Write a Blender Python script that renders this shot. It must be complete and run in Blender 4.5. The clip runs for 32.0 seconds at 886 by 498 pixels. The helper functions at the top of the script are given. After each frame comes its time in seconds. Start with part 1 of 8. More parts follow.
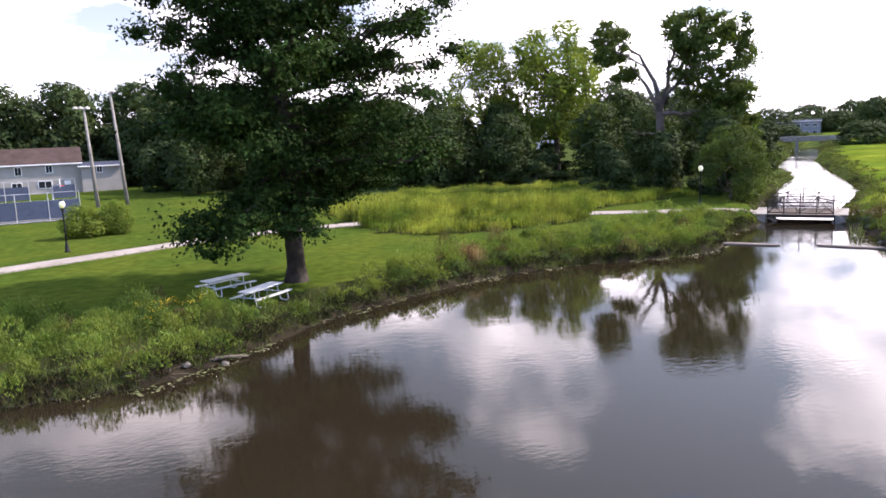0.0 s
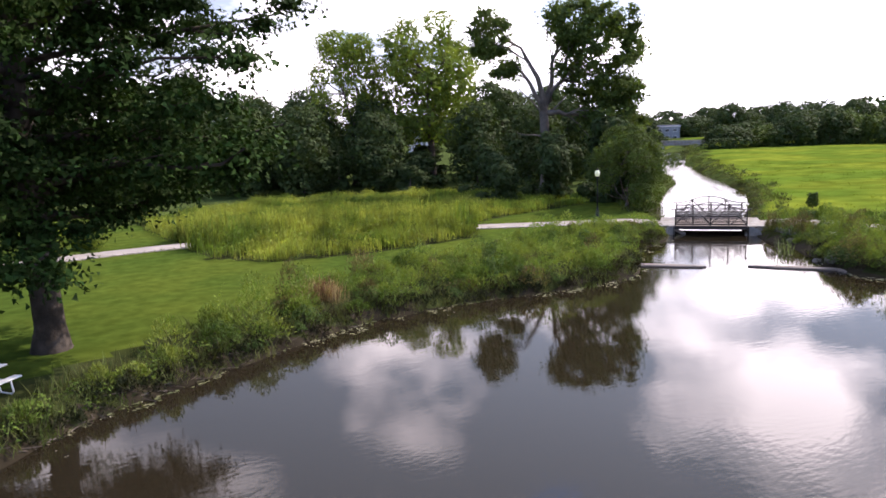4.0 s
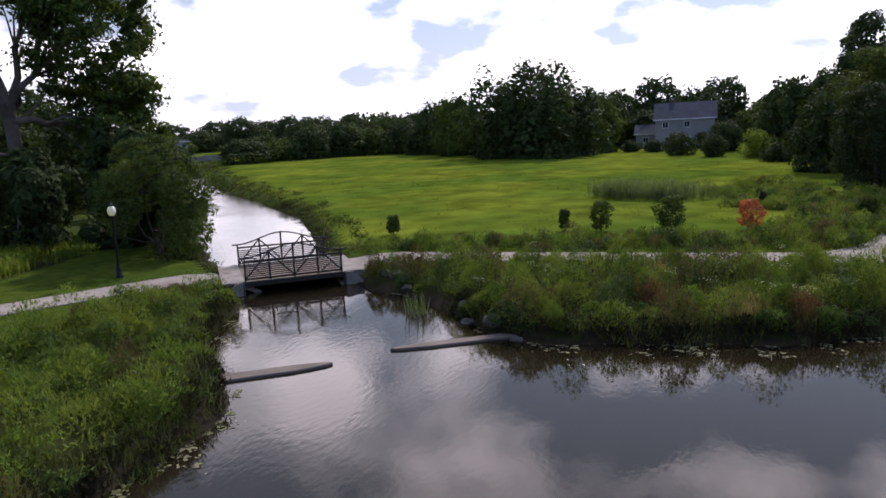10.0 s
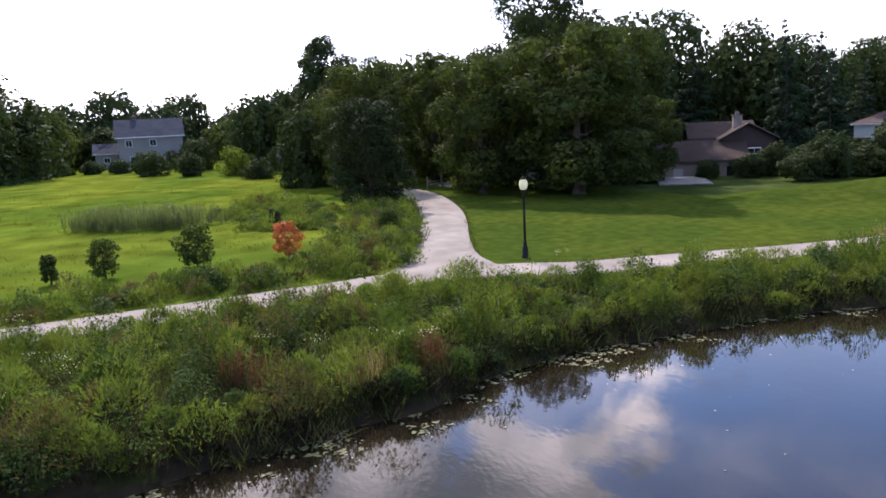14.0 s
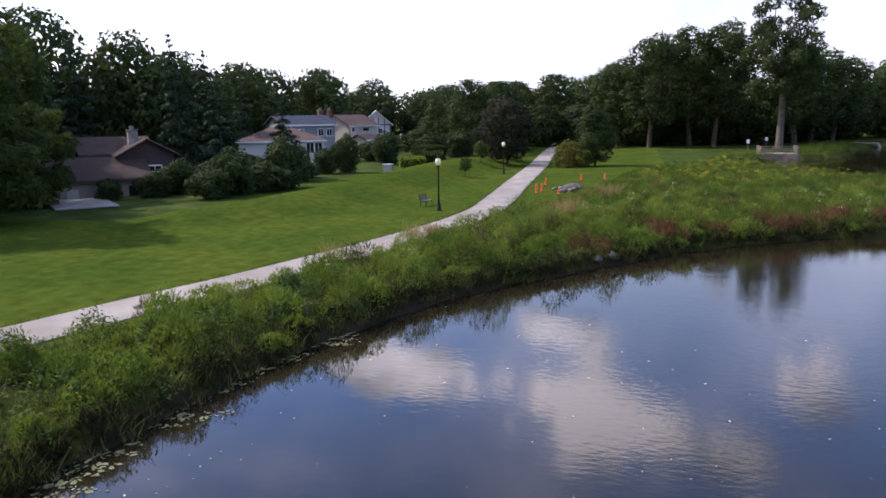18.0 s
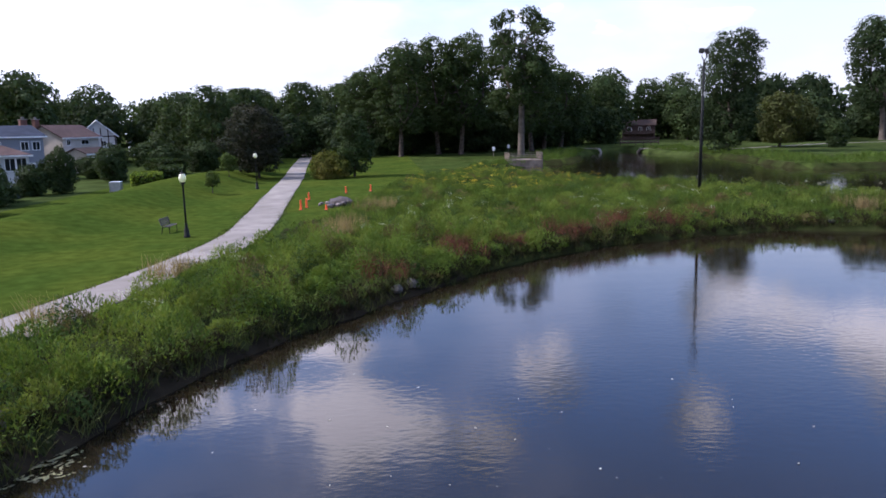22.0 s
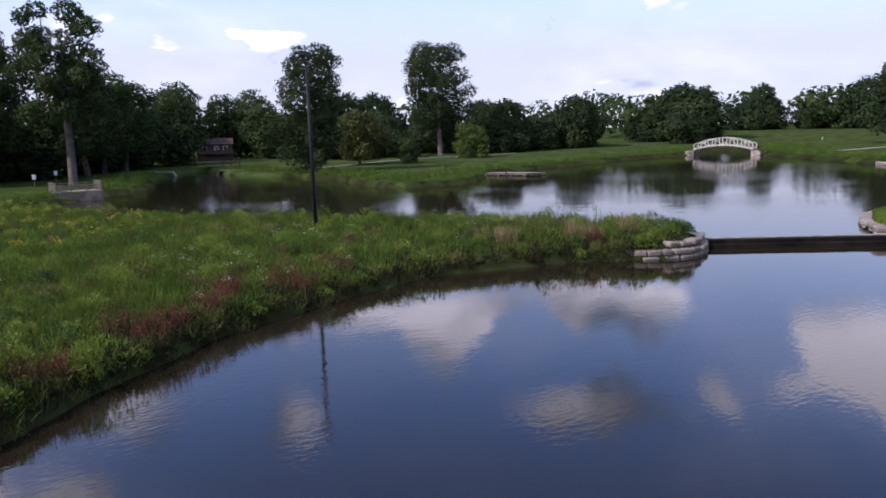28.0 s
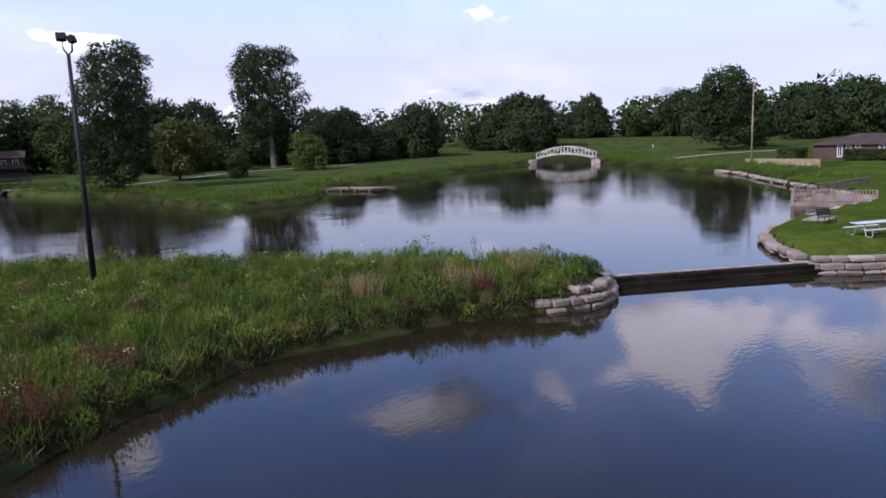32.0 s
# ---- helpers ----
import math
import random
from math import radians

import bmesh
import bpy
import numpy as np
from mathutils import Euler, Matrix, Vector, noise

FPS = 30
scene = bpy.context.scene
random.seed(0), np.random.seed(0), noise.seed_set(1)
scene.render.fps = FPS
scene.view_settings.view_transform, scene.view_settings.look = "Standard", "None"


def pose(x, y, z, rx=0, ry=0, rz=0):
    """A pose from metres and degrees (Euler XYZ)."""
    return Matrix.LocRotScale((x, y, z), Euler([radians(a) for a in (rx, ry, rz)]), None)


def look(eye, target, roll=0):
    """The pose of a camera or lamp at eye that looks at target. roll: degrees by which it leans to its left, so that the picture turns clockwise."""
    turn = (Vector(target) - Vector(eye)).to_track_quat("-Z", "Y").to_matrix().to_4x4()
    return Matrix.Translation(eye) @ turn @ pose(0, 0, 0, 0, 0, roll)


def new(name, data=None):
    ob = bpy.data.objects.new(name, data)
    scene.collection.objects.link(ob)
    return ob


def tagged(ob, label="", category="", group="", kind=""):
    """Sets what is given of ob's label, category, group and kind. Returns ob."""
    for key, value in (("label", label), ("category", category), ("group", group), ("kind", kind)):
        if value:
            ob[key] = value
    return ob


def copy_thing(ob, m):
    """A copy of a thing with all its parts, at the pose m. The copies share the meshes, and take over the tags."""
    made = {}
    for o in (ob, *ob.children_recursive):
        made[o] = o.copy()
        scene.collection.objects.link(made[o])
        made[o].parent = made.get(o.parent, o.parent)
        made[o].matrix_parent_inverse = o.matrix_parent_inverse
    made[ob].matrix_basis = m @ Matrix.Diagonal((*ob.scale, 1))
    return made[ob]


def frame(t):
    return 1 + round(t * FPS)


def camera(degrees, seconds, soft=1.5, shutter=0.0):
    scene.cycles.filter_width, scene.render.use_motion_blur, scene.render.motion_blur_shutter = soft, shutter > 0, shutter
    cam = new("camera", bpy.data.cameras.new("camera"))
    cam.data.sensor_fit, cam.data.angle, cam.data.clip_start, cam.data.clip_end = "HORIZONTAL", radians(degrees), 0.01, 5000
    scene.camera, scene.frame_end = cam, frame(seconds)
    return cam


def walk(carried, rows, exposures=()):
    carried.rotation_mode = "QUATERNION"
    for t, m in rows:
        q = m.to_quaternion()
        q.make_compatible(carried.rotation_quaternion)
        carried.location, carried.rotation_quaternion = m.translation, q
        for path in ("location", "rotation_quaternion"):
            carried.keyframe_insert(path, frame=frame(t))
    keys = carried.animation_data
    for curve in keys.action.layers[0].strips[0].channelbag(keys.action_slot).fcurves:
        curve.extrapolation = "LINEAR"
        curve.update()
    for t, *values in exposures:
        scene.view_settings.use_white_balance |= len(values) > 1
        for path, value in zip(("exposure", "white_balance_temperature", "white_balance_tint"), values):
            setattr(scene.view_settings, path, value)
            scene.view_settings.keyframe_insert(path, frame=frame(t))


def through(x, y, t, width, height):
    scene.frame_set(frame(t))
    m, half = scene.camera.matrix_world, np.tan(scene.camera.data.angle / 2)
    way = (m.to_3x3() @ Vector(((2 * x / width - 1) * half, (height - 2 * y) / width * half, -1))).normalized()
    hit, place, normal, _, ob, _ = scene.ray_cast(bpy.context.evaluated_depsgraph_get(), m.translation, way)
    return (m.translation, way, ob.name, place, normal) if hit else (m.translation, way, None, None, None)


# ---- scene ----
cam = camera(63.6, 32.0, 1.7)
PATH = [
    (0, (0.518, -0.7, 7.982), (1.428, 1.054, 7.675), -2.3),
    (0.5, (1.468, 0.773, 7.962), (2.381, 2.526, 7.655), -2.3),
    (1, (2.38, 2.169, 7.927), (3.297, 3.92, 7.619), -2.2),
    (1.5, (3.244, 3.465, 7.886), (4.18, 5.205, 7.577), -2.1),
    (2, (4.072, 4.642, 7.84), (5.038, 6.366, 7.53), -2.1),
    (2.5, (4.818, 5.743, 7.823), (5.831, 7.44, 7.511), -2.1),
    (4.5, (7.732, 9.773, 7.494), (9.005, 11.285, 7.187), -2.0),
    (5, (8.537, 10.806, 7.448), (9.874, 12.261, 7.142), -2.1),
    (5.5, (9.409, 11.929, 7.422), (10.81, 13.324, 7.116), -2.1),
    (6, (10.381, 12.989, 7.445), (11.842, 14.319, 7.137), -2.1),
    (6.5, (11.455, 14.121, 7.461), (12.978, 15.38, 7.15), -2.1),
    (7, (12.623, 15.268, 7.445), (14.208, 16.446, 7.134), -2.2),
    (7.5, (13.927, 16.435, 7.43), (15.572, 17.528, 7.118), -2.2),
    (8, (15.184, 17.525, 7.44), (16.884, 18.529, 7.126), -2.2),
    (8.5, (16.526, 18.516, 7.458), (18.284, 19.417, 7.143), -2.4),
    (9, (17.935, 19.451, 7.46), (19.75, 20.229, 7.144), -2.6),
    (9.5, (19.376, 20.293, 7.461), (21.243, 20.937, 7.142), -2.7),
    (10, (20.805, 21.08, 7.449), (22.715, 21.577, 7.128), -2.8),
    (10.5, (22.176, 21.734, 7.412), (24.121, 22.068, 7.089), -2.9),
    (11, (23.499, 22.317, 7.368), (25.466, 22.475, 7.042), -2.9),
    (11.5, (24.696, 22.747, 7.313), (26.669, 22.725, 6.985), -2.9),
    (12, (25.771, 23.111, 7.261), (27.733, 22.909, 6.932), -2.8),
    (12.5, (26.77, 23.357, 7.238), (28.706, 22.979, 6.907), -2.8),
    (13, (27.673, 23.523, 7.222), (29.567, 22.971, 6.889), -2.8),
    (13.5, (28.625, 23.565, 7.207), (30.458, 22.839, 6.871), -2.8),
    (14, (29.61, 23.507, 7.205), (31.365, 22.609, 6.865), -2.9),
    (14.5, (30.493, 23.333, 7.188), (32.155, 22.273, 6.846), -2.8),
    (16.5, (33.481, 22.253, 7.339), (34.598, 20.632, 6.981), -1.3),
    (17, (34.097, 21.864, 7.313), (35.026, 20.129, 6.956), -1.2),
    (17.5, (34.746, 21.328, 7.24), (35.477, 19.5, 6.885), -1.0),
    (18, (35.365, 20.715, 7.141), (35.887, 18.817, 6.789), -0.9),
    (18.5, (35.853, 19.968, 7.072), (36.207, 18.03, 6.723), -1.0),
    (19, (36.269, 19.205, 7.023), (36.578, 17.259, 6.678), -1.1),
    (19.5, (36.6, 18.431, 6.995), (36.852, 16.476, 6.652), -1.2),
    (20, (36.895, 17.645, 6.985), (37.072, 15.682, 6.642), -1.3),
    (20.5, (37.161, 16.79, 6.972), (37.259, 14.821, 6.632), -1.3),
    (21, (37.356, 15.957, 6.935), (37.376, 13.986, 6.596), -1.3),
    (21.5, (37.522, 15.116, 6.907), (37.453, 13.146, 6.57), -1.4),
    (22, (37.639, 14.244, 6.883), (37.475, 12.279, 6.547), -1.3),
    (22.5, (37.689, 13.283, 6.876), (37.431, 11.328, 6.543), -1.4),
    (23, (37.675, 12.251, 6.866), (37.324, 10.311, 6.534), -1.4),
    (23.5, (37.601, 11.099, 6.832), (37.158, 9.177, 6.501), -1.4),
    (24, (37.461, 9.891, 6.805), (36.924, 7.992, 6.476), -1.4),
    (24.5, (37.253, 8.692, 6.8), (36.625, 6.821, 6.473), -1.5),
    (25, (36.979, 7.458, 6.815), (36.26, 5.62, 6.488), -1.5),
    (25.5, (36.642, 6.286, 6.874), (35.835, 4.485, 6.55), -1.5),
    (27.5, (34.548, 1.37, 7.113), (33.412, -0.245, 6.793), -1.7),
    (28, (33.879, 0.194, 7.166), (32.67, -1.367, 6.847), -1.8),
    (28.5, (33.206, -0.946, 7.247), (31.934, -2.457, 6.928), -1.9),
    (29, (32.45, -2.089, 7.26), (31.124, -3.553, 6.942), -1.8),
    (29.5, (31.655, -3.217, 7.295), (30.282, -4.636, 6.979), -1.9),
    (30, (30.798, -4.277, 7.344), (29.387, -5.658, 7.028), -1.9),
    (30.5, (29.935, -5.307, 7.348), (28.489, -6.653, 7.035), -2.0),
    (31, (29.005, -6.346, 7.39), (27.528, -7.658, 7.077), -1.9),
    (31.5, (28.02, -7.35, 7.451), (26.514, -8.629, 7.139), -2.1),
    (32, (27.058, -8.296, 7.484), (25.529, -9.547, 7.173), -2.1),
]
EXPOSURES = [(0.0, 1.2, 6600, 25), (2.0, 1.14, 6600, 25), (4.5, 0.92, 6600, 26), (8.0, 0.12, 6500, 25), (10.5, -0.10, 6400, 24), (12.5, 0.36, 6400, 25), (14.5, 0.70, 6450, 25), (17.0, 0.62, 6400, 25), (19.0, 0.40, 6050, 24), (22.0, 0.40, 5850, 25), (26.0, 0.2, 5850, 27), (32.0, 0.05, 5850, 28)]
walk(cam, [(t, look(eye, target, roll)) for t, eye, target, roll in PATH], EXPOSURES)

import mathutils.geometry

# ---- world, sun ----
SUN_AZ, SUN_EL = -12.0, 41.0
CLOUD_SHIFT, CLOUD_DIM, CLOUD_BRIGHT, HAZE_DIM, HAZE_BRIGHT, SKY_GAIN = (0.32, -0.41, 0.0), 34.0, 77.0, 15.2, 27.0, (3.7, 4.9, 6.0)
CLOUDS = [(0.46, -1.28, 0.20, 0.09, -8, 1), (0.12, -1.22, 0.22, 0.085, -32, 1), (0.14, -1.42, 0.13, 0.06, 0, 0.9), (-0.33, -1.37, 0.11, 0.17, 10, 0.85), (-0.18, -1.115, 0.07, 0.05, 0, 0.9), (-0.535, -1.10, 0.05, 0.07, 0, 0.8), (-0.84, -1.28, 0.24, 0.12, -60, 1), (-1.2, -1.03, 0.24, 0.12, -57, 1), (-1.43, -0.40, 0.32, 0.17, 116, 1)] + [(-0.9, -0.85, 0.16, 0.05, -30, 0.6), (0.02, -2.05, 0.16, 0.05, 0, 0.8), (-0.57, -1.85, 0.10, 0.055, 10, 0.9), (-0.78, -1.77, 0.12, 0.06, -15, 0.95), (0.5, -1.97, 0.42, 0.17, 10, 1), (-1.43, -1.11, 0.11, 0.07, -45, 0.8), (0.88, -0.76, 0.22, 0.14, -60, 1), (1.04, -0.36, 0.09, 0.06, 0, 0.85)]
CLOUDS_EAST = [(1.55, 0.72, 0.30, 0.13, 25, 0.95), (1.18, 0.31, 0.24, 0.11, 16, 1), (1.34, -0.07, 0.10, 0.13, 0, 1), (1.25, 0.55, 0.13, 0.09, 0, 1), (1.36, 0.80, 0.14, 0.11, 0, 1), (1.06, -0.2, 0.06, 0.10, 0, 0.7), (0.02, 1.32, 0.16, 0.08, 10, 0.9)]
world = bpy.data.worlds.new("sky")
scene.world = world
world.use_nodes = True


def sky_nodes(nt):
    n, l = nt.nodes, nt.links
    n.clear()
    out = n.new("ShaderNodeOutputWorld")
    bg = n.new("ShaderNodeBackground")
    sky = n.new("ShaderNodeTexSky")
    sky.sky_type, sky.sun_disc = "NISHITA", False
    sky.sun_elevation, sky.sun_rotation = radians(SUN_EL), radians(90 - SUN_AZ)
    sky.dust_density, sky.ozone_density = 0.4, 3.0
    tc = n.new("ShaderNodeTexCoord")
    sep = n.new("ShaderNodeSeparateXYZ")
    l.new(tc.outputs["Generated"], sep.inputs[0])
    def math_node(op, x, y=None):
        k = n.new("ShaderNodeMath")
        k.operation = op
        for i, q in enumerate((x, y)):
            if q is None:
                continue
            if isinstance(q, (int, float)):
                k.inputs[i].default_value = q
            else:
                l.new(q, k.inputs[i])
        return k.outputs[0]

    def span(x, a0, a1, b0, b1):
        k = n.new("ShaderNodeMapRange")
        for nm, q in zip(("From Min", "From Max", "To Min", "To Max"), (a0, a1, b0, b1)):
            k.inputs[nm].default_value = q
        l.new(x, k.inputs[0])
        return k.outputs[0]

    def blend(f, x, y):
        k = n.new("ShaderNodeMix")
        k.data_type = "RGBA"
        for i, q in ((0, f), (6, x), (7, y)):
            if isinstance(q, tuple):
                k.inputs[i].default_value = q
            else:
                l.new(q, k.inputs[i])
        return k.outputs[2]

    aim = n.new("ShaderNodeVectorMath")
    aim.operation = "DOT_PRODUCT"
    aim.inputs[1].default_value = (math.cos(radians(SUN_EL)) * math.cos(radians(SUN_AZ)), math.cos(radians(SUN_EL)) * math.sin(radians(SUN_AZ)), math.sin(radians(SUN_EL)))
    l.new(tc.outputs["Generated"], aim.inputs[0])
    height = math_node("MAXIMUM", sep.outputs[2], 0.0)
    deep = math_node("ADD", height, 0.38)
    comb = n.new("ShaderNodeCombineXYZ")
    for k in range(3):
        l.new(deep, comb.inputs[k])
    flat = n.new("ShaderNodeVectorMath")
    flat.operation = "DIVIDE"
    l.new(tc.outputs["Generated"], flat.inputs[0])
    l.new(comb.outputs[0], flat.inputs[1])
    place = n.new("ShaderNodeMapping")
    place.inputs["Location"].default_value = CLOUD_SHIFT
    l.new(flat.outputs[0], place.inputs[0])
    big = n.new("ShaderNodeTexNoise")
    big.inputs["Scale"].default_value, big.inputs["Detail"].default_value = 4.6, 9.0
    big.inputs["Roughness"].default_value, big.inputs["Distortion"].default_value = 0.52, 0.2
    l.new(place.outputs[0], big.inputs["Vector"])
    # cumulus banks: centre on the flattened dome, half axes, turn, strength
    def bank_at(cx, cy, a, b, turn, gain):
        m = n.new("ShaderNodeMapping")
        m.vector_type = "TEXTURE"
        m.inputs["Location"].default_value = (cx, cy, 0.0)
        m.inputs["Rotation"].default_value = (0, 0, radians(turn))
        m.inputs["Scale"].default_value = (a, b, 1e3)
        l.new(flat.outputs[0], m.inputs[0])
        ln = n.new("ShaderNodeVectorMath")
        ln.operation = "LENGTH"
        l.new(m.outputs[0], ln.inputs[0])
        return span(ln.outputs["Value"], 0.0, 1.7, gain, 0.0)

    banks = 0.0
    for row in CLOUDS + CLOUDS_EAST:
        banks = math_node("MAXIMUM", bank_at(*row), banks)
    over = n.new("ShaderNodeVectorMath")
    over.operation = "DOT_PRODUCT"
    over.inputs[1].default_value = (math.cos(radians(30)) * math.cos(radians(38)), math.cos(radians(30)) * math.sin(radians(38)), math.sin(radians(30)))
    l.new(tc.outputs["Generated"], over.inputs[0])
    veil = span(over.outputs["Value"], 0.37, 0.70, 0.0, 1.35)
    puff = math_node("MULTIPLY", math_node("SUBTRACT", big.outputs["Fac"], 0.5), 3.4)
    roof = span(height, 0.52, 0.72, 0.0, 0.5)
    mass = math_node("ADD", math_node("ADD", banks, puff), math_node("ADD", veil, roof))
    mist = n.new("ShaderNodeTexNoise")
    mist.inputs["Scale"].default_value, mist.inputs["Detail"].default_value = 1.7, 5.0
    l.new(place.outputs[0], mist.inputs["Vector"])
    cover = math_node("MAXIMUM", span(mass, 0.46, 0.74, 0.0, 1.0), math_node("MULTIPLY", span(mist.outputs["Fac"], 0.42, 0.70, 0.05, 0.42), span(over.outputs["Value"], -0.6, 0.5, 0.35, 1.35)))
    cover = math_node("MAXIMUM", cover, span(over.outputs["Value"], 0.5, 0.8, 0.0, 0.55))
    shade = n.new("ShaderNodeTexNoise")
    shade.inputs["Scale"].default_value, shade.inputs["Detail"].default_value = 3.4, 6.0
    l.new(place.outputs[0], shade.inputs["Vector"])
    tone = n.new("ShaderNodeValToRGB")
    tone.color_ramp.elements[0].position, tone.color_ramp.elements[1].position = 0.475, 0.70
    tone.color_ramp.elements[0].color, tone.color_ramp.elements[1].color = (0.172, 0.218, 0.275, 1), (1.0, 0.975, 0.98, 1)
    # a grey underside in the eastern veil
    grey = math_node("SUBTRACT", shade.outputs["Fac"], bank_at(0.88, 0.72, 0.18, 0.17, 20, 0.19))
    l.new(math_node("ADD", math_node("ADD", grey, span(height, 0.08, 0.24, 0.10, 0.0)), math_node("MULTIPLY", banks, 0.22)), tone.inputs[0])
    # clouds are brightest round the hidden sun
    glow = span(aim.outputs["Value"], 0.2, 1.0, CLOUD_DIM, CLOUD_BRIGHT)
    lit = n.new("ShaderNodeVectorMath")
    lit.operation = "SCALE"
    l.new(tone.outputs[0], lit.inputs[0])
    l.new(glow, lit.inputs["Scale"])
    # pale haze low over the horizon, brighter towards the sun
    pale = span(height, 0.10, 0.37, 0.95, 0.0)
    hz = n.new("ShaderNodeVectorMath")
    hz.operation = "SCALE"
    hz.inputs[0].default_value = (0.945, 0.988, 1.035)
    l.new(span(aim.outputs["Value"], 0.25, 0.8, HAZE_DIM, HAZE_BRIGHT), hz.inputs["Scale"])
    gap = n.new("ShaderNodeVectorMath")
    gap.operation = "MULTIPLY"
    gap.inputs[1].default_value = SKY_GAIN
    l.new(sky.outputs[0], gap.inputs[0])
    clear = blend(pale, gap.outputs[0], hz.outputs[0])
    thin = math_node("MULTIPLY", cover, span(height, 0.02, 0.2, 0.5, 1.0))
    both = blend(thin, clear, lit.outputs[0])
    l.new(both, bg.inputs[0])
    bg.inputs[1].default_value = 0.05
    l.new(bg.outputs[0], out.inputs[0])


sky_nodes(world.node_tree)
sun = new("sun", bpy.data.lights.new("sun", "SUN"))
sun.data.energy, sun.data.angle, sun.data.color = 5.0, radians(0.8), (1.0, 0.93, 0.82)
sun_dir = Vector((math.cos(radians(SUN_EL)) * math.cos(radians(SUN_AZ)), math.cos(radians(SUN_EL)) * math.sin(radians(SUN_AZ)), math.sin(radians(SUN_EL))))
sun.matrix_world = look(sun_dir * 200, (0, 0, 0))
tagged(sun, kind="structure")

# ---- materials ----
MATS = {}


def material(name, colour, rough=0.8, metal=0.0, vary=0.25, scale=3.0, bump=0.3, bump_scale=40.0, island=0.0, through=0.0, tint=None, tint_scale=0.4, spec=0.5, each=0.0):
    """Principled surface: colour with two scales of variation, bump, and for leaves light that passes through."""
    if name in MATS:
        return MATS[name]
    m = bpy.data.materials.new(name)
    m.use_nodes = True
    n, l = m.node_tree.nodes, m.node_tree.links
    n.clear()
    out, p = n.new("ShaderNodeOutputMaterial"), n.new("ShaderNodeBsdfPrincipled")
    p.inputs["Roughness"].default_value, p.inputs["Metallic"].default_value = rough, metal
    p.inputs["Specular IOR Level"].default_value = spec
    tc = n.new("ShaderNodeTexCoord")
    coarse, fine = n.new("ShaderNodeTexNoise"), n.new("ShaderNodeTexNoise")
    coarse.inputs["Scale"].default_value, coarse.inputs["Detail"].default_value = scale, 4.0
    fine.inputs["Scale"].default_value, fine.inputs["Detail"].default_value = bump_scale, 3.0
    for t in (coarse, fine):
        l.new(tc.outputs["Object"], t.inputs["Vector"])
    hsv = n.new("ShaderNodeHueSaturation")
    base = n.new("ShaderNodeMix")
    base.data_type = "RGBA"
    base.inputs[6].default_value = (*colour, 1)
    base.inputs[7].default_value = (*(tint or colour), 1)
    wide = n.new("ShaderNodeTexNoise")
    wide.inputs["Scale"].default_value, wide.inputs["Detail"].default_value = tint_scale, 5.0
    l.new(tc.outputs["Object"], wide.inputs["Vector"])
    edge = n.new("ShaderNodeMapRange")
    edge.inputs["From Min"].default_value, edge.inputs["From Max"].default_value = 0.4, 0.62
    l.new(wide.outputs["Fac"], edge.inputs[0])
    l.new(edge.outputs[0], base.inputs[0])
    l.new(base.outputs[2], hsv.inputs["Color"])
    val = n.new("ShaderNodeMapRange")
    val.inputs["From Min"].default_value, val.inputs["From Max"].default_value = 0.3, 0.7
    val.inputs["To Min"].default_value, val.inputs["To Max"].default_value = 1 - vary, 1 + vary
    l.new(coarse.outputs["Fac"], val.inputs[0])
    last = val.outputs[0]
    if island:
        geo = n.new("ShaderNodeNewGeometry")
        mr = n.new("ShaderNodeMapRange")
        mr.inputs["To Min"].default_value, mr.inputs["To Max"].default_value = 1 - island, 1 + island
        l.new(geo.outputs["Random Per Island"], mr.inputs[0])
        mul = n.new("ShaderNodeMath")
        mul.operation = "MULTIPLY"
        l.new(last, mul.inputs[0])
        l.new(mr.outputs[0], mul.inputs[1])
        last = mul.outputs[0]
        hue = n.new("ShaderNodeMapRange")
        hue.inputs["To Min"].default_value, hue.inputs["To Max"].default_value = 0.485, 0.515
        l.new(geo.outputs["Random Per Island"], hue.inputs[0])
        l.new(hue.outputs[0], hsv.inputs["Hue"])
    if each:
        info, mr = n.new("ShaderNodeObjectInfo"), n.new("ShaderNodeMapRange")
        mr.inputs["To Min"].default_value, mr.inputs["To Max"].default_value = 1 - each, 1 + each
        l.new(info.outputs["Random"], mr.inputs[0])
        mul = n.new("ShaderNodeMath")
        mul.operation = "MULTIPLY"
        l.new(last, mul.inputs[0])
        l.new(mr.outputs[0], mul.inputs[1])
        last = mul.outputs[0]
    l.new(last, hsv.inputs["Value"])
    l.new(hsv.outputs[0], p.inputs["Base Color"])
    if bump:
        b = n.new("ShaderNodeBump")
        b.inputs["Strength"].default_value, b.inputs["Distance"].default_value = bump, 0.02
        l.new(fine.outputs["Fac"], b.inputs["Height"])
        l.new(b.outputs[0], p.inputs["Normal"])
    if through:
        tr, mx = n.new("ShaderNodeBsdfTranslucent"), n.new("ShaderNodeMixShader")
        warm = n.new("ShaderNodeMix")
        warm.data_type, warm.blend_type = "RGBA", "MULTIPLY"
        warm.inputs[0].default_value = 1.0
        warm.inputs[7].default_value = (1.35, 1.4, 0.65, 1)
        l.new(hsv.outputs[0], warm.inputs[6])
        l.new(warm.outputs[2], tr.inputs["Color"])
        mx.inputs[0].default_value = through
        l.new(p.outputs[0], mx.inputs[1])
        l.new(tr.outputs[0], mx.inputs[2])
        l.new(mx.outputs[0], out.inputs[0])
    else:
        l.new(p.outputs[0], out.inputs[0])
    MATS[name] = m
    return m


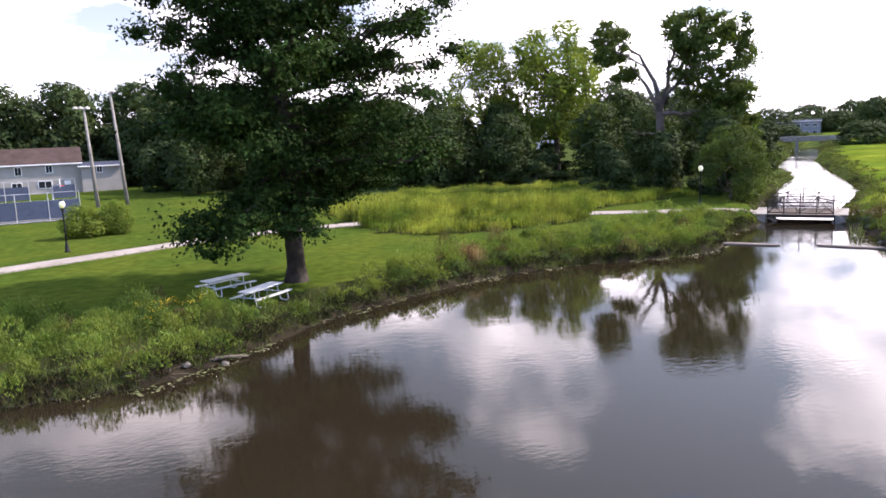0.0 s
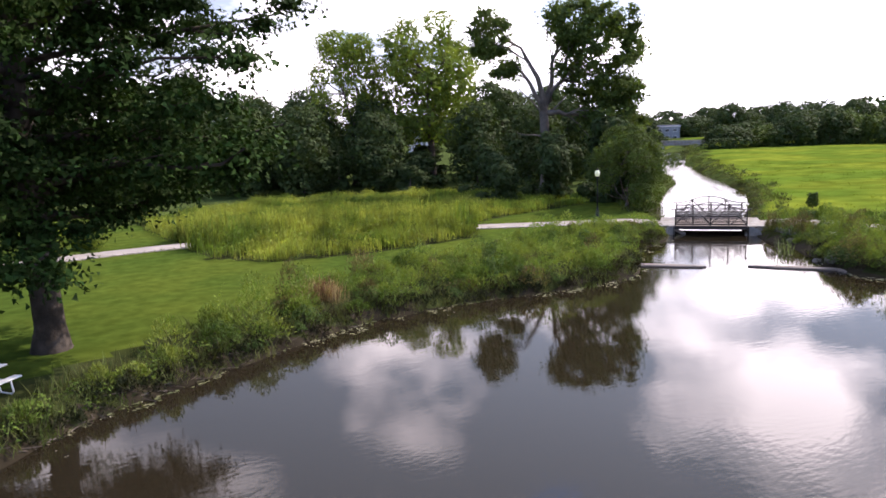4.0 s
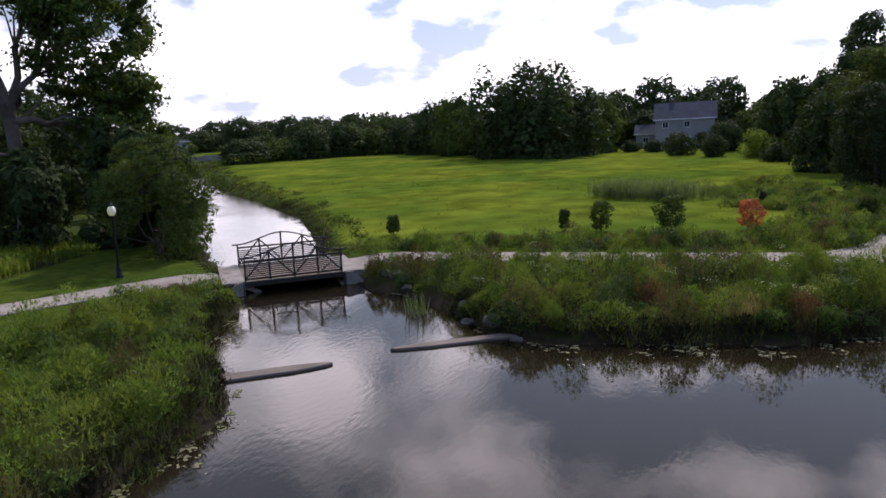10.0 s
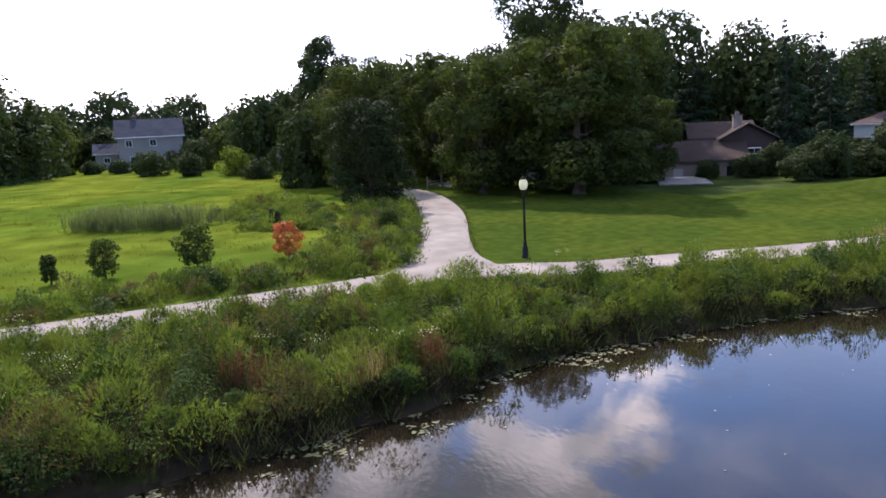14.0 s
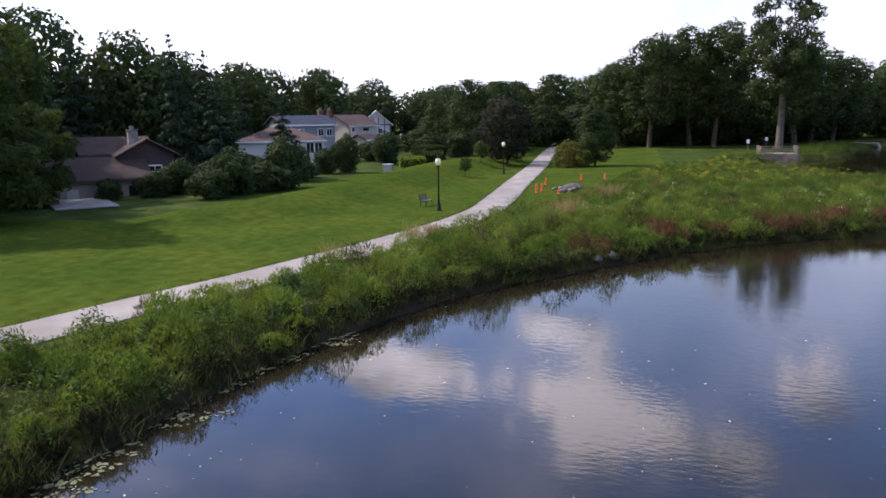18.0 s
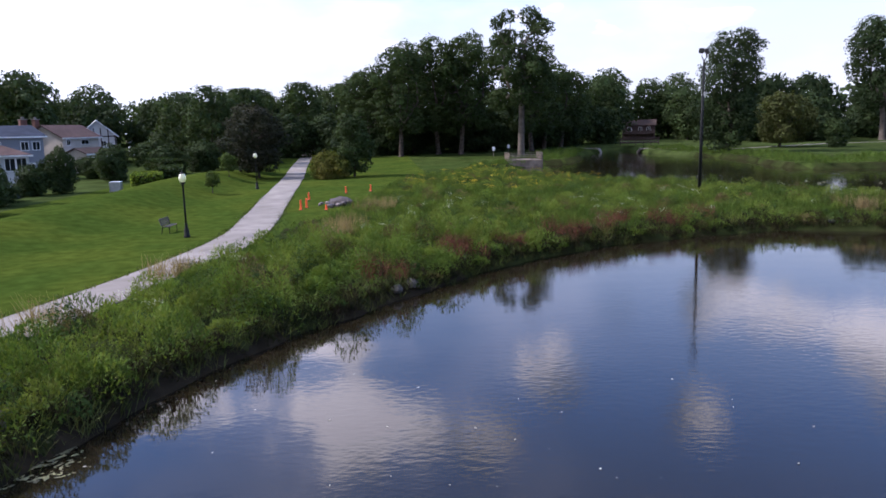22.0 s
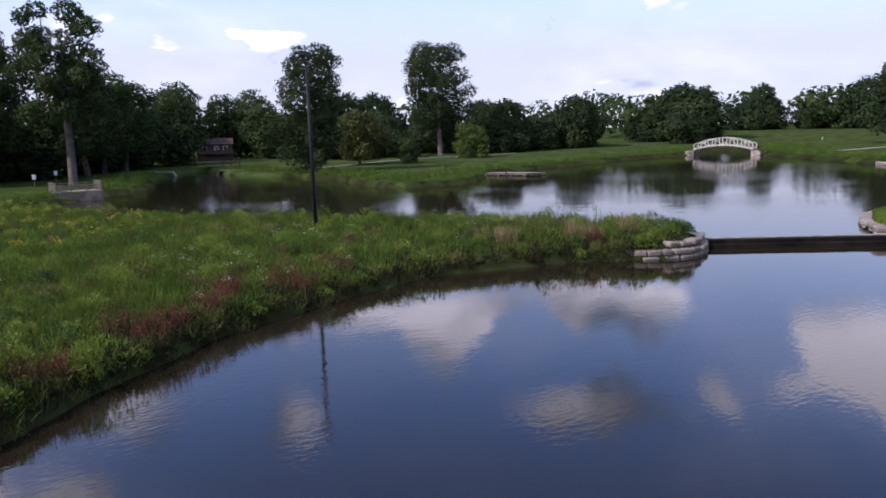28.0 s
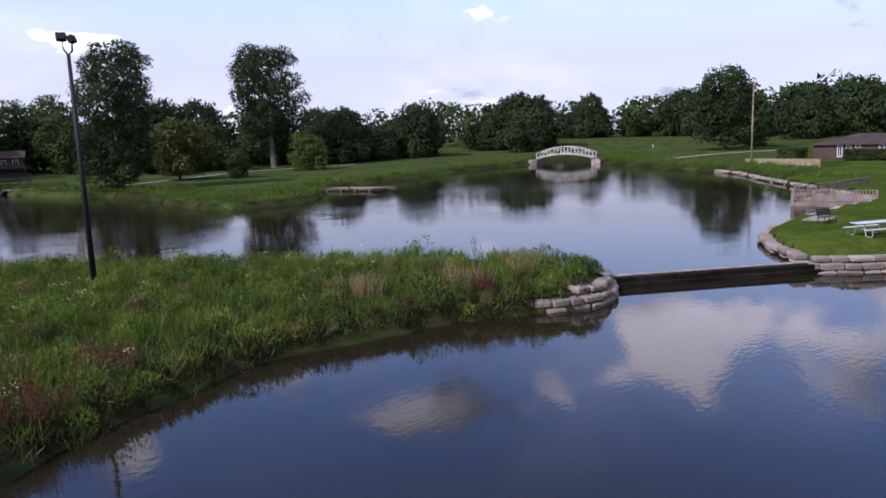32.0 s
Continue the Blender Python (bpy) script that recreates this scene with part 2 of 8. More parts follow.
def water_material(name, rough, swell_by, ripple_by):
    m = bpy.data.materials.new(name)
    m.use_nodes = True
    n, l = m.node_tree.nodes, m.node_tree.links
    p = n["Principled BSDF"]
    p.inputs["Base Color"].default_value = (0.012, 0.0095, 0.0055, 1)
    p.inputs["Roughness"].default_value, p.inputs["IOR"].default_value = rough, 1.333
    tc = n.new("ShaderNodeTexCoord")
    mp = n.new("ShaderNodeMapping")
    mp.inputs["Rotation"].default_value = (0, 0, radians(35))
    mp.inputs["Scale"].default_value = (0.7, 1.4, 1)
    l.new(tc.outputs["Object"], mp.inputs[0])
    swell, ripple, calm = (n.new("ShaderNodeTexNoise") for _ in range(3))
    swell.inputs["Scale"].default_value, swell.inputs["Detail"].default_value = 0.5, 2.0
    ripple.inputs["Scale"].default_value, ripple.inputs["Detail"].default_value = 4.2, 3.0
    calm.inputs["Scale"].default_value, calm.inputs["Detail"].default_value = 0.05, 2.0
    for t in (swell, ripple):
        l.new(mp.outputs[0], t.inputs["Vector"])
    l.new(tc.outputs["Object"], calm.inputs["Vector"])
    area = n.new("ShaderNodeMapRange")
    area.inputs["From Min"].default_value, area.inputs["From Max"].default_value = 0.42, 0.62
    area.inputs["To Min"].default_value, area.inputs["To Max"].default_value = 0.25, 1.0
    l.new(calm.outputs["Fac"], area.inputs[0])
    mul = n.new("ShaderNodeMath")
    mul.operation = "MULTIPLY"
    l.new(ripple.outputs["Fac"], mul.inputs[0])
    l.new(area.outputs[0], mul.inputs[1])
    b1, b2 = n.new("ShaderNodeBump"), n.new("ShaderNodeBump")
    b1.inputs["Strength"].default_value, b1.inputs["Distance"].default_value = swell_by, 0.035
    b2.inputs["Strength"].default_value, b2.inputs["Distance"].default_value = ripple_by, 0.012
    l.new(swell.outputs["Fac"], b1.inputs["Height"])
    l.new(mul.outputs[0], b2.inputs["Height"])
    l.new(b1.outputs[0], b2.inputs["Normal"])
    l.new(b2.outputs[0], p.inputs["Normal"])
    return m


WATER = water_material("pond_water", 0.015, 0.12, 0.36)
CREEK_WATER = water_material("creek_water", 0.05, 0.75, 1.3)
LAKE_WATER = water_material("lake_water", 0.03, 0.3, 0.7)
LAWN = material("mown_lawn", (0.032, 0.053, 0.009), 0.9, vary=0.25, scale=1.4, bump=0.8, bump_scale=22, tint=(0.045, 0.063, 0.010), tint_scale=0.16, spec=0.0)
# rough grass, its green darkened below the lawn's to stand for shade
ROUGH_SHADED = material("rough_shaded_grass", (0.026, 0.042, 0.010), 0.95, vary=0.35, scale=0.5, bump=1.0, bump_scale=7, tint=(0.040, 0.055, 0.014), tint_scale=0.12, spec=0.0)
FIELD = material("meadow_grass", (0.054, 0.088, 0.011), 0.9, vary=0.35, scale=0.35, bump=1.0, bump_scale=9, tint=(0.088, 0.112, 0.013), tint_scale=0.07, spec=0.0)
SOIL = material("bank_soil", (0.020, 0.022, 0.009), 0.95, vary=0.4, scale=0.8, bump=1.0, bump_scale=8, tint=(0.024, 0.032, 0.010), tint_scale=0.3, spec=0.0)
MUD = material("dark_bank_mud", (0.015, 0.0125, 0.008), 0.95, vary=0.4, scale=1.2, bump=1.0, bump_scale=10, tint=(0.022, 0.018, 0.011), tint_scale=0.5, spec=0.05)
WOODS = material("woodland_floor", (0.035, 0.05, 0.015), 0.95, vary=0.4, scale=0.3, bump=0.8, bump_scale=5, spec=0.0)
GRAVEL = material("crushed_stone_path", (0.19, 0.170, 0.150), 0.95, vary=0.14, scale=0.9, bump=0.5, bump_scale=45, tint=(0.235, 0.213, 0.19), tint_scale=0.35, spec=0.08)
ASPHALT = material("asphalt", (0.055, 0.056, 0.06), 0.9, vary=0.2, scale=0.3, bump=0.4, bump_scale=30)
BARK = material("bark", (0.05, 0.04, 0.032), 0.95, vary=0.35, scale=2.0, bump=1.0, bump_scale=9, tint=(0.078, 0.066, 0.055), tint_scale=1.0, spec=0.1)
PALEBARK = material("pale_bark", (0.098, 0.085, 0.072), 0.95, vary=0.3, scale=1.4, bump=1.0, bump_scale=7, tint=(0.085, 0.072, 0.06), tint_scale=0.8, spec=0.1)
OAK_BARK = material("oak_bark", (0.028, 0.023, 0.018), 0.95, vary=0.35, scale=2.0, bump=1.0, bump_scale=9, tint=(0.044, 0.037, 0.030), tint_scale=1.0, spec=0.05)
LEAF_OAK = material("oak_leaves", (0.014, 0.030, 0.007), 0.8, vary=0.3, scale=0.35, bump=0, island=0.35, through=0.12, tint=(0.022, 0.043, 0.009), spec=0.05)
LEAF_MID = material("leaves", (0.050, 0.076, 0.019), 0.8, vary=0.35, scale=0.2, bump=0, island=0.25, through=0.28, tint=(0.064, 0.090, 0.020), tint_scale=0.15, spec=0.08)
LEAF_LIGHT = material("light_leaves", (0.088, 0.128, 0.023), 0.8, vary=0.3, scale=0.2, bump=0, island=0.3, through=0.45, tint=(0.112, 0.146, 0.028), tint_scale=0.2, spec=0.08)
LEAF_DARK = material("dark_leaves", (0.028, 0.045, 0.015), 0.8, vary=0.3, scale=0.2, bump=0, island=0.25, through=0.22, tint=(0.036, 0.054, 0.017), tint_scale=0.15, spec=0.1)
LEAF_PARK = material("deep_green_leaves", (0.020, 0.033, 0.013), 0.8, vary=0.3, scale=0.2, bump=0, island=0.25, through=0.22, tint=(0.027, 0.042, 0.015), tint_scale=0.15, spec=0.08)
LEAF_MAPLE = material("maple_leaves", (0.040, 0.060, 0.018), 0.8, vary=0.4, scale=0.3, bump=0, island=0.3, through=0.32, tint=(0.070, 0.089, 0.022), tint_scale=0.35, spec=0.08)
NEEDLES = material("needles", (0.018, 0.034, 0.017), 0.8, vary=0.3, scale=0.4, bump=0, island=0.35, through=0.1, spec=0.1)
PLANT = material("bank_leaves", (0.050, 0.085, 0.014), 0.8, vary=0.22, scale=0.9, bump=0, island=0.13, through=0.28, tint=(0.070, 0.106, 0.018), tint_scale=0.45, spec=0.1)
PLANT_PALE = material("pale_weed_leaves", (0.092, 0.138, 0.025), 0.8, vary=0.22, scale=0.9, bump=0, island=0.13, through=0.32, tint=(0.122, 0.152, 0.029), tint_scale=0.5, spec=0.1)
PLANT_DARK = material("dark_weed_leaves", (0.029, 0.053, 0.012), 0.8, vary=0.22, scale=0.9, bump=0, island=0.13, through=0.22, tint=(0.039, 0.066, 0.014), tint_scale=0.5, spec=0.08)
PLANT_OLIVE = material("olive_seed_heads", (0.080, 0.072, 0.028), 0.85, vary=0.35, scale=0.9, bump=0, island=0.3, through=0.25, tint=(0.105, 0.084, 0.040), tint_scale=0.5, spec=0.05)
BLADES = material("rank_grass", (0.050, 0.071, 0.017), 0.85, vary=0.35, scale=0.6, bump=0, island=0.4, through=0.25, tint=(0.078, 0.083, 0.031), tint_scale=0.3, spec=0.08)
PRAIRIE = material("prairie_leaves", (0.066, 0.100, 0.017), 0.8, vary=0.45, scale=0.5, bump=0, island=0.35, through=0.42, tint=(0.175, 0.195, 0.038), tint_scale=0.22, spec=0.08)
DRYGRASS = material("dry_grass", (0.20, 0.150, 0.080), 0.85, vary=0.3, scale=0.6, bump=0, island=0.35, through=0.3, spec=0.2)
REDGRASS = material("russet_plants", (0.098, 0.040, 0.028), 0.85, vary=0.3, scale=0.6, bump=0, island=0.4, through=0.25, spec=0.1)
WHITEFLOWER = material("white_flowers", (0.42, 0.45, 0.35), 0.8, vary=0.2, bump=0, island=0.25, through=0.3)
YELLOWFLOWER = material("yellow_flowers", (0.50, 0.36, 0.02), 0.8, vary=0.2, bump=0, island=0.25, through=0.3)

# ---- mesh builders ----


def mesh_of(name, verts, faces, mat, smooth=False):
    """A mesh from arrays: faces all of one size."""
    verts, faces = np.asarray(verts, np.float32), np.asarray(faces, np.int32)
    me = bpy.data.meshes.new(name)
    m, k = faces.shape
    me.vertices.add(len(verts))
    me.vertices.foreach_set("co", verts.ravel())
    me.loops.add(m * k)
    me.loops.foreach_set("vertex_index", faces.ravel())
    me.polygons.add(m)
    me.polygons.foreach_set("loop_start", np.arange(0, m * k, k, dtype=np.int32))
    me.polygons.foreach_set("use_smooth", np.full(m, smooth))
    me.update(calc_edges=True)
    if mat:
        me.materials.append(mat)
    return me


class Shape:
    """Collects boxes, tubes and prisms for one mesh."""

    def __init__(self):
        self.v, self.f = [], []

    def add(self, verts, faces):
        o = len(self.v)
        self.v += [tuple(p) for p in verts]
        self.f += [tuple(o + i for i in f) for f in faces]
        return self

    def box(self, centre, size, rz=0.0, bevel=0.0, m=None):
        hx, hy, hz = (s / 2 for s in size)
        b = min(bevel, hx * 0.9, hy * 0.9, hz * 0.9)
        t = m or (Matrix.Translation(centre) @ Matrix.Rotation(radians(rz), 4, "Z"))
        if b <= 0:
            vs = [(x, y, z) for z in (-hz, hz) for x, y in ((-hx, -hy), (hx, -hy), (hx, hy), (-hx, hy))]
            fs = [(3, 2, 1, 0), (4, 5, 6, 7), (0, 1, 5, 4), (1, 2, 6, 5), (2, 3, 7, 6), (3, 0, 4, 7)]
            return self.add([t @ Vector(p) for p in vs], fs)
        bm = bmesh.new()
        bmesh.ops.create_cube(bm, size=1)
        for v in bm.verts:
            v.co = Vector((v.co.x * 2 * hx, v.co.y * 2 * hy, v.co.z * 2 * hz))
        bmesh.ops.bevel(bm, geom=list(bm.edges), offset=b, segments=1, affect="EDGES")
        bm.verts.index_update()
        self.add([t @ v.co for v in bm.verts], [[v.index for v in f.verts] for f in bm.faces])
        bm.free()
        return self

    def tube(self, points, radii, sides=8, caps=True):
        pts = [Vector(p) for p in points]
        if not hasattr(radii, "__len__"):
            radii = [radii] * len(pts)
        vs, fs = [], []
        for i, p in enumerate(pts):
            d = (pts[min(i + 1, len(pts) - 1)] - pts[max(i - 1, 0)]).normalized()
            ref = Vector((0, 0, 1)) if abs(d.z) < 0.92 else Vector((1, 0, 0))
            a = d.cross(ref).normalized()
            b = d.cross(a)
            vs += [p + (a * math.cos(2 * math.pi * k / sides) + b * math.sin(2 * math.pi * k / sides)) * radii[i] for k in range(sides)]
        for i in range(len(pts) - 1):
            fs += [(i * sides + k, i * sides + (k + 1) % sides, (i + 1) * sides + (k + 1) % sides, (i + 1) * sides + k) for k in range(sides)]
        if caps:
            fs += [tuple(range(sides)), tuple(range((len(pts) - 1) * sides + sides - 1, (len(pts) - 1) * sides - 1, -1))]
        return self.add(vs, fs)

    def lathe(self, centre, profile, sides=16):
        """profile: (radius, z) from below up."""
        return self.tube([(centre[0], centre[1], centre[2] + z) for r, z in profile], [max(r, 0.001) for r, z in profile], sides)

    def prism(self, outline, z0, z1):
        k = len(outline)
        vs = [(x, y, z0) for x, y in outline] + [(x, y, z1) for x, y in outline]
        fs = [tuple(range(k - 1, -1, -1)), tuple(range(k, 2 * k))] + [(i, (i + 1) % k, k + (i + 1) % k, k + i) for i in range(k)]
        return self.add(vs, fs)

    def mesh(self, name, mat, smooth=False):
        me = bpy.data.meshes.new(name)
        me.from_pydata(self.v, [], self.f)
        bm = bmesh.new()
        bm.from_mesh(me)
        bmesh.ops.recalc_face_normals(bm, faces=bm.faces)
        bm.to_mesh(me)
        bm.free()
        if smooth:
            me.polygons.foreach_set("use_smooth", [True] * len(me.polygons))
        me.materials.append(mat)
        return me


def thing(name, place, label, category, group="", rz=0.0, kind=""):
    ob = new(name)
    ob.empty_display_size = 0.3
    ob.matrix_basis = pose(*place, 0, 0, rz)
    return tagged(ob, label, category, group, kind)


def part(name, shape, mat, parent, label="", smooth=False):
    ob = new(name, shape.mesh(name, mat, smooth) if isinstance(shape, Shape) else shape)
    ob.parent = parent
    return tagged(ob, label)


# ---- ground plan ----
POND = [(-22, 15), (-10, 23), (-2.2, 25.2), (2, 24.8), (4.6, 25.9), (8.4, 28.6), (11, 30.3), (14.3, 31.5), (18.6, 33), (22.6, 33.9), (27, 33.6), (31, 32.7), (34.5, 31.7), (37.5, 32), (40.5, 33.9), (43.2, 36.2), (47, 37.6), (50.0, 38.6), (51.6, 39.6), (56.2, 42.9), (60.4, 46.6), (72, 55.5), (96.5, 69.5), (114, 87.6), (160, 118), (206, 151), (268, 199), (264, 184), (177, 120.5), (133.6, 91.5), (120.6, 80.7), (98, 62.8), (84, 51.5), (74.5, 46.3)] + [(64.5, 41.0), (58.9, 37.9), (54.3, 34.6), (53.0, 32.8), (52.2, 31.2), (49, 28), (46.3, 26.2), (45, 23.7), (45.2, 19.7), (45.8, 15), (46.7, 12.9), (46.9, 9.4), (46.3, 5), (45.4, 0), (43.3, -5.8), (40.5, -9.8), (36.5, -15), (33, -19), (30, -21.8), (24, -25.4), (19, -27), (14, -28.2), (11.5, -28.2), (5.2, -26), (1.75, -23.6), (0.7, -22.8), (-0.7, -22.3), (-1.9, -22.2), (-4.1, -23.2), (-12.2, -16.0), (-14.8, -12.8), (-18.6, -9.2), (-24, 0)]
LAKE = [(-4.3, -23.5), (-1.7, -32.7), (4.6, -41.1), (9.9, -48.5), (16.2, -58), (21.5, -70), (23.5, -82), (21, -89), (13.5, -96), (6, -105), (1, -116), (-2.5, -128),
        (-8, -140), (-18, -156), (-23, -157), (-19.5, -140), (-20, -125), (-22.5, -108), (-22, -97), (-17.8, -85), (-17.2, -75), (-26, -72.2), (-34, -77), (-40, -84.5), (-47, -86.5), (-62, -90),
        (-85, -94), (-112, -96.5), (-140, -104), (-140, -90), (-114, -80), (-105, -69), (-96, -58.5), (-86, -45.5), (-80, -40), (-71, -35), (-59, -27.2), (-52, -22.5), (-44, -17.4),
        (-34.9, -19.3), (-23.9, -20.6), (-19.2, -20.2), (-15.5, -18.7), (-13.2, -17.3), (-12.4, -16.6)]
LAKE_Z = 0.46
CREST = [(78, -18), (68, -19), (62.5, -27), (60.3, -40), (59.5, -60), (57, -95)]


def edge_distance(px, py, line, closed):
    pts = list(line) + ([line[0]] if closed else [])
    best = np.full(px.shape, 1e9)
    for (ax, ay), (bx, by) in zip(pts, pts[1:]):
        ux, uy = bx - ax, by - ay
        s = np.clip(((px - ax) * ux + (py - ay) * uy) / (ux * ux + uy * uy), 0, 1)
        best = np.minimum(best, np.hypot(px - ax - s * ux, py - ay - s * uy))
    return best


def inside(px, py, poly):
    hit = np.zeros(px.shape, bool)
    for (ax, ay), (bx, by) in zip(poly, poly[1:] + poly[:1]):
        if ay != by:
            hit ^= ((ay > py) != (by > py)) & (px < (bx - ax) * (py - ay) / (by - ay) + ax)
    return hit


def signed(px, py, poly):
    d = edge_distance(px, py, poly, True)
    return np.where(inside(px, py, poly), -d, d)


def smooth01(a, b, v):
    s = np.clip((v - a) / (b - a), 0, 1)
    return s * s * (3 - 2 * s)


def wobble(px, py):
    return 0.5 * np.sin(px * 0.9 + 1.3 * np.sin(py * 0.7)) + 0.3 * np.sin(py * 1.7 + px * 0.4) + 0.2 * np.sin(px * 3.1 - py * 2.3)


def ground_z(px, py):
    px, py = np.asarray(px, float), np.asarray(py, float)
    dp, dl = signed(px, py, POND), signed(px, py, LAKE)
    base = 0.72 + 0.011 * np.clip(px - 62, 0, 220) + 0.35 * smooth01(-20, -60, py) * smooth01(60, 30, px) + 0.5 * smooth01(60, 140, py)
    base = base + 0.8 * smooth01(-90, -170, px) + 0.8 * smooth01(-100, -220, py) + 2.6 * smooth01(-175, -235, px)
    base = base + (0.30 + 0.019 * np.clip(-py, 10, 62)) * smooth01(7.0, 0, edge_distance(px, py, CREST, False)) * smooth01(-110, -70, py)
    base = base - (0.75 + 1.1 * smooth01(-74, -56, py)) * smooth01(63.5, 72, px) * smooth01(-8, -22, py)
    base = base + 0.012 * wobble(px * 0.4, py * 0.4)
    # the grassy dam between the two waters
    base = np.maximum(base, 0.72 + 0.42 * smooth01(14, 2, dl))
    dpw = dp + 0.25 * wobble(px, py)
    rise = np.where(dpw > 0, base * (0.6 * smooth01(0, 0.55, dpw) + 0.4 * smooth01(0.45, 3.2, dpw)) + 0.03, np.maximum(-1.2, 0.5 * dpw))
    z = rise
    dlw = dl + 0.2 * wobble(px, py)
    low = np.where(dlw > 0, LAKE_Z + 0.02 + np.clip(base - LAKE_Z, 0.15, 9) * smooth01(0, 2.5, dlw), np.maximum(LAKE_Z - 1.2, LAKE_Z + 0.5 * dlw))
    # the lake's bed and shore, kept out of the lower pond
    shore = np.where(dl < 0, low, np.minimum(np.maximum(z, low), base + 0.3))
    z = np.where((dl < 3) & (dp > 0.4), shore, z)
    return z


def gz(x, y):
    return float(ground_z(np.array([x]), np.array([y]))[0])


def axis(near0, near1, step, far0, far1):
    mid = np.arange(near0, near1 + step / 2, step)
    lo, hi, s = [], [], step
    v = near0
    while v > far0:
        s *= 1.09
        v -= s
        lo.append(v)
    s, v = step, near1
    while v < far1:
        s *= 1.09
        v += s
        hi.append(v)
    return np.concatenate([lo[::-1], mid, hi])


PRAIRIE_AREA = [(22.5, 58), (21.8, 51.5), (24.3, 47.2), (30, 45.4), (38.5, 45.6), (42, 50.5), (46, 53), (60, 55), (60, 75), (40, 85), (24, 75)]
LINE_WEST = [(-60, 38), (-20, 45.5), (-4, 51.8), (6, 56), (12, 58.5), (22, 58.5), (32, 56.5), (38, 52.5), (42.6, 49.3), (46, 46.9), (49.6, 44.3), (52.0, 42.3), (54.0, 40.7)]
LINE_EAST = [(56.3, 36.6), (57.9, 33.4), (57.9, 28.8), (57.7, 24.6), (57.4, 19), (57.3, 15.6), (57.2, 10.5), (55.6, 6.4), (54.0, 4.0), (52.4, -1), (50.6, -6.2), (48.7, -13), (46.9, -21), (46.0, -28), (46.2, -36), (47.2, -52), (49, -80), (51.5, -110), (54.2, -150), (58, -200)]
LINE_SPUR = [(57.0, 9.4), (59.4, 8.2), (64.4, 5.7), (72, 1.7), (79, -1.5), (86, -3.9), (92, -5.0), (104, -5.2)]


def spline(points, step=0.8):
    pts = [Vector((x, y, 0)) for x, y in points]
    pts = [pts[0] * 2 - pts[1]] + pts + [pts[-1] * 2 - pts[-2]]
    out = []
    for a, b, c, d in zip(pts, pts[1:], pts[2:], pts[3:]):
        k = max(2, int((c - b).length / step))
        for i in range(k):
            t = i / k
            out.append(0.5 * (2 * b + (c - a) * t + (2 * a - 5 * b + 4 * c - d) * t * t + (3 * b - a - 3 * c + d) * t ** 3))
    out.append(pts[-2])
    return [(p.x, p.y) for p in out]


xs = axis(-20, 72, 0.62, -2600, 2600)
ys = axis(-40, 58, 0.62, -2600, 2600)
gx, gy = np.meshgrid(xs, ys)
gh = ground_z(gx, gy)
far = np.hypot(gx - 20, gy)
gh = gh + smooth01(260, 1200, far) * 3.0
# the bed drops away at the weir
gh = np.where(edge_distance(gx, gy, [(-4.6, -22.8), (-11.7, -16.4)], False) < 1.1, np.minimum(gh, -0.35), gh)
nx, ny = len(xs), len(ys)
ids = np.arange(nx * ny).reshape(ny, nx)
gf = np.stack([ids[:-1, :-1], ids[:-1, 1:], ids[1:, 1:], ids[1:, :-1]], -1).reshape(-1, 4)
ground_mesh = mesh_of("ground", np.stack([gx, gy, gh], -1).reshape(-1, 3), gf, LAWN, True)
for m in (FIELD, SOIL, WOODS, ROUGH_SHADED, MUD):
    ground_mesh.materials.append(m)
cx, cy = (gx[:-1, :-1] + gx[1:, 1:]).ravel() / 2, (gy[:-1, :-1] + gy[1:, 1:]).ravel() / 2
dp, dl = signed(cx, cy, POND), signed(cx, cy, LAKE)
de = edge_distance(cx, cy, LINE_EAST, False)
FIELD_AREA = [(58.6, 34), (59, 20), (58.8, 11.5), (61, 9), (66, 6.5), (78, 2), (92, 0), (150, -20), (260, 20), (300, 200), (264, 182), (177, 119), (120.6, 79.5), (84, 50.5), (64.5, 39)]
BANK_EAST = [(55.6, 35), (57, 24), (56.5, 12), (54, 5.5), (51, -1.5), (48, -9), (44.8, -21), (43.2, -34), (38, -40), (30, -56), (23, -70), (-3, -23), (40, -10), (45, 10), (45, 24)]
zone = np.zeros(len(cx), np.int32)
zone[inside(cx, cy, FIELD_AREA)] = 1
zone[inside(cx, cy, BANK_EAST) & (de > 1.6)] = 2
zone[(dp < 3.2) & (cx < 44) & (cy > 10)] = 2
lakeside = (cx < -9) & (cy > -34)
zone[((dp < 1.2) | (dl < 0.8)) & ~(lakeside & (dp > 0.0) & (dl > 0.0))] = 2
# far lake shores: rough grass with shade put into its colour
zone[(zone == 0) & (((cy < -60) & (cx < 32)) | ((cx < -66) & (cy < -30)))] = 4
zone[inside(cx, cy, PRAIRIE_AREA)] = 2
zone[(cy > 72 - 0.25 * (cx - 40)) & (cx > 20) & (signed(cx, cy, POND) > 0) & ~inside(cx, cy, FIELD_AREA) & (cx < 300)] = 3
zone[(cx > 69.5) & (cy < -20)] = 3
zone[(cy < -126 - 0.35 * (cx - 10)) & (cx > -70) & (cx < 48)] = 3
zone[(cx > 58) & (cy < -96)] = 3
zone[(signed(cx, cy, LAKE) > 20 - 11 * smooth01(-60, -110, cy) + 4 * wobble(cx * 0.15, cy * 0.15)) & (cx < -8) & (cy < -60)] = 3
zone[np.hypot(cx - 20, cy) > 330] = 3
zone[(dp < 0.35) & ~lakeside & (cx < 70) & ~((cx < 34) & (cy < -15))] = 5
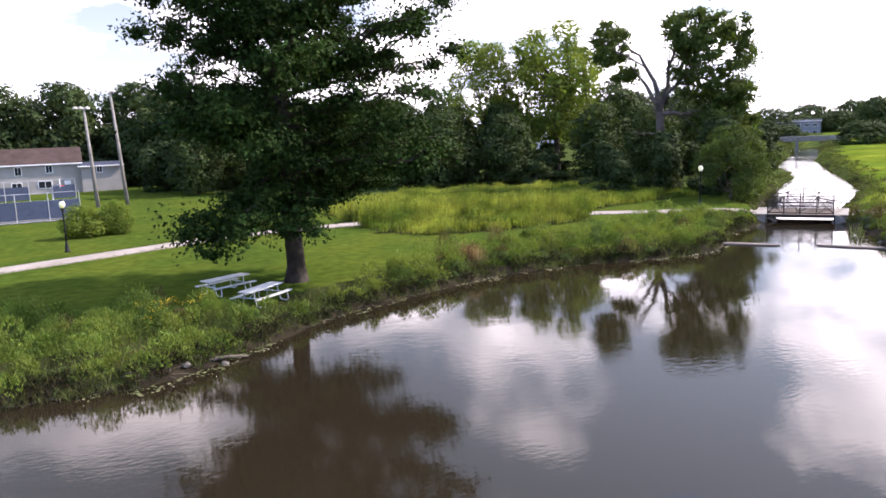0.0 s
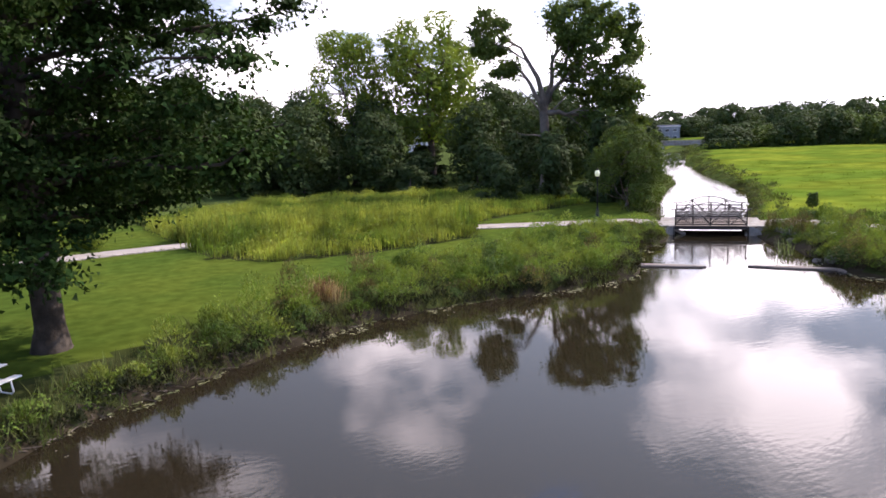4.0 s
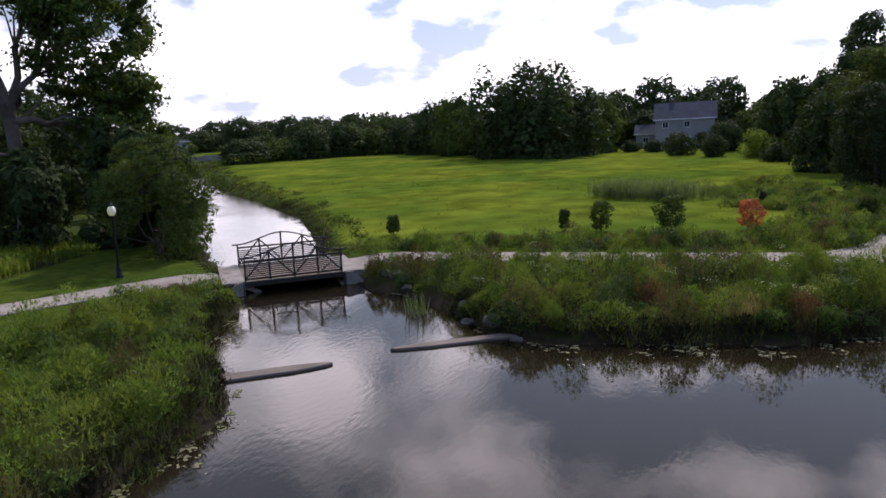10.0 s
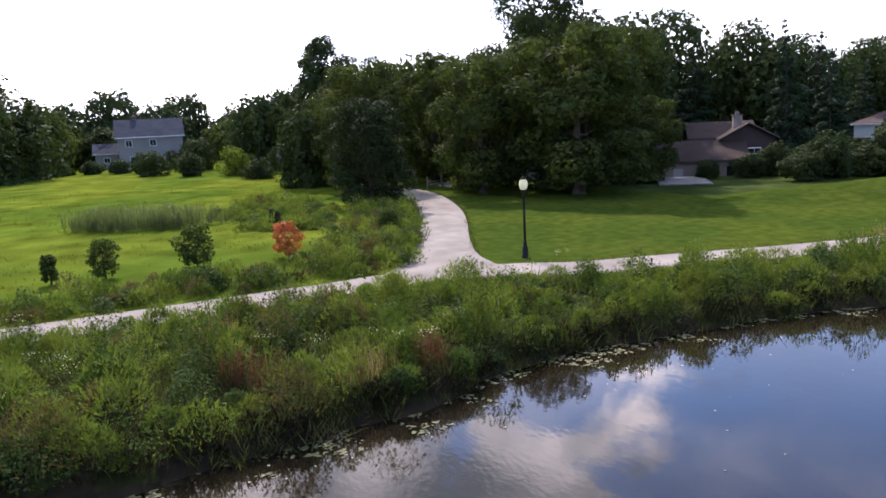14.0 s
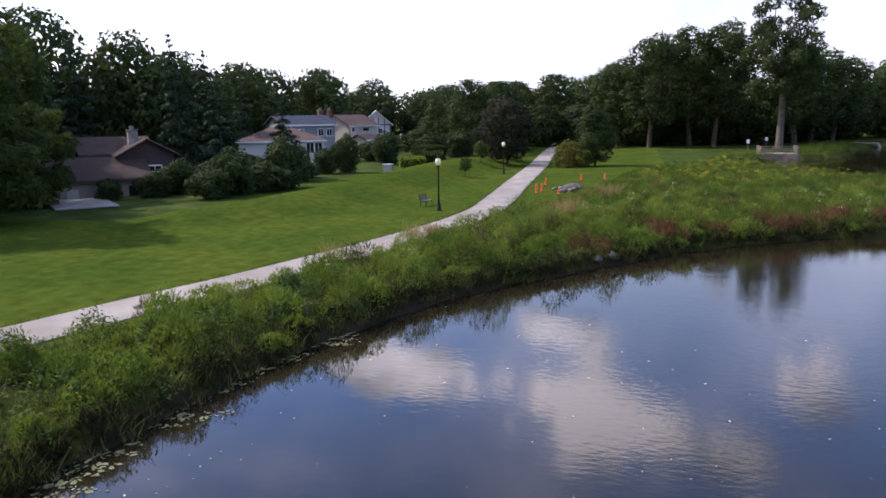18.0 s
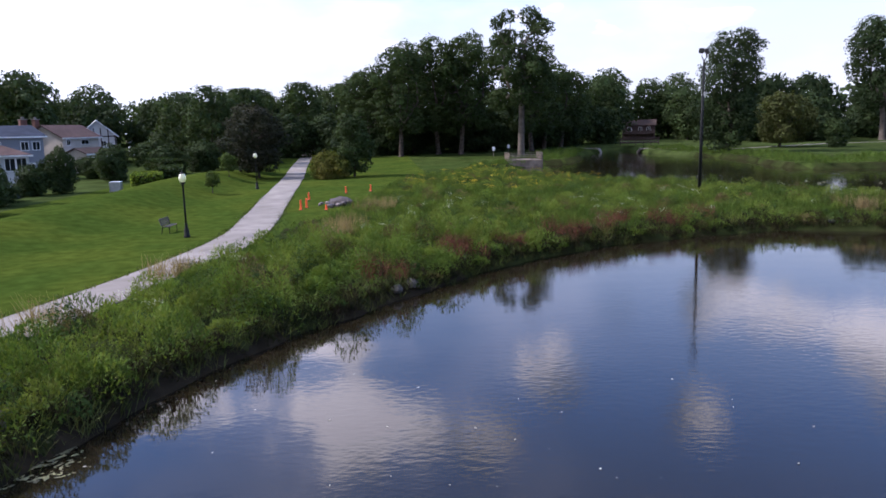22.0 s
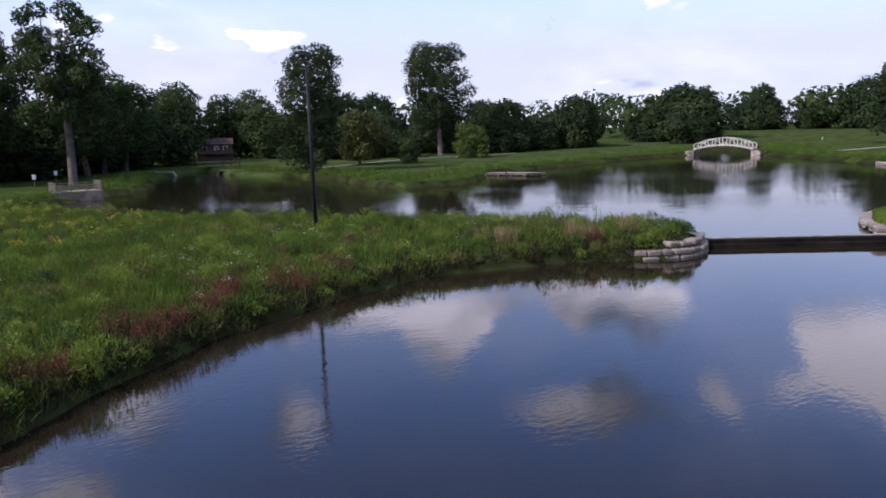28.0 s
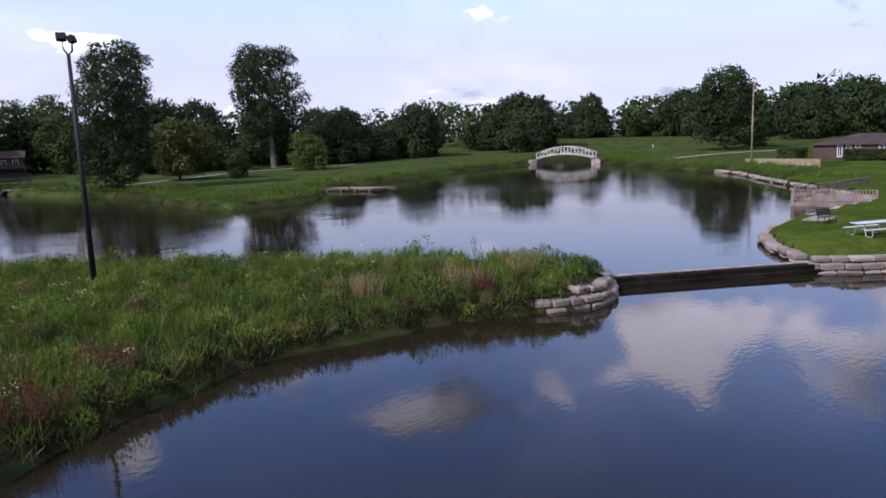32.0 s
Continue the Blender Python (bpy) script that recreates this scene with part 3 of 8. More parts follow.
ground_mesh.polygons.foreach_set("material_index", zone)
ground = tagged(new("ground", ground_mesh), "mown lawns, meadow and grassy banks round the pond", "ground", kind="structure")


def sheet(name, outline, z, mat, label, category):
    vs = [Vector((x, y, z)) for x, y in outline]
    fs = mathutils.geometry.tessellate_polygon([vs])
    me = mesh_of(name, [tuple(v) for v in vs], fs, mat)
    bm = bmesh.new()
    bm.from_mesh(me)
    bmesh.ops.recalc_face_normals(bm, faces=bm.faces)
    if sum(f.normal.z for f in bm.faces) < 0:
        bmesh.ops.reverse_faces(bm, faces=bm.faces)
    bm.to_mesh(me)
    bm.free()
    return tagged(new(name, me), label, category, kind="structure")


def grown(poly, by, keep=()):
    """The outline pushed outwards, but for the corners named in keep."""
    area = sum(a[0] * b[1] - b[0] * a[1] for a, b in zip(poly, poly[1:] + poly[:1]))
    sgn = 1 if area > 0 else -1
    out = []
    for i, p in enumerate(poly):
        a, b = Vector(poly[i - 1]), Vector(poly[(i + 1) % len(poly)])
        t = (b - a).normalized()
        k = 0 if p in keep else by * sgn
        out.append((p[0] + t.y * k, p[1] - t.x * k))
    return out


CREEK_A, CREEK_B = POND.index((56.2, 42.9)), POND.index((58.9, 37.9))
pond_part, creek_part = POND[:CREEK_A + 1] + POND[CREEK_B:], POND[CREEK_A:CREEK_B + 1]
creek_water = sheet("water_creek", grown(creek_part, 0.9, ((56.2, 42.9), (58.9, 37.9))), 0.0, CREEK_WATER, "shallow rippled creek running up to the footbridge", "water")
pond_water = sheet("water_pond", grown(pond_part, 0.9, ((-4.1, -23.2), (-12.2, -16.0), (56.2, 42.9), (58.9, 37.9))), 0.0, WATER, "dark still pond water mirroring clouds and trees", "water")
lake_water = sheet("water_lake", grown(LAKE, 0.7, ((-4.3, -23.5), (-12.4, -16.6))), LAKE_Z, LAKE_WATER, "calm upper lake water above the low weir", "water")


def strip(name, line, width, lift, mat, label, category, flare=0.0):
    pts = spline(line)
    vs, fs = [], []
    for i, (x, y) in enumerate(pts):
        a, b = Vector(pts[max(i - 1, 0)]), Vector(pts[min(i + 1, len(pts) - 1)])
        t = (b - a).normalized()
        w = width * (1 + 0.02 * math.sin(i * 0.37) + flare * math.exp(-(i * 0.8 / 2.2) ** 1.5)) / 2
        row = [(x - t.y * w * k, y + t.x * w * k) for k in (-1, -0.97, 0, 0.97, 1)]
        hs = ground_z(np.array([p[0] for p in row]), np.array([p[1] for p in row]))
        top = max(hs) + lift
        vs += [(row[k][0], row[k][1], (top if 0 < k < 4 else top - 0.25) + (0.02 if k == 2 else 0)) for k in range(5)]
    for i in range(len(pts) - 1):
        fs += [(i * 5 + k, (i + 1) * 5 + k, (i + 1) * 5 + k + 1, i * 5 + k + 1) for k in range(4)]
    me = mesh_of(name, vs, fs, mat, False)
    return tagged(new(name, me), label, category, kind="structure")


strip("path_west", LINE_WEST[::-1], 2.6, 0.05, GRAVEL, "pale crushed-stone footpath across the lawn", "path", 0.85)
strip("path_east", LINE_EAST, 2.7, 0.05, GRAVEL, "pale crushed-stone footpath along the pond bank", "path", 0.8)
strip("path_spur", LINE_SPUR, 3.2, 0.056, GRAVEL, "pale crushed-stone side path up to the street", "path", 0.9)

# ---- trees ----


def rhombs(rng, centres, length, width, up=0.0, face=None, loose=0.55):
    """One small leaf, a rhombus, at each centre, turned at random or roughly along face."""
    k = len(centres)
    if face is None:
        a = rng.normal(size=(k, 3))
        a[:, 2] = a[:, 2] * 0.7 + up
        a /= np.linalg.norm(a, axis=1)[:, None]
        b = np.cross(a, rng.normal(size=(k, 3)))
    else:
        nn = face / (np.linalg.norm(face, axis=1)[:, None] + 1e-9) + rng.normal(size=(k, 3)) * loose
        a = np.cross(nn, rng.normal(size=(k, 3)))
        a /= np.linalg.norm(a, axis=1)[:, None] + 1e-9
        b = np.cross(nn, a)
    b /= np.linalg.norm(b, axis=1)[:, None] + 1e-9
    s = rng.uniform(0.6, 1.3, (k, 1))
    a, b = a * length * s / 2, b * width * s / 2
    v = np.stack([centres - a, centres + b - a * 0.1, centres + a, centres - b - a * 0.1], 1).reshape(-1, 3)
    return v, np.arange(4 * k).reshape(-1, 4)


def sprigs(rng, centres, length, width, face, loose=0.6):
    """Three-cornered leaf sprigs, one at each centre, turned roughly along face."""
    k = len(centres)
    nn = face / (np.linalg.norm(face, axis=1)[:, None] + 1e-9) + rng.normal(size=(k, 3)) * loose
    a = np.cross(nn, rng.normal(size=(k, 3)))
    a /= np.linalg.norm(a, axis=1)[:, None] + 1e-9
    b = np.cross(nn, a)
    b /= np.linalg.norm(b, axis=1)[:, None] + 1e-9
    s = rng.uniform(0.55, 1.35, (k, 1))
    a, b = a * length * s / 2, b * width * s / 2
    v = np.stack([centres - a * 0.7 + b, centres + a, centres - a * 0.6 - b], 1).reshape(-1, 3)
    return v, np.arange(3 * k).reshape(-1, 3)


def limb(shape, rng, start, end, r0, r1, bend=0.12, steps=4, sides=6):
    p, q = np.array(start, float), np.array(end, float)
    ln = np.linalg.norm(q - p)
    pts = []
    off = rng.normal(size=3) * ln * bend
    for i in range(steps + 1):
        t = i / steps
        pts.append(p + (q - p) * t + off * math.sin(math.pi * t) + rng.normal(size=3) * ln * 0.02 * (0 < i < steps))
    shape.tube(pts, [r0 + (r1 - r0) * (i / steps) ** 0.8 for i in range(steps + 1)], sides, False)
    return pts


def crown_radius(style, u):
    """Share of the crown's half width at share u of its height."""
    if style == "cone":
        return max(0.06, (1 - u) ** 0.9) * (0.75 + 0.25 * min(1, u * 6))
    if style == "vase":
        return 0.45 + 0.55 * math.sin(math.pi * min(1, 0.18 + 0.75 * u))
    if style == "column":
        return 0.55 + 0.45 * math.sin(math.pi * min(1, 0.12 + 0.84 * u))
    if style == "willow":
        return 0.78 + 0.22 * math.sin(math.pi * (0.2 + 0.7 * u)) if u < 0.7 else max(0.1, 1 - ((u - 0.7) / 0.31) ** 2)
    return math.sin(math.pi * min(1, 0.10 + 0.84 * u)) ** 0.6


def tree_parts(seed, h, w, base, style="round", clusters=60, per=60, leaf=0.35, trunk=0.35, fork=0, sparse=0.0, lobes=0, spray=1.0):
    """Trunk with limbs, and a crown of leaf sprays gathered in clumps with gaps between them."""
    rng = np.random.default_rng(seed)
    wood = Shape()
    ch = h - base
    lean = rng.normal(size=2) * 0.02 * h
    top = (lean[0], lean[1], base + ch * (0.95 if style == "cone" else 0.62))
    if fork:
        fz = fork
        wood.tube([(0, 0, -0.4), (0, 0, 0.15), (0.02, 0, 0.6), (lean[0] * 0.3, lean[1] * 0.3, fz * 0.55), (lean[0] * 0.6, lean[1] * 0.6, fz)],
                  [trunk * 1.7, trunk * 1.35, trunk * 1.05, trunk * 0.92, trunk * 0.85], 12, False)
        spine = []
        for k in range(3):
            ang = 2.1 * k + rng.uniform(0, 0.8)
            e = (lean[0] + math.cos(ang) * w * 0.22, lean[1] + math.sin(ang) * w * 0.22, base + ch * rng.uniform(0.6, 0.85))
            spine += limb(wood, rng, (lean[0] * 0.6, lean[1] * 0.6, fz - 0.15), e, trunk * 0.6, trunk * 0.15, 0.1, 5, 8)[1:]
    else:
        pts = [np.array((0, 0, -0.4)), np.array((0, 0, 0.12)), np.array((0.0, 0.02, 0.7))]
        for i in range(1, 7):
            t = i / 6
            pts.append(np.array((top[0] * t, top[1] * t, 0.7 + (top[2] - 0.7) * t)) + np.append(rng.normal(size=2) * 0.012 * h * (i < 6), 0))
        wood.tube(pts, [trunk * 1.6, trunk * 1.3, trunk] + [trunk * (1 - 0.14 * i) for i in range(1, 7)], 8 if leaf > 0.45 else 12, False)
        spine = pts[3:]
    # lobes spread evenly through the crown's envelope
    count = lobes or int(np.clip(clusters * (0.42 if sparse else 0.34), 12, 210))
    cen, rad = [], []
    for i in range(count):
        u = min(1.0, ((i + rng.uniform(0, 1)) / count)) ** (1.25 if style == "cone" else 0.9)
        ang = i * 2.39996 + rng.uniform(-0.5, 0.5)
        q = 0.46 * w / count ** (1 / 3) * rng.uniform(0.6, 1.4) * min(1.2, max(0.85, spray)) * (1.15 - u if style == "cone" else 1.0)
        r = max(0.0, w / 2 * crown_radius(style, u) * rng.uniform(0.78, 1.18) - 0.5 * q)
        rr = r * math.sqrt(rng.uniform(0.22, 1.0))
        if sparse and noise.noise(Vector((math.cos(ang) * rr * 0.35 + seed, math.sin(ang) * rr * 0.35, u * ch * 0.3))) < -0.25 + sparse:
            continue
        cen.append((lean[0] * u + math.cos(ang) * rr, lean[1] * u + math.sin(ang) * rr, base + ch * (0.05 + 0.92 * u) - 0.35 * q))
        rad.append(q)
    cen, rad = np.array(cen), np.array(rad)
    # limbs reach a share of the clumps
    sp = np.array(spine)
    for i in range(0, len(cen), max(1, len(cen) // ((30 if leaf < 0.45 or fork else 8) if style != "cone" else 8))):
        c = cen[i]
        below = sp[sp[:, 2] < c[2] - 0.08 * np.hypot(c[0], c[1])]
        if not len(below):
            below = sp[:1]
        j = np.argmin(np.linalg.norm(below - c, axis=1))
        limb(wood, rng, below[j], c, trunk * 0.26, trunk * 0.05, 0.12, 3, 4)
    # leaves on the outside of each lobe, none deep inside its neighbours
    total = int(clusters * per * (2.0 if 0.45 < leaf and clusters < 110 else 1.5))
    small = max(leaf * 0.7, math.sqrt(1.4 * 5.6 * (rad ** 2).sum() / (total * 0.7)))
    own = rng.choice(len(cen), int(total * 1.7), p=rad ** 2 / (rad ** 2).sum())
    d = rng.normal(size=(len(own), 3))
    d[:, 2] += 0.25
    d /= np.linalg.norm(d, axis=1)[:, None]
    flatten = np.array((1.3, 1.3, 0.45)) if style == "cone" else (np.array((0.85, 0.85, 1.7)) if style == "willow" else np.array((1.08, 1.08, 0.86)))
    ragged = 1 + 0.20 * np.sin(d[:, 0] * 4.3 + own * 1.7) * np.sin(d[:, 1] * 4.7 + own) + 0.10 * np.sin(d[:, 2] * 9 + own * 0.6)
    reach = (0.6 + 0.45 * rng.uniform(0, 1, len(own)) ** 0.6) * ragged
    pos = cen[own] + d * (reach * rad[own])[:, None] * flatten
    gap = np.linalg.norm((pos[:, None, :] - cen[None, :, :]) / flatten, axis=2) / rad[None, :]
    gap[np.arange(len(own)), own] = 9
    ok = np.where(gap.min(axis=1) > 0.62)[0][:total]
    pos, d = pos[ok], d[ok]
    if style == "cone":
        pos[:, 2] -= 0.25 * np.linalg.norm(pos[:, :2], axis=1)
    pos[:, 2] = np.maximum(pos[:, 2], (base * 0.6 if base > 0.5 else 0.1) + rng.uniform(0, 0.3, len(pos)))
    v, f = sprigs(rng, pos, small * 1.34, small * 1.04, d + np.array((0, 0, 0.3)), 0.4)
    return wood, v, f


ARCH = {}


def tree(name, x, y, h, w, base, label, style="round", leafmat=None, bark=None, arch=None, rz=0.0, group="", category="tree", **kw):
    """A tree of its own, or with arch a scaled copy of a shared one."""
    z = gz(x, y) - 0.05
    if arch and arch in ARCH:
        src, h0, w0 = ARCH[arch]
        ob = copy_thing(src, pose(x, y, z, 0, 0, rz))
        ob.scale = (w / w0, w / w0, h / h0)
        return tagged(ob, label, category, group)
    wood, v, f = tree_parts(h=h, w=w, base=base, style=style, **kw)
    ob = thing(name, (x, y, z), label, category, group, rz)
    part("trunk", wood, bark or BARK, ob, "", True)
    cr = new("crown", mesh_of("crown", v, f, leafmat or LEAF_MID))
    cr.parent = ob
    if arch:
        ARCH[arch] = (ob, h, w)
    return ob


def oak():
    """Big lawn oak: a straight leader, tiers of limbs, and flat clumps of leaves along them with gaps above."""
    rng = np.random.default_rng(5)
    wood = Shape()
    spine = [(0, 0, -0.4), (0, 0, 0.15), (0.03, 0, 0.9), (-0.06, 0.05, 4.0), (-0.18, 0.1, 7.5), (-0.1, 0.2, 11.0), (-0.35, 0.1, 14.5), (-0.3, 0.0, 18.0)]
    wood.tube(spine, [0.86, 0.66, 0.5, 0.45, 0.38, 0.29, 0.19, 0.07], 12, False)
    sp = np.array(spine[3:])
    cen, rad = [], []
    tiers = 66
    for i in range(tiers):
        u = (i + rng.uniform(0.1, 0.9)) / tiers
        z0 = 4.6 + 12.7 * u
        ang = i * 2.39996 + rng.uniform(-0.35, 0.35)
        side = -math.cos(ang)
        out = (7.1 + 2.0 * max(0, math.cos(ang + 0.65))) * (0.66 + 0.34 * math.sin(math.pi * min(1, 0.05 + 0.85 * u))) * (1 - 0.5 * max(0, u - 0.82) / 0.18) * rng.uniform(0.72, 1.08)
        rise = (-1.1 - 1.8 * side if u < 0.16 else (0.4 if u < 0.4 else 1.9)) + rng.uniform(-0.5, 0.7)
        a = np.array([np.interp(z0, sp[:, 2], sp[:, k]) for k in range(2)] + [z0])
        b = np.array((math.cos(ang) * out, math.sin(ang) * out, z0 + rise))
        line = np.array(limb(wood, rng, a, b, 0.17 * (1.15 - 0.7 * u), 0.03, 0.06, 5, 5))
        n = 7
        for k in range(n):
            t = 0.24 + 0.80 * (k + rng.uniform(0, 0.8)) / n
            if u > 0.45 and rng.uniform() < 0.1:
                continue
            p = np.array([np.interp(t, np.linspace(0, 1, len(line)), line[:, q]) for q in range(3)])
            turn = rng.uniform(-1.5, 1.5)
            p += np.array((-math.sin(ang) * turn, math.cos(ang) * turn, rng.uniform(-0.5, 0.5))) * (0.35 + 0.5 * t)
            cen.append(p)
            rad.append(rng.uniform(0.62, 1.12) * (1.08 if u < 0.5 else 0.9))
            if k % 2:
                limb(wood, rng, line[min(4, 1 + k // 2)], p, 0.05, 0.012, 0.1, 2, 4)
    cen, rad = np.array(cen), np.array(rad)
    per = 420
    d = rng.normal(size=(len(cen), per, 3))
    d /= np.linalg.norm(d, axis=2)[:, :, None]
    reach = np.clip(np.abs(rng.normal(size=(len(cen), per, 1))) * 0.75, 0.1, 1.4)
    pos = (cen[:, None, :] + d * reach * rad[:, None, None] * rng.uniform(0.8, 1.4, (len(cen), 1, 3)) * np.array((1.15, 1.15, 0.62))).reshape(-1, 3)
    pos[:, 2] = np.maximum(pos[:, 2], 1.7 + 0.3 * np.sin(pos[:, 0] * 2.1) + rng.uniform(0, 0.4, len(pos)))
    v, f = sprigs(rng, pos, 0.235, 0.165, (d * 0.7 + np.array((0, 0, 0.7))).reshape(-1, 3))
    ob = thing("oak_tree", (10.8, 36.2, gz(10.8, 36.2) - 0.05), "large dark-leaved oak on the lawn beside the picnic tables", "tree")
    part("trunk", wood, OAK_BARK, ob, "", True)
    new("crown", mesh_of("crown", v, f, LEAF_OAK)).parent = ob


oak()


def many(rows, arch, label, group, **kw):
    """Trees of one kind; the shared one is built to the row of middle build."""
    mid = sorted(range(len(rows)), key=lambda i: rows[i][2] / rows[i][3])[len(rows) // 2]
    rows = [rows[mid]] + rows[:mid] + rows[mid + 1:]
    for i, (x, y, h, w) in enumerate(rows):
        tree("tree", x, y, h, w, kw.get("base", 2.0), label, arch=arch, rz=(i * 77 + int(x * 13)) % 360, group=group, **{k: v for k, v in kw.items() if k != "base"})


# the forked cottonwood by the creek
def cottonwood():
    rng = np.random.default_rng(11)
    wood = Shape()
    wood.tube([(0, 0, -0.4), (0, 0, 0.2), (0.05, 0, 1.2), (0.1, -0.1, 5), (-0.05, 0.05, 9.3)], [1.1, 0.85, 0.62, 0.52, 0.5], 12, False)
    cen, rad = [], []
    for (ox, oy, oz), (sx, sz), k in (((4.2, -4.6, 15.0), (4.8, 6.4), 120), ((2.0, -2.2, 19.0), (3.0, 2.4), 30), ((-4.0, 4.4, 17.8), (2.4, 2.8), 32), ((-2.9, 3.2, 14.6), (1.5, 1.5), 9), ((5.0, -5.4, 8.6), (3.9, 3.6), 50)):
        hub = limb(wood, rng, (0, 0, 9.1), (ox * 0.75, oy * 0.75, oz), 0.36, 0.1, 0.06, 6, 8)
        for i in range(k):
            d = rng.normal(size=3)
            d /= np.linalg.norm(d)
            c = np.array((ox, oy, oz)) + d * rng.uniform(0.35, 1.0) ** 0.6 * np.array((sx, sx, sz))
            cen.append(c)
            rad.append(rng.uniform(0.55, 1.0))
            if i % 4 == 0:
                limb(wood, rng, hub[3 + i % 3], c, 0.1, 0.02, 0.1, 3, 5)
    for e in ((-2.4, 2.0, 7.0), (-2.0, 2.6, 12.5), (1.2, -2.6, 12.0)):
        limb(wood, rng, (0, 0, 6.5 if e[2] < 8 else 9.0), e, 0.16, 0.03, 0.1, 4, 6)
    cen, rad = np.array(cen), np.array(rad)
    d = rng.normal(size=(len(cen), 190, 3))
    d /= np.linalg.norm(d, axis=2)[:, :, None]
    reach = np.clip(np.abs(rng.normal(size=(len(cen), 190, 1))) * 0.7, 0.1, 1.35)
    pos = (cen[:, None, :] + d * reach * rad[:, None, None] * rng.uniform(0.8, 1.5, (len(cen), 1, 3)) * np.array((1.2, 1.2, 0.9))).reshape(-1, 3)
    v, f = sprigs(rng, pos, 0.40, 0.30, (d + np.array((0, 0, 0.4))).reshape(-1, 3))
    ob = thing("cottonwood_tree", (66, 66, gz(66, 66)), "tall old cottonwood with a bare forked trunk beside the creek", "tree")
    part("trunk", wood, PALEBARK, ob, "pale grey-brown forked trunk", True)
    cr = new("crown", mesh_of("crown", v, f, LEAF_MID))
    cr.parent = ob


cottonwood()
tree("cottonwood_tree", 70.5, 93, 23.5, 17, 7.0, "broad light-leaved cottonwood with dark leaning limbs in the wood", "vase", LEAF_LIGHT, seed=21, clusters=170, per=75, leaf=0.42, trunk=0.5, fork=7.5, sparse=0.06, spray=1.15)
tree("cottonwood_tree", 62, 101, 22, 12, 7.0, "light-leaved cottonwood at the edge of the wood", "vase", LEAF_LIGHT, seed=22, clusters=120, per=75, leaf=0.42, trunk=0.42, fork=7, sparse=0.06, spray=1.15)
WOOD_ROW = [(50, 128, 14, 11), (55, 117, 13, 10), (59, 106, 12, 10), (63, 97, 12, 9), (58, 88, 10, 8), (68, 80, 11, 9), (72, 73, 10, 8), (60, 134, 15, 12), (66, 122, 15, 12), (71, 110, 14, 11), (86, 92, 13, 10), (79, 87, 13, 10), (83, 78, 11, 9), (40, 136, 14, 11), (30, 133, 14, 11), (20, 128, 15, 11)] + [(45, 148, 16, 13), (33, 150, 17, 13), (18, 146, 17, 13), (88, 100, 15, 12), (98, 96, 14, 12), (110, 104, 13, 12), (120, 116, 13, 12), (134, 130, 13, 13), (92, 84, 10, 9), (104, 90, 10, 9), (36, 104, 12, 10), (43, 98, 12, 10), (49, 92, 11, 10), (40, 112, 14, 11), (53, 100, 12, 10), (47, 122, 14, 11)]
many(WOOD_ROW, "wood_a", "dark broadleaf tree in the wood behind the prairie", "trees of the creek wood", seed=31, leafmat=LEAF_DARK, clusters=76, per=40, leaf=0.62, spray=1.25, trunk=0.24, base=0.4)
tree("honeysuckle_bush", 58.8, 49.0, 7.4, 8.6, 0.3, "wide airy shrub leaning over the creek", "round", LEAF_MID, seed=43, clusters=170, per=60, leaf=0.22, trunk=0.14, fork=0.9, sparse=0.05, spray=0.85, category="bush")
BUSHY = [(66, 89, 5.0, 8), (71, 96, 5.5, 8), (62, 84, 4.5, 7), (63, 54, 8.0, 7.5), (67.5, 57.2, 8.5, 7.5), (74, 62, 8, 7), (82, 67, 8, 7), (92, 73, 8, 8), (60, 60, 7, 6), (55, 62, 5, 5), (60, 70, 6, 6), (57, 80, 3.5, 5), (54, 92, 6, 6), (50, 104, 6, 6), (45, 114, 6, 7), (38, 122, 6, 7)]
many(BUSHY, "bush_a", "dense low-branching shrub tree on the creek bank", "shrub trees of the creek bank", seed=41, leafmat=LEAF_DARK, clusters=85, per=48, leaf=0.42, sparse=0.05, spray=1.15, trunk=0.16, base=0.3)
# lawn side, car park trees
many([(1, 155, 20, 16), (13, 154, 20, 16), (-10, 156, 20, 16), (-21, 153, 20, 16), (18, 112, 13, 10), (24, 118, 14, 11), (-27, 158, 17, 14), (-36, 150, 17, 14), (17, 146, 17, 13), (28, 106, 10, 9), (34, 110, 11, 9)],
     "lawn_a", "broadleaf tree behind the ball court", "trees behind the ball court", seed=51, leafmat=LEAF_DARK, spray=1.25, clusters=100, per=38, leaf=0.5, trunk=0.3, base=0.9)
many([(-34, 160, 17, 16), (-22, 163, 18, 16), (-10, 161, 17, 16), (2, 163, 18, 16), (14, 160, 17, 15), (-46, 158, 16, 16), (-58, 152, 15, 16), (26, 152, 16, 15), (-13, 151, 10, 13), (0, 152, 10, 13), (12, 150, 10, 13), (-25, 150, 10, 13), (15, 124, 8, 10), (20, 122, 8, 10), (26, 124, 8, 10), (32, 118, 8, 10)], "under", "dense low tree behind the ball court", "low trees behind the ball court", seed=115, leafmat=LEAF_PARK, clusters=52, per=36, leaf=0.5, trunk=0.2, base=0.1, spray=1.3)
tree("bush", 1.4, 67.6, 2.7, 3.4, 0.1, "rounded leafy shrub on the lawn by the path", leafmat=LEAF_LIGHT, seed=61, spray=1.4, clusters=55, per=70, leaf=0.17, trunk=0.06, arch="shrub", category="bush", group="shrubs by the path")
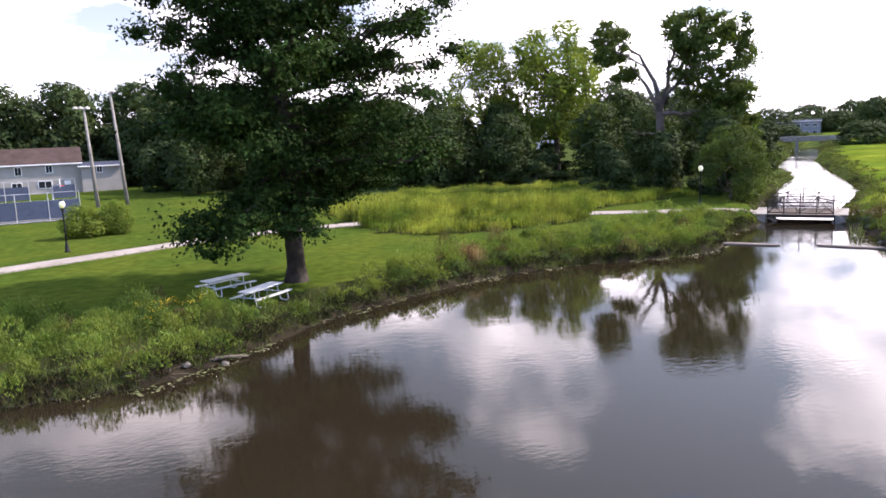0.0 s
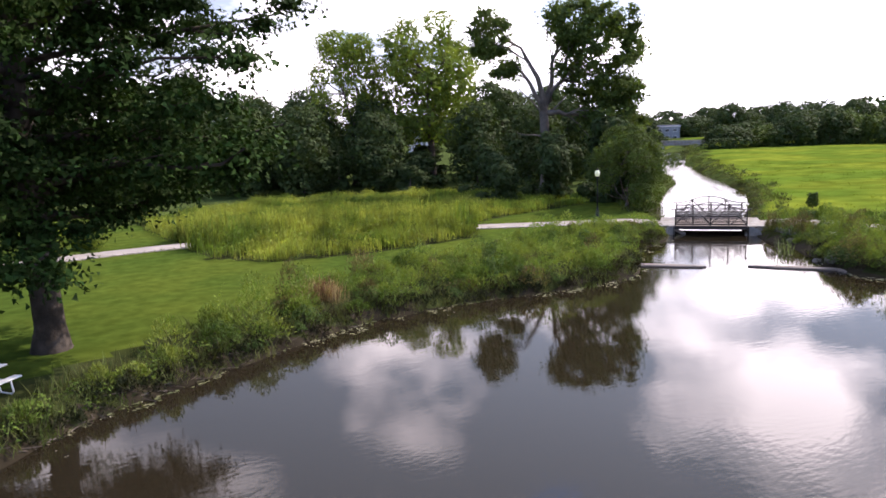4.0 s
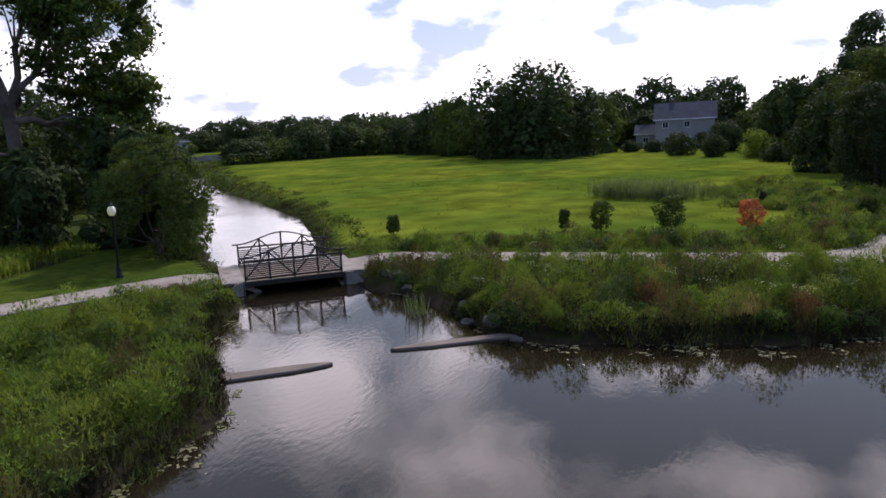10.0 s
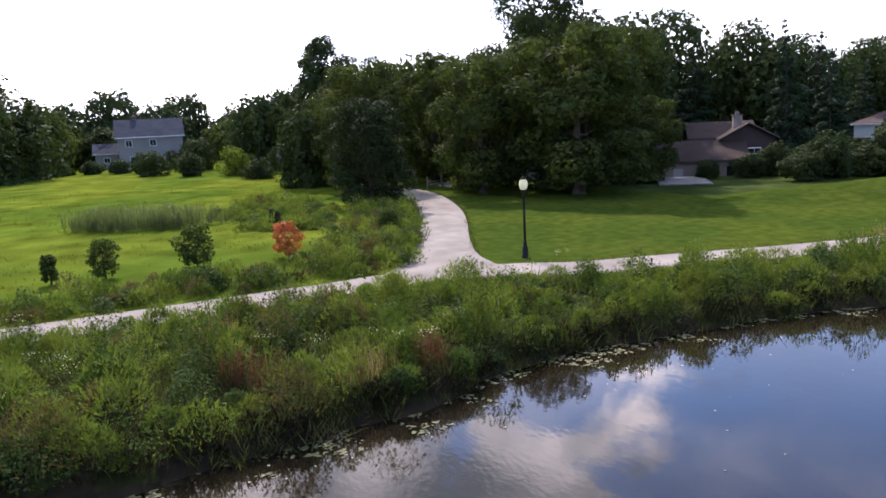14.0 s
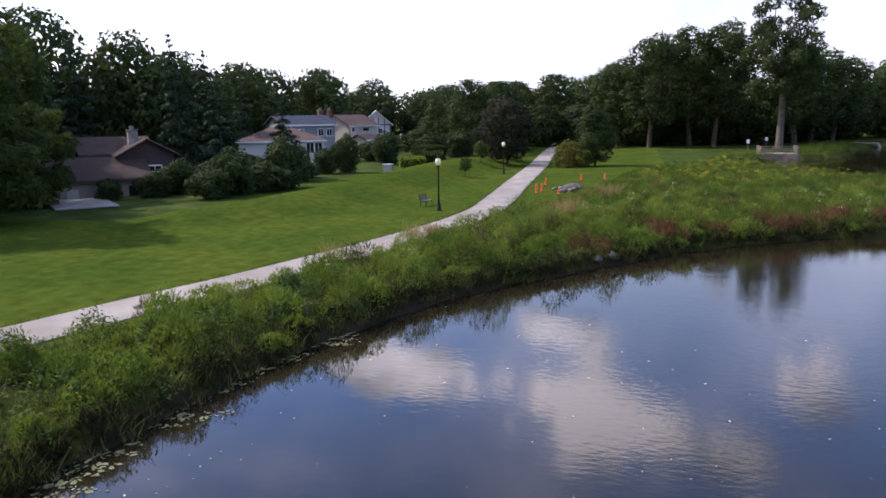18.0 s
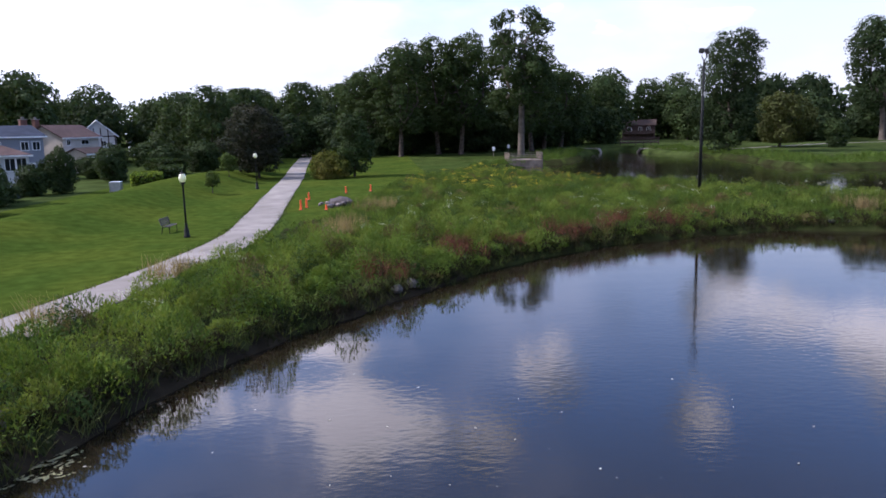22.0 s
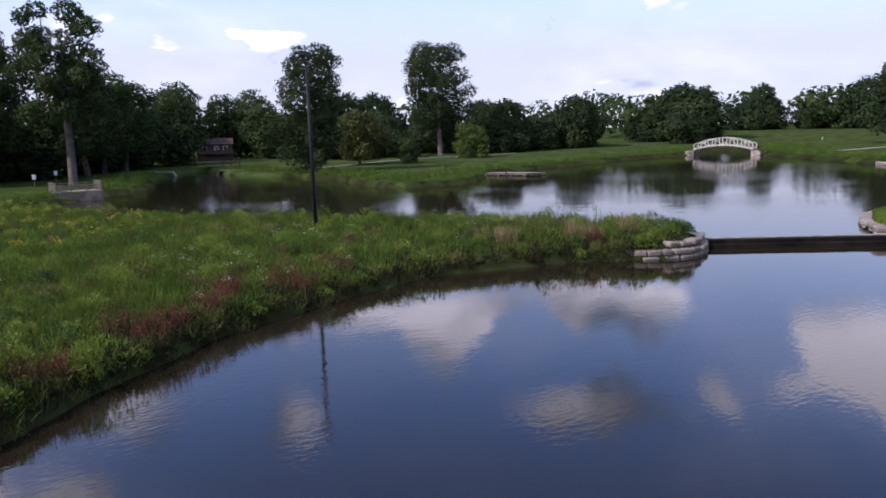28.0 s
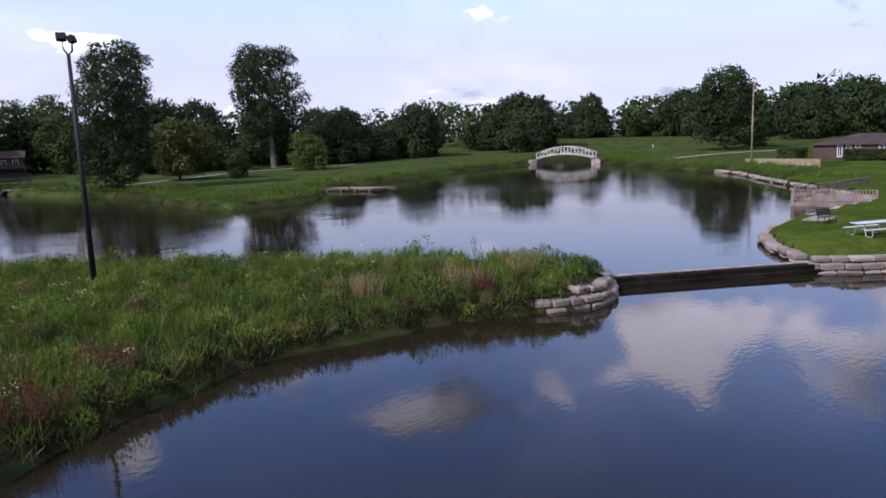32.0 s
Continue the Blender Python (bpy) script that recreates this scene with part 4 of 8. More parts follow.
for x, y, h, w in ((3.8, 68.2, 2.8, 3.0), (-16, 70, 4, 4.5), (14.5, 61.5, 2.4, 2.6), (17.5, 62.5, 2.2, 2.4)):
    tree("bush", x, y, h, w, 0.1, "rounded leafy shrub on the lawn by the path", arch="shrub", rz=x * 40, category="bush", group="shrubs by the path")
# meadow edge
tree("willow_tree", 167, 39, 13.8, 30, 0.5, "wide weeping willow at the far edge of the meadow", "willow", LEAF_DARK, seed=71, clusters=170, per=55, leaf=0.6, trunk=0.5)
FAR_ROW = [(180, 112, 11, 14), (188, 106, 10, 12), (194, 100, 13, 13), (201, 95, 10, 13), (206, 88, 11, 12), (209, 79, 15, 14), (196, 66, 15, 13), (184, 58, 18, 14), (178, 49, 16, 12),
           (182, 40, 15, 13), (186, 28, 14, 13), (192, 16, 15, 14), (198, 4, 16, 14), (190, -8, 16, 14), (180, -18, 17, 14), (214, 66, 17, 15), (222, 100, 13, 14), (232, 120, 12, 15), (240, 85, 16, 16), (226, 50, 17, 16), (220, 24, 17, 16), (214, -14, 17, 16)]
many([(x, y, h * (0.46 + 0.034 * (i * 37 % 12)), w * 0.9) for i, (x, y, h, w) in enumerate(FAR_ROW) if i % 3 == 1], "far_c", "lighter broadleaf tree along the far edge of the meadow", "trees at the meadow edge", seed=82, leafmat=LEAF_MID, clusters=62, per=50, leaf=0.7, spray=1.2, trunk=0.3, base=0.3)
many([(x, y, h * (0.5 + 0.034 * (i * 29 % 11)), w) for i, (x, y, h, w) in enumerate(FAR_ROW) if i % 3 != 1], "far_a", "broadleaf tree along the far edge of the meadow", "trees at the meadow edge", seed=81, leafmat=LEAF_DARK, clusters=62, per=42, leaf=0.72, spray=1.25, trunk=0.3, base=0.3)
many([(206, 38, 13, 15), (206, 14, 15, 15), (208, -2, 14, 15), (204, -26, 16, 15), (190, -32, 13, 14), (176, -36, 14, 14), (166, -44, 15, 14), (160, -8, 9.5, 11), (168, -16, 11, 12), (196, 26, 11, 14), (134, -18, 12, 11), (148, -26, 14, 13)], "far_a", "broadleaf tree behind the meadow house", "trees at the meadow edge", leafmat=LEAF_DARK)
# far end of the creek
many([(20 + r * math.cos(radians(a)), r * math.sin(radians(a)), h, w) for a, r, h, w in ((25, 300, 12, 17), (27.2, 310, 9, 20), (29.4, 320, 13, 16), (31.5, 335, 9, 22), (33.2, 300, 12.5, 19), (35.2, 350, 9, 24), (38, 345, 8, 22), (40, 335, 11, 20), (42, 330, 9, 22), (44, 325, 13, 20), (46, 320, 10, 22), (41, 300, 6, 16), (39, 305, 5, 15), (45, 300, 7, 16), (37, 390, 13, 28), (34, 395, 14, 30), (30.5, 380, 13, 28), (27, 380, 14, 28))],
     "far_a", "dark broadleaf tree beyond the far end of the creek", "trees at the creek's far end")
tree("tree", 196, 73, 5.8, 6, 0.4, "small round tree standing in the meadow", arch="far_a", leafmat=LEAF_MID)
# street side trees
tree("juniper_tree", 84.5, 1.8, 8.6, 7.0, 0.1, "dense dark juniper beside the side path", "column", LEAF_PARK, seed=91, clusters=170, per=80, leaf=0.24, trunk=0.2)
STREET = [(86, -9.8, 12.6, 11.0), (79.5, -15.6, 14.6, 15.0), (92, -16, 14, 12.5), (100, -4, 13.5, 12), (87, -22.5, 15, 12), (99, -26, 17, 14), (104, -14, 15, 13), (82.6, -26.6, 8.6, 7.6), (93, -33, 16.5, 13)]
many(STREET, "street_a", "large leafy maple at the edge of the lawn", "maples along the street", seed=95, leafmat=LEAF_MAPLE, clusters=190, per=70, leaf=0.34, spray=0.95, trunk=0.38, base=0.8, lobes=42, sparse=0.06)
tree("ash_tree", 94, -21.5, 23, 14, 6, "tall open-crowned ash above the maples", "vase", LEAF_DARK, seed=98, clusters=170, per=60, leaf=0.4, trunk=0.4, fork=8, sparse=0.13)
tree("tall_tree", 136, -12, 20, 11, 2.5, "tall open-crowned tree above the street trees", "round", LEAF_DARK, seed=97, clusters=90, per=60, leaf=0.55, trunk=0.3, sparse=0.1)
many([(120, -16, 14, 12), (130, -26, 15, 13), (145, -4, 11, 11), (150, -16, 16, 14), (118, -30, 15, 12), (140, -34, 16, 14), (160, -28, 16, 14), (112, -22, 13, 11), (158, 4, 5, 7), (108, 0, 8, 8)],
     "far_a", "broadleaf tree behind the meadow", "trees at the meadow edge", leafmat=LEAF_MID)
# house side
tree("spruce_tree", 87.5, -58, 16, 9.0, 0.8, "tall dark spruce in a back garden", "cone", NEEDLES, seed=101, clusters=120, per=44, leaf=0.45, trunk=0.22, arch="spruce", group="garden spruces")
for x, y, h, w in ((83.6, -55.5, 13.5, 7.0), (85.6, -50.6, 17, 7.5), (101, -52, 17, 10), (75.4, -56, 9.6, 7.0), (92, -74, 13, 8)):
    tree("spruce_tree", x, y, h, w, 0.8, "tall dark spruce in a back garden", arch="spruce", rz=x * 31, group="garden spruces")
HOUSE_TREES = [(106, -130, 17, 15), (113, -150, 18, 16), (103, -160, 16, 15), (122, -124, 18, 16), (108, -112, 16, 14), (106, -98, 16, 14), (95, -60, 14, 10), (104, -44, 18, 14), (112, -58, 20, 15), (96, -66, 15, 11), (122, -50, 20, 16), (100, -60, 17, 12), (104, -84, 14, 12), (118, -76, 16, 14)] + [(128, -98, 15, 14), (112, -106, 12, 11), (138, -122, 15, 14), (126, -146, 14, 13), (146, -160, 16, 15), (120, -186, 14, 13), (100, -196, 14, 13), (140, -200, 16, 16), (86, -190, 13, 12), (92, -164, 9, 8), (76, -176, 14, 12), (100, -38, 15, 13), (112, -36, 19, 15)]
many(HOUSE_TREES, "garden_a", "broadleaf garden tree among the houses", "garden trees", seed=111, leafmat=LEAF_DARK, spray=1.25, clusters=66, per=40, leaf=0.6, trunk=0.28, base=0.6)
many([(66, -112, 14, 10), (62, -122, 14, 11), (68, -140, 15, 12), (57, -160, 17, 13), (66, -168, 16, 13), (48, -170, 17, 13), (43, -148, 17.5, 11), (36, -158, 18, 12), (28, -152, 18, 13), (74, -126, 13, 11), (80, -146, 15, 13), (34, -176, 18, 14), (16, -170, 18, 14)],
     "lawn_a", "broadleaf tree in the row beyond the footpath", "trees beyond the footpath", leafmat=LEAF_MID)
PURPLE = material("purple_green_leaves", (0.020, 0.024, 0.014), 0.8, vary=0.3, scale=0.3, bump=0, island=0.3, through=0.2, tint=(0.028, 0.028, 0.017), spec=0.08)
material("olive_bush_leaves", (0.085, 0.098, 0.02), 0.8, vary=0.3, scale=0.4, bump=0, island=0.3, through=0.35, tint=(0.10, 0.092, 0.022), spec=0.08)
tree("maple_tree", 53.2, -79, 8.6, 8.2, 1.2, "dark purple-green maple beside the footpath", "round", PURPLE, seed=121, clusters=110, per=60, leaf=0.32, trunk=0.16)
tree("maple_tree", 55.6, -88, 9.0, 8.0, 1.2, "dark purple-green maple beside the footpath", "round", PURPLE, seed=122, clusters=90, per=60, leaf=0.34, trunk=0.16)
tree("spindle_bush", 44.0, -75, 3.1, 5.0, 0.2, "low olive-coloured spreading bush by the footpath", "round", MATS["olive_bush_leaves"], seed=123, spray=1.4, clusters=80, per=60, leaf=0.2, trunk=0.08, category="bush")
tree("pear_tree", 41.0, -76.5, 7.8, 5.0, 0.6, "small dark upright tree behind the olive bush", "column", LEAF_DARK, seed=124, spray=1.35, clusters=90, per=60, leaf=0.3, trunk=0.12)
# tall grove at the lake's head
tree("cottonwood_tree", 11.4, -119, 26.5, 14.5, 9.0, "very tall pale-trunked cottonwood above the lake", "vase", LEAF_DARK, PALEBARK, seed=131, clusters=190, per=70, leaf=0.5, trunk=0.62, fork=10, sparse=0.1)
GROVE = [(21, -134, 24, 13), (25.5, -137, 23.5, 12.5), (33.5, -131, 22, 12), (17, -146, 22, 14), (5, -140, 20, 13), (0, -150, 19, 14), (30, -146, 22, 14), (40, -140, 18, 12), (-6, -158, 18, 14)]
tree("grove_tree", 21, -134, 24, 13, 4.2, "tall dark cottonwood in the grove", "vase", LEAF_DARK, seed=141, clusters=115, per=56, leaf=0.6, trunk=0.5, fork=6, arch="grove", group="grove by the lake")
for x, y, h, w in GROVE[1:]:
    tree("grove_tree", x, y, h, w, 5.5, "tall dark cottonwood in the grove", arch="grove", rz=x * 53 % 360, group="grove by the lake")
many([(-2, -165, 13, 12), (8, -160, 13, 12), (-12, -172, 15, 13), (14, -158, 10, 11), (24, -150, 10, 10), (34, -140, 9, 9), (-24, -182, 17, 14), (-46, -206, 17, 14), (-27, -196, 16, 12), (-33, -206, 20, 16), (-50, -186, 14, 12), (-52, -205, 15, 14), (-66, -230, 20, 15), (-60, -180, 12, 11), (-74, -190, 15, 13)],
     "garden_a", "dark broadleaf tree behind the lake", "trees behind the lake", leafmat=LEAF_DARK)
# low growth under and between the tall trees
UNDER = [(8, -156, 9, 12), (16, -154, 9, 12), (24, -157, 10, 12), (32, -153, 9, 12), (40, -156, 10, 12), (0, -162, 9, 12), (48, -146, 8, 10), (38, -148, 8, 10), (12, -142, 6, 8), (20, -143, 5, 8), (27, -142, 7, 9), (36, -138, 5, 8), (44, -134, 6, 8), (50, -150, 9, 10), (56, -146, 9, 10)] + [(62, -132, 8, 9), (64, -150, 10, 10), (2, -152, 8, 10), (-8, -164, 9, 11), (-20, -172, 9, 11), (-60, -196, 12, 13), (46, -162, 12, 11), (60, -170, 13, 12), (74, -160, 13, 12), (86, -152, 13, 12), (98, -148, 13, 13), (70, -190, 16, 14), (56, -196, 17, 14), (40, -196, 18, 15)]
many(UNDER, "under", "dense low tree under the taller trees beyond the path", "low trees beyond the path", seed=115, leafmat=LEAF_PARK, clusters=52, per=36, leaf=0.5, trunk=0.2, base=0.1, spray=1.3)
# across the lake
tree("linden_tree", -26, -114, 22, 12.5, 0.8, "tall dark columnar tree on the lake shore", "column", LEAF_PARK, seed=151, spray=1.3, clusters=260, per=60, leaf=0.42, trunk=0.4, lobes=70)
tree("crabapple_tree", -45.5, -130, 11.3, 12.5, 1.6, "spreading olive-brown tree on the lake shore", "round", material("olive_leaves", (0.05, 0.058, 0.018), 0.8, vary=0.3, scale=0.3, bump=0, island=0.35, through=0.3, spec=0.1), seed=152, clusters=90, per=60, leaf=0.42, trunk=0.25, fork=2.2)
tree("bush", -53, -122.5, 5.6, 5.4, 0.1, "round dark bush on the lake lawn", leafmat=LEAF_DARK, seed=153, clusters=45, per=60, leaf=0.35, trunk=0.08, category="bush")
tree("cottonwood_tree", -85, -153, 29, 19, 8.5, "tall cottonwood with bare pale limbs across the lake", "vase", LEAF_PARK, PALEBARK, seed=154, spray=1.2, clusters=190, per=75, leaf=0.6, trunk=0.7, fork=7, sparse=0.08)
tree("arborvitae_bush", -77.5, -131, 8.0, 8.8, 0.1, "dense bright-green conical bush across the lake", "column", LEAF_MID, seed=155, clusters=80, per=60, leaf=0.4, trunk=0.15, category="bush")
ACROSS = [(-103, -149, 17, 15), (-110, -156, 16, 15), (-118, -150, 14, 13), (-131, -145, 15, 15), (-140, -152, 14, 13), (-156, -126, 10, 12), (-182, -140, 21.5, 26), (-172, -150, 16, 16), (-236, -146, 18, 14), (-252, -132, 15, 15), (-236, -104, 16, 20), (-150, -170, 15, 16)] + [(-168, -190, 18, 18), (-130, -185, 17, 17), (-110, -190, 18, 17), (-90, -190, 18, 16), (-78, -175, 16, 14), (-62, -165, 15, 13), (-250, -90, 17, 20), (-240, -150, 20, 24), (-260, -70, 14, 22), (-210, -170, 18, 20), (-98, -172, 17, 15), (-122, -166, 12, 13)]
many([(x, y, h * (0.56 + 0.045 * (i * 31 % 12)), w * 1.0) for i, (x, y, h, w) in enumerate(ACROSS)], "far_b", "broadleaf tree in the park across the lake", "park trees across the lake", seed=161, leafmat=LEAF_PARK, clusters=96, per=44, leaf=0.5, spray=1.25, trunk=0.35, base=0.3)
many([(-14, -178, 12, 13), (-58, -160, 9, 12), (-70, -158, 10, 13), (-92, -164, 10, 13), (-104, -160, 9, 12), (-118, -160, 9, 12), (-128, -156, 9, 12), (-142, -160, 10, 13), (-188, -168, 11, 9), (-246, -118, 10, 12), (-240, -104, 9, 13), (-212, -80, 8, 14), (-176, -66, 7, 9)],
     "under", "dense low tree between the park trees across the lake", "low trees across the lake", leafmat=LEAF_DARK)
tree("elm_tree", -154, -66, 19.5, 20, 2.0, "wide dark elm on the slope beyond the lake", "round", LEAF_PARK, seed=171, clusters=130, per=55, leaf=0.65, trunk=0.5)
many([(-223, -64, 15, 20), (-213, -46, 16, 17), (-200, -30, 16, 18), (-205, -60, 12, 14), (-236, -40, 15, 20), (-185, -12, 17, 17), (-178, 10, 16, 16), (-250, -52, 14, 20), (-222, -82, 12, 14)], "far_b", "broadleaf tree on the slope beyond the lake", "park trees across the lake", leafmat=LEAF_MID)


def far_wood():
    """Far woods that close the horizon, as one mass of leaf clumps."""
    rng = np.random.default_rng(5)
    ang = rng.uniform(0, 2 * math.pi, 330)
    r = rng.uniform(245, 480, 330)
    x, y = 20 + r * np.cos(ang), r * np.sin(ang)
    keep = (edge_distance(x, y, POND, True) > 14) & ~inside(x, y, POND) & ~inside(x, y, FIELD_AREA) & ~((np.abs(np.degrees(ang) - 37) < 3.0))
    x, y, r = x[keep], y[keep], r[keep]
    h = rng.uniform(12, 17, len(x)) * (0.9 + 0.3 * (r > 400)) * (1 + 0.4 * smooth01(30, -80, y))
    z = ground_z(x, y)
    k = 300
    d = rng.normal(size=(len(x), k, 3))
    d /= np.linalg.norm(d, axis=2)[:, :, None]
    d *= rng.uniform(0.5, 0.86, (len(x), k, 1))
    lump = 1 + 0.12 * np.sin(d[:, :, 0] * 5 + x[:, None]) * np.cos(d[:, :, 2] * 6 + y[:, None])
    pos = np.stack([x, y, z + h * 0.52], -1)[:, None, :] + d * lump[:, :, None] * np.stack([h * 0.7, h * 0.7, h * 0.5], -1)[:, None, :]
    v, f = sprigs(rng, pos.reshape(-1, 3), 2.3, 1.8, d.reshape(-1, 3))
    tagged(new("far_woods", mesh_of("far_woods", v, f, LEAF_DARK)), "distant dark woods along the horizon", "woods", kind="stuff")


far_wood()

# ---- bank plants ----


def scatter(rng, outline, per_m2, test=None):
    xs_, ys_ = [p[0] for p in outline], [p[1] for p in outline]
    k = int((max(xs_) - min(xs_)) * (max(ys_) - min(ys_)) * per_m2)
    x, y = rng.uniform(min(xs_), max(xs_), k), rng.uniform(min(ys_), max(ys_), k)
    ok = inside(x, y, outline)
    x, y = x[ok], y[ok]
    if test is not None:
        ok = test(x, y)
        x, y = x[ok], y[ok]
    return x, y


def patchy(x, y, size, seed):
    """Slow variation from 0 to 1 over the ground, by sums of waves."""
    r = np.random.default_rng(seed)
    s = np.zeros_like(x)
    for _ in range(6):
        a, f, p = r.uniform(0, 2 * math.pi), r.uniform(0.6, 1.8) / size, r.uniform(0, 6.28)
        s += np.sin((x * math.cos(a) + y * math.sin(a)) * f * 2 * math.pi + p)
    return np.clip(0.5 + s / 6, 0, 1)


def clumps(rng, x, y, height, radius, leaves, blades, leaf=0.16, blade=0.05, lean=0.25):
    """Tufts of leafy stems and blades at x, y; height is an array."""
    z = np.maximum(ground_z(x, y) - 0.03, -0.12)
    k = len(x)
    base = np.stack([x, y, z], -1)
    vs = []
    if leaves:
        u = rng.uniform(0.05, 1.0, (k, leaves)) ** 0.8
        off = rng.normal(size=(k, leaves, 2)) * radius * (0.35 + 0.65 * u[:, :, None])
        pos = base[:, None, :] + np.concatenate([off, (u * height[:, None] * rng.uniform(0.75, 1.1, (k, leaves)))[:, :, None]], -1)
        v, _ = rhombs(rng, pos.reshape(-1, 3), leaf * 1.5, leaf * 0.62, 0.5)
        vs.append(v)
    if blades:
        kk = k * blades
        root = np.repeat(base, blades, 0) + np.concatenate([rng.normal(size=(kk, 2)) * radius * 0.7, np.zeros((kk, 1))], -1)
        hh = np.repeat(height, blades) * rng.uniform(0.6, 1.2, kk)
        tip = root + np.concatenate([rng.normal(size=(kk, 2)) * lean * hh[:, None], hh[:, None]], -1)
        a = rng.uniform(0, 2 * math.pi, kk)
        side = np.stack([np.cos(a), np.sin(a), np.zeros(kk)], -1) * blade * rng.uniform(0.6, 1.3, (kk, 1)) * 0.5
        mid = root * 0.6 + tip * 0.4
        mid[:, 2] += 0.08 * hh
        vs.append(np.stack([root, mid + side, tip, mid - side], 1).reshape(-1, 3))
    v = np.concatenate(vs)
    return v, np.arange(len(v)).reshape(-1, 4)


def stuff(name, v, f, mat, label, category="plants"):
    return tagged(new(name, mesh_of(name, v, f, mat)), label, category, kind="stuff")


BANK_NORTH = [(-30, 16), (-22, 15), (-10, 23), (-2.2, 25.2), (2, 24.8), (4.6, 25.9), (8.4, 28.6), (11, 30.3), (14.3, 31.5), (18.6, 33), (22.6, 33.9), (27, 33.6), (31, 32.7), (34.5, 31.7),
              (37.5, 32), (40.5, 33.9), (43.2, 36.2), (47, 37.6), (50.4, 39.6), (50.4, 41.0), (47.5, 42.4), (43.5, 42.6), (37, 42.2), (33, 39.8), (29, 41.0), (25.5, 39.4), (20.5, 37.2), (16.5, 35.6), (12.5, 32.6), (10.4, 31.4), (8, 30.0), (6.2, 31.2), (2, 33.2), (-3, 33.6), (-14, 31), (-30, 24)]
BANK_EAST_P = [(55.4, 34.2), (56.0, 28.6), (56.2, 24.6), (55.9, 19), (55.8, 15.6), (55.6, 9.8), (54.2, 7), (52.4, 4.4), (50.8, -1), (49, -6.2), (47.1, -13), (45.2, -20.5), (42.4, -22.4), (41.4, -32), (38.5, -45), (36, -58), (30, -72), (24.5, -82), (21.9, -73.6), (16.6, -58.6), (10.2, -49.2), (5, -41.8), (-1.4, -33.2), (-4.2, -25.2)] + [(-2.4, -23.4), (0.4, -23.6), (1.8, -24.6), (5.2, -26), (11.5, -28.2), (14, -28.2), (19, -27), (24, -25.4), (30, -21.8), (33, -19), (36.5, -15), (40.5, -9.8), (43.3, -5.8), (45.4, 0), (46.3, 5), (46.9, 9.4), (46.7, 12.9), (45.8, 15), (45.2, 19.7), (45, 23.7), (46.3, 26.2), (49, 28), (52.4, 31.3), (53.2, 33.2)]
HEDGE_EAST = [(58.4, 35.5), (59.2, 30), (59.4, 24.6), (59.1, 19), (59.0, 13), (60.5, 9.8), (66, 6.8), (73, 3.6), (80, 0.8), (80.5, 4.5), (74, 7.2), (66, 11.5), (62.4, 15), (62.4, 24), (61.5, 31), (61.2, 36.6)]
rng = np.random.default_rng(77)


def mounds(rng, x, y, r, h, leaves, leaf, broad=False):
    """Rounded leafy plants: small leaves on the shell of a dome with a ragged top."""
    k = len(x)
    base = np.stack([x, y, np.maximum(ground_z(x, y) - 0.05, -0.1)], -1)
    u = rng.uniform(0.02, 1.0, (k, leaves)) ** 0.7
    a = rng.uniform(0, 2 * math.pi, (k, leaves))
    shell = rng.uniform(0.45, 1.0, (k, leaves)) ** 0.5
    wide = np.sqrt(np.clip(1 - u ** 2.2, 0.02, 1)) * shell * r[:, None] * (1 + 0.3 * np.sin(3 * a + x[:, None] * 7))
    up = u * h[:, None] * rng.uniform(0.8, 1.15, (k, leaves))
    off = np.stack([np.cos(a) * wide, np.sin(a) * wide, up], -1)
    face = np.stack([np.cos(a) * wide / r[:, None], np.sin(a) * wide / r[:, None], 0.35 + u], -1)
    pos, face = (base[:, None, :] + off).reshape(-1, 3), face.reshape(-1, 3)
    if broad:
        v, _ = sprigs(rng, pos, leaf * 1.5, leaf * 0.8, face, 0.38)
        return v
    n_ = len(pos)
    way = face * np.array((0.9, 0.9, 0.5)) + np.array((0, 0, 0.55)) + rng.normal(size=(n_, 3)) * 0.5
    way /= np.linalg.norm(way, axis=1)[:, None]
    side = np.cross(way, face / (np.linalg.norm(face, axis=1)[:, None] + 1e-9) + rng.normal(size=(n_, 3)) * 0.4)
    side /= np.linalg.norm(side, axis=1)[:, None] + 1e-9
    s = leaf * rng.uniform(0.6, 1.35, (n_, 1))
    return np.stack([pos - way * s * 0.9 + side * s * 0.34, pos + way * s * 1.2, pos - way * s * 0.9 - side * s * 0.34], 1).reshape(-1, 3)


DRY = [(40.6, -26.6, 1.5), (39.9, -29.4, 1.3), (38.2, -38, 1.6), (21.2, 36.2, 1.0), (48.5, -8.5, 0.8), (46.8, 17, 0.7), (52, 20, 0.6), (6.5, -30, 1.1), (-0.5, -26, 0.8), (2.5, -27, 1.0), (46.5, -16, 1.2)]
RED = [(37.8, -15.9, 1.1), (33.8, -20.4, 1.2), (31.0, -22.5, 0.8), (27.4, -24.9, 1.4), (24.6, -26.6, 0.8), (20.3, -28.0, 1.1), (17.2, -29.8, 0.8), (23.4, -28.4, 0.7), (48.1, 20.0, 0.6), (47.0, 15.2, 0.5), (21.4, 36.0, 0.6), (3.1, -26.0, 0.5)]


def clear_of(a, b):
    """False inside the patches of dry grass and dock."""
    ok = np.ones(len(a), bool)
    for ax, ay, r in DRY + RED:
        ok &= np.hypot(a - ax, b - ay) > 0.75 * r
    return ok


